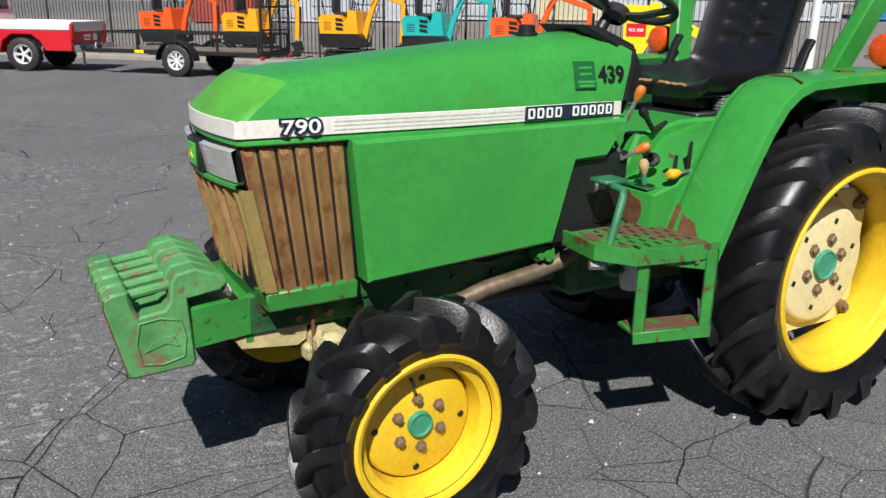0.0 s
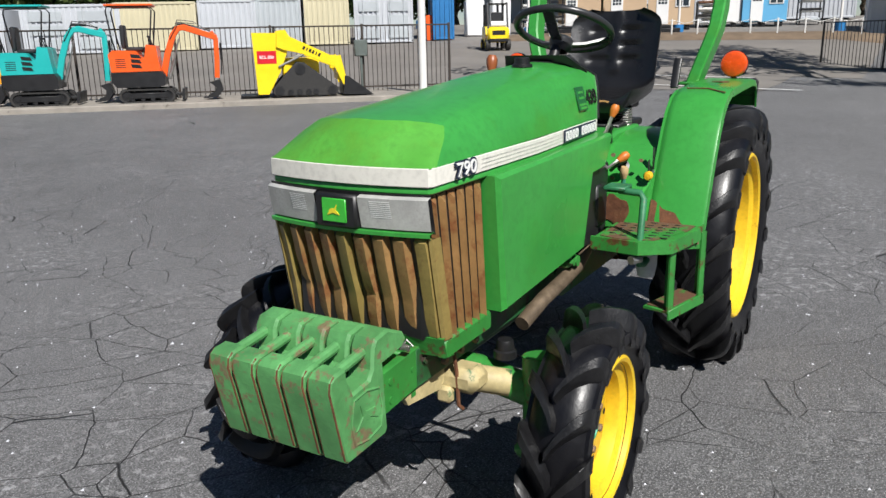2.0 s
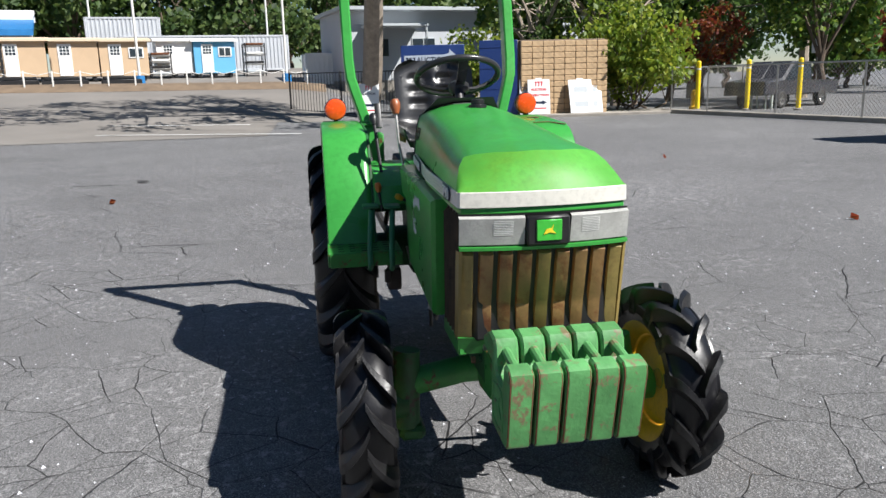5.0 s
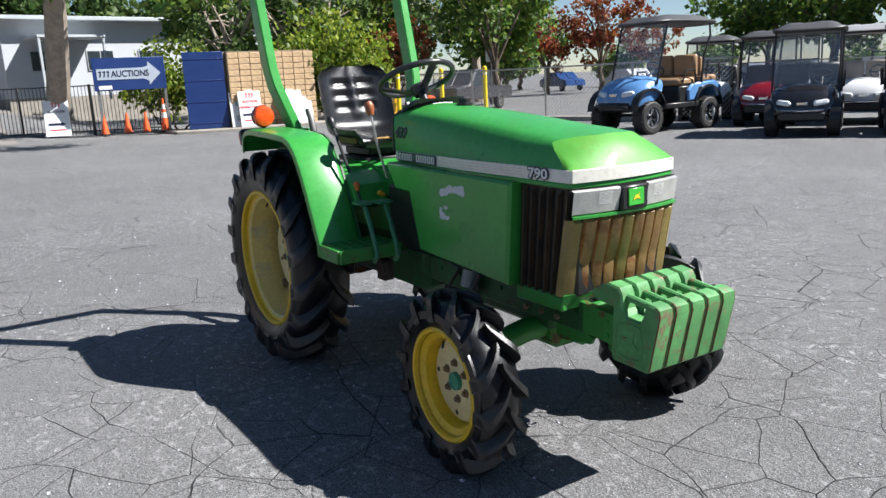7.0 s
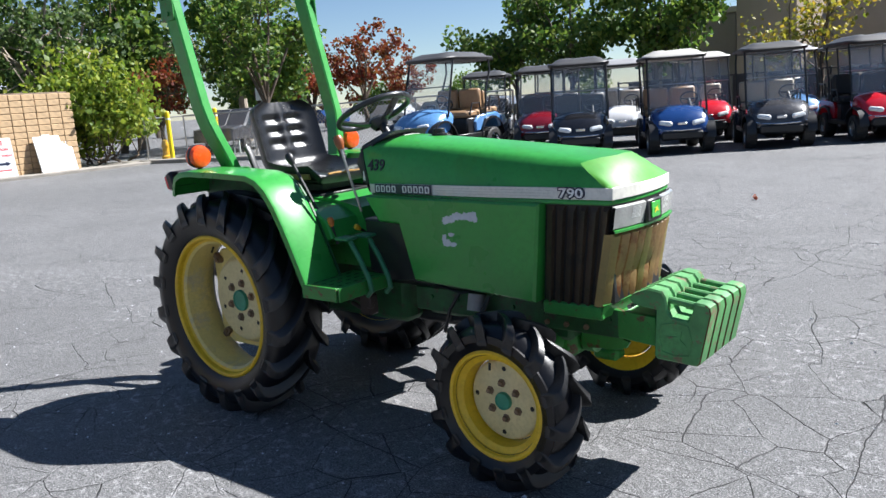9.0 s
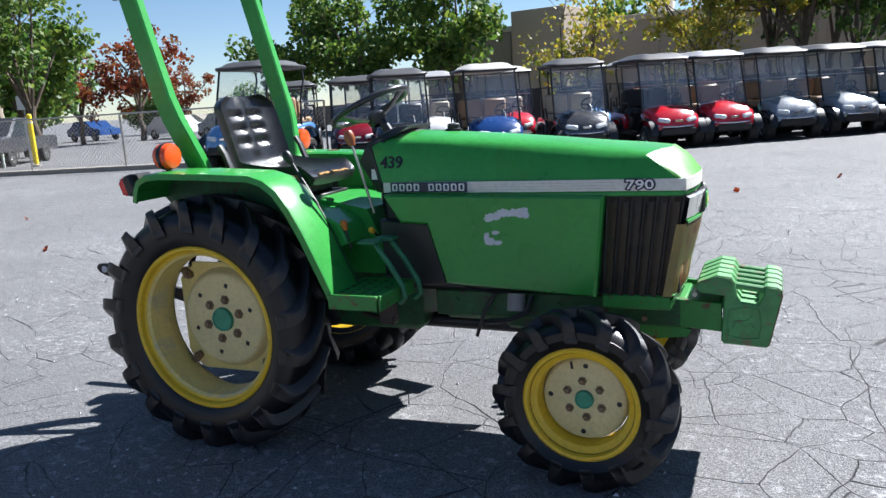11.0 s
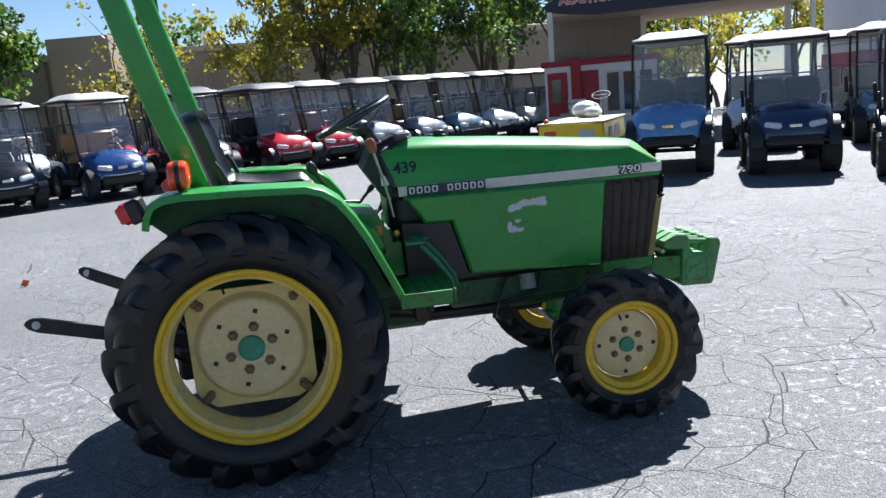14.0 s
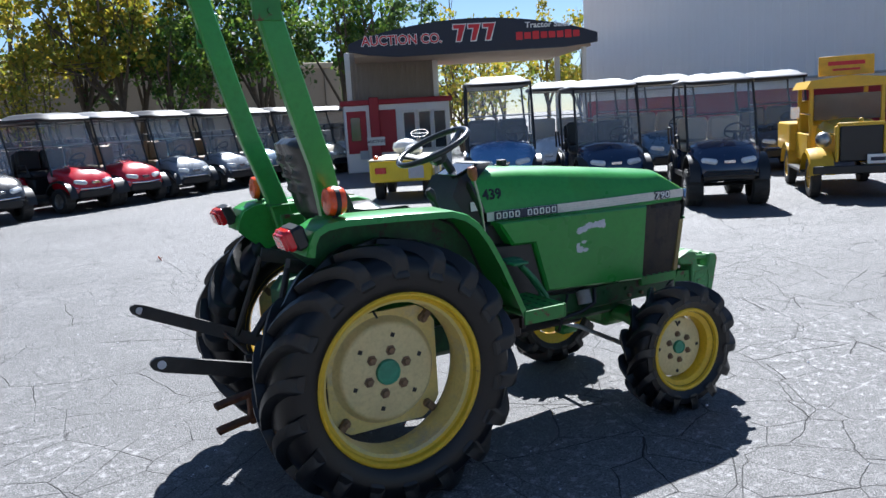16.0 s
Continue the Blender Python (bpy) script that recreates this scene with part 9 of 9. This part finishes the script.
def tree(label, leaf_mat, bark, h, spread, seed, trunk_h, leaf=0.16, per=34, lean=0.0, stems=1, tip=0.55, tr=0.16, name="tree"):
    """A tapered trunk with forking limbs and clumps of leaves at the limb ends."""
    rnd = random.Random(seed)
    t = thing(name, label, "tree", pose(0, 0, 0), "trees round the lot")
    wood, ends = Shape(), []
    for st in range(stems):
        a0 = 2 * math.pi * st / stems + rnd.uniform(0, 1)
        off = Vector((math.cos(a0), math.sin(a0), 0)) * (0.0 if stems == 1 else 0.25)
        topv = Vector((lean * h + off.x * 3, off.y * 3, trunk_h))
        pts = [off, off.lerp(topv, 0.35) + Vector((rnd.uniform(-.1, .1), rnd.uniform(-.1, .1), 0)), off.lerp(topv, 0.7) + Vector((rnd.uniform(-.15, .15), rnd.uniform(-.15, .15), 0)), topv]
        wood.sweep(pts, tr, 9, r2=tr * 0.7)
        limbs = 7 if stems == 1 else 4
        for k in range(limbs):
            a = 2 * math.pi * k / limbs + rnd.uniform(-0.4, 0.4)
            start = pts[2].lerp(topv, rnd.uniform(0.2, 1.0))
            reach, climb = spread * rnd.uniform(0.45, 1.0), (h - trunk_h) * rnd.uniform(0.25, 0.95)
            if k == 0:
                reach, climb = spread * 0.15, (h - trunk_h) * 0.95
            e = start + Vector((math.cos(a) * reach, math.sin(a) * reach, climb))
            mid = start.lerp(e, 0.5) + Vector((rnd.uniform(-.25, .25), rnd.uniform(-.25, .25), 0.15 * climb))
            wood.sweep([start, mid, e], tr * 0.45, 6, r2=tr * 0.12)
            ends.append((e, tip * rnd.uniform(0.8, 1.3)))
            for q in range(5):
                b = start.lerp(e, rnd.uniform(0.35, 1.0)) + Vector((rnd.uniform(-1, 1), rnd.uniform(-1, 1), rnd.uniform(-0.6, 0.9))) * spread * 0.38
                wood.sweep([mid.lerp(e, rnd.uniform(0, 0.7)), b], tr * 0.16, 5, r2=tr * 0.05)
                ends.append((b, tip * rnd.uniform(0.6, 1.15)))
    part("trunk", wood, bark, t, "branching trunk")
    ob = new("crown", plain_mesh("crown", leaf_crown(rnd, ends, leaf, per), leaf_mat))
    ob.parent = t
    return t


def plant(master, spots):
    """Copies of a tree: x, y, turn, size."""
    x, y, r, k = spots[0]
    master.matrix_world = pose(x, y, rise(x, y), 0, 0, r) @ Matrix.Scale(k, 4)
    for x, y, r, k in spots[1:]:
        c = copy_thing(master, pose(x, y, rise(x, y), 0, 0, r))
        c.scale = (k, k, k)


plant(tree("leafy green broad tree with a forked trunk", LEAF_GREEN, BARK, 6.8, 2.3, 1, 2.0, 0.20, 60), [
    (-26.0, 20.2, 40, 1.1), (9.5, 33.5, 10, 1.15), (14.5, 35.5, 130, 1.25), (5.2, 33.0, 100, 1.0)])
plant(tree("dense green tree with low hanging branches", LEAF_GREEN, BARK, 9.0, 3.3, 17, 2.2, 0.31, 120, tip=1.05, tr=0.2), [
    (-24.2, 38.0, 0, 0.95), (-19.8, 37.2, 80, 0.92), (-15.2, 38.0, 200, 1.1), (-29.5, 22.5, 120, 0.95), (-34.5, 17.5, 40, 1.05), (-36.5, 10.5, 250, 1.1)])
plant(tree("tall airy eucalyptus with dark hanging leaves", LEAF_DARK, BARK, 9.5, 2.2, 5, 3.0, 0.20, 52, stems=2), [
    (7.5, 36.0, 60, 1.25), (11.5, 37.5, 200, 1.4), (17.5, 37.0, 20, 1.35), (4.0, 36.5, 120, 1.15), (-14.2, 39.5, 60, 1.1), (20.5, 36.5, 300, 1.0)])
plant(tree("sparse yellow-green autumn tree", LEAF_YELLOW, BARK, 5.0, 2.1, 9, 1.4, 0.16, 20, stems=3, tip=0.6, tr=0.09), [
    (-0.4, 33.0, 0, 1.0), (16.5, 26.5, 90, 1.1), (19.5, 29.0, 30, 1.2), (-6.7, 36.0, 60, 1.3)])
plant(tree("broad yellow-green tree in early autumn", LEAF_YELLOW, BARK, 8.0, 2.7, 14, 2.2, 0.20, 66), [
    (3.2, 33.5, 0, 1.25), (2.0, 35.5, 140, 1.3), (-1.0, 38.0, 40, 1.05), (25.5, 32.5, 70, 0.9), (28.5, 33.5, 10, 0.8)])
plant(tree("round red maple in autumn colour", LEAF_RED, BARK, 5.4, 2.4, 21, 1.6, 0.20, 64), [
    (-35.5, 36.0, 0, 1.25), (-44.0, 50.0, 80, 1.0), (-37.5, 33.0, 140, 1.05), (-28.5, 16.2, 30, 0.75)])
plant(tree("large dark green oak at the gate", LEAF_DARK, BARK_PALE, 8.5, 3.4, 33, 3.0, 0.22, 64, tr=0.30), [
    (-31.5, 9.5, 90, 0.9), (-34.5, 14.0, 200, 1.0), (-30.5, 13.0, 30, 0.85), (-37, 20, 100, 1.0), (-33, 24, 10, 1.0)])
plant(tree("very large spreading oak with a pale trunk by the gate", LEAF_GREEN, BARK_PALE, 11.0, 8.8, 36, 5.6, 0.28, 130, lean=0.42, tip=1.35, tr=0.42), [(-27.6, 1.5, 0, 1.0)])
far = []
rr = random.Random(4)
for k in range(44):
    a = radians(150 + 92 * k / 43)
    dist = rr.uniform(66, 84)
    far.append((dist * math.cos(a), dist * math.sin(a), rr.uniform(0, 360), rr.uniform(1.5, 2.1)))
plant(tree("dense dark tree on the far slope", LEAF_DARK, BARK, 5.2, 2.6, 41, 0.8, 0.30, 60, tip=0.9, name="far_tree"), far)
plant(tree("dense green tree beyond the lot", LEAF_GREEN, BARK, 5.2, 2.6, 43, 0.8, 0.30, 60, tip=0.9, name="far_tree"), [
    (rr.uniform(56, 80) * math.cos(radians(a)), rr.uniform(56, 80) * math.sin(radians(a)), rr.uniform(0, 360), rr.uniform(1.1, 1.7) * (0.45 if 112 < a < 138 else 1.0)) for a in range(60, 158, 5)])
plant(tree("bushy lime green shrub beside the block wall", LEAF_LIME, BARK, 3.0, 1.2, 51, 0.3, 0.15, 46, stems=3, tip=0.5, tr=0.04, name="shrub"), [
    (-24.7, 10.9, 0, 1.35), (-24.9, 12.0, 80, 1.25), (-26.6, 5.6, 20, 1.05), (-27.5, 12.5, 130, 1.1)])

# ---- fallen leaves and grit ----
rl = random.Random(77)
leafm = plain_mesh("fallen_leaf", leaf_crown(rl, [(Vector((0, 0, 0.015)), 0.01)], 0.09, 2), LEAF_RED)
for x, y in ((-5.5, 3.1), (-3.2, 2.2), (0.2, 6.8), (-6.0, -3.2), (-8.4, 5.2), (1.8, 7.6), (-2.5, 4.4), (3.1, 9.0)):
    ob = new("fallen_leaf", leafm)
    ob.matrix_world = pose(x, y, 0.02, 0, 0, x * 77)
    tagged(ob, "dry brown leaf on the asphalt", "leaf", "fallen leaves")
grit = Shape()
for _ in range(2600):
    x, y = rl.uniform(-6, 6), rl.uniform(-6, 7)
    r = rl.uniform(0.003, 0.008) * (1.6 if rl.random() < 0.06 else 1)
    k = len(grit.v)
    z = r * 0.8
    grit.v += [(x - r, y - r * 0.6, 0), (x + r, y - r * 0.4, 0), (x + r * 0.3, y + r, 0), (x, y, z)]
    grit.f += [(k, k + 1, k + 3), (k + 1, k + 2, k + 3), (k + 2, k, k + 3)]
single("loose_grit", grit, PRIMER, "scattered pale grit on the asphalt", "gravel", kind="stuff", smooth=0)
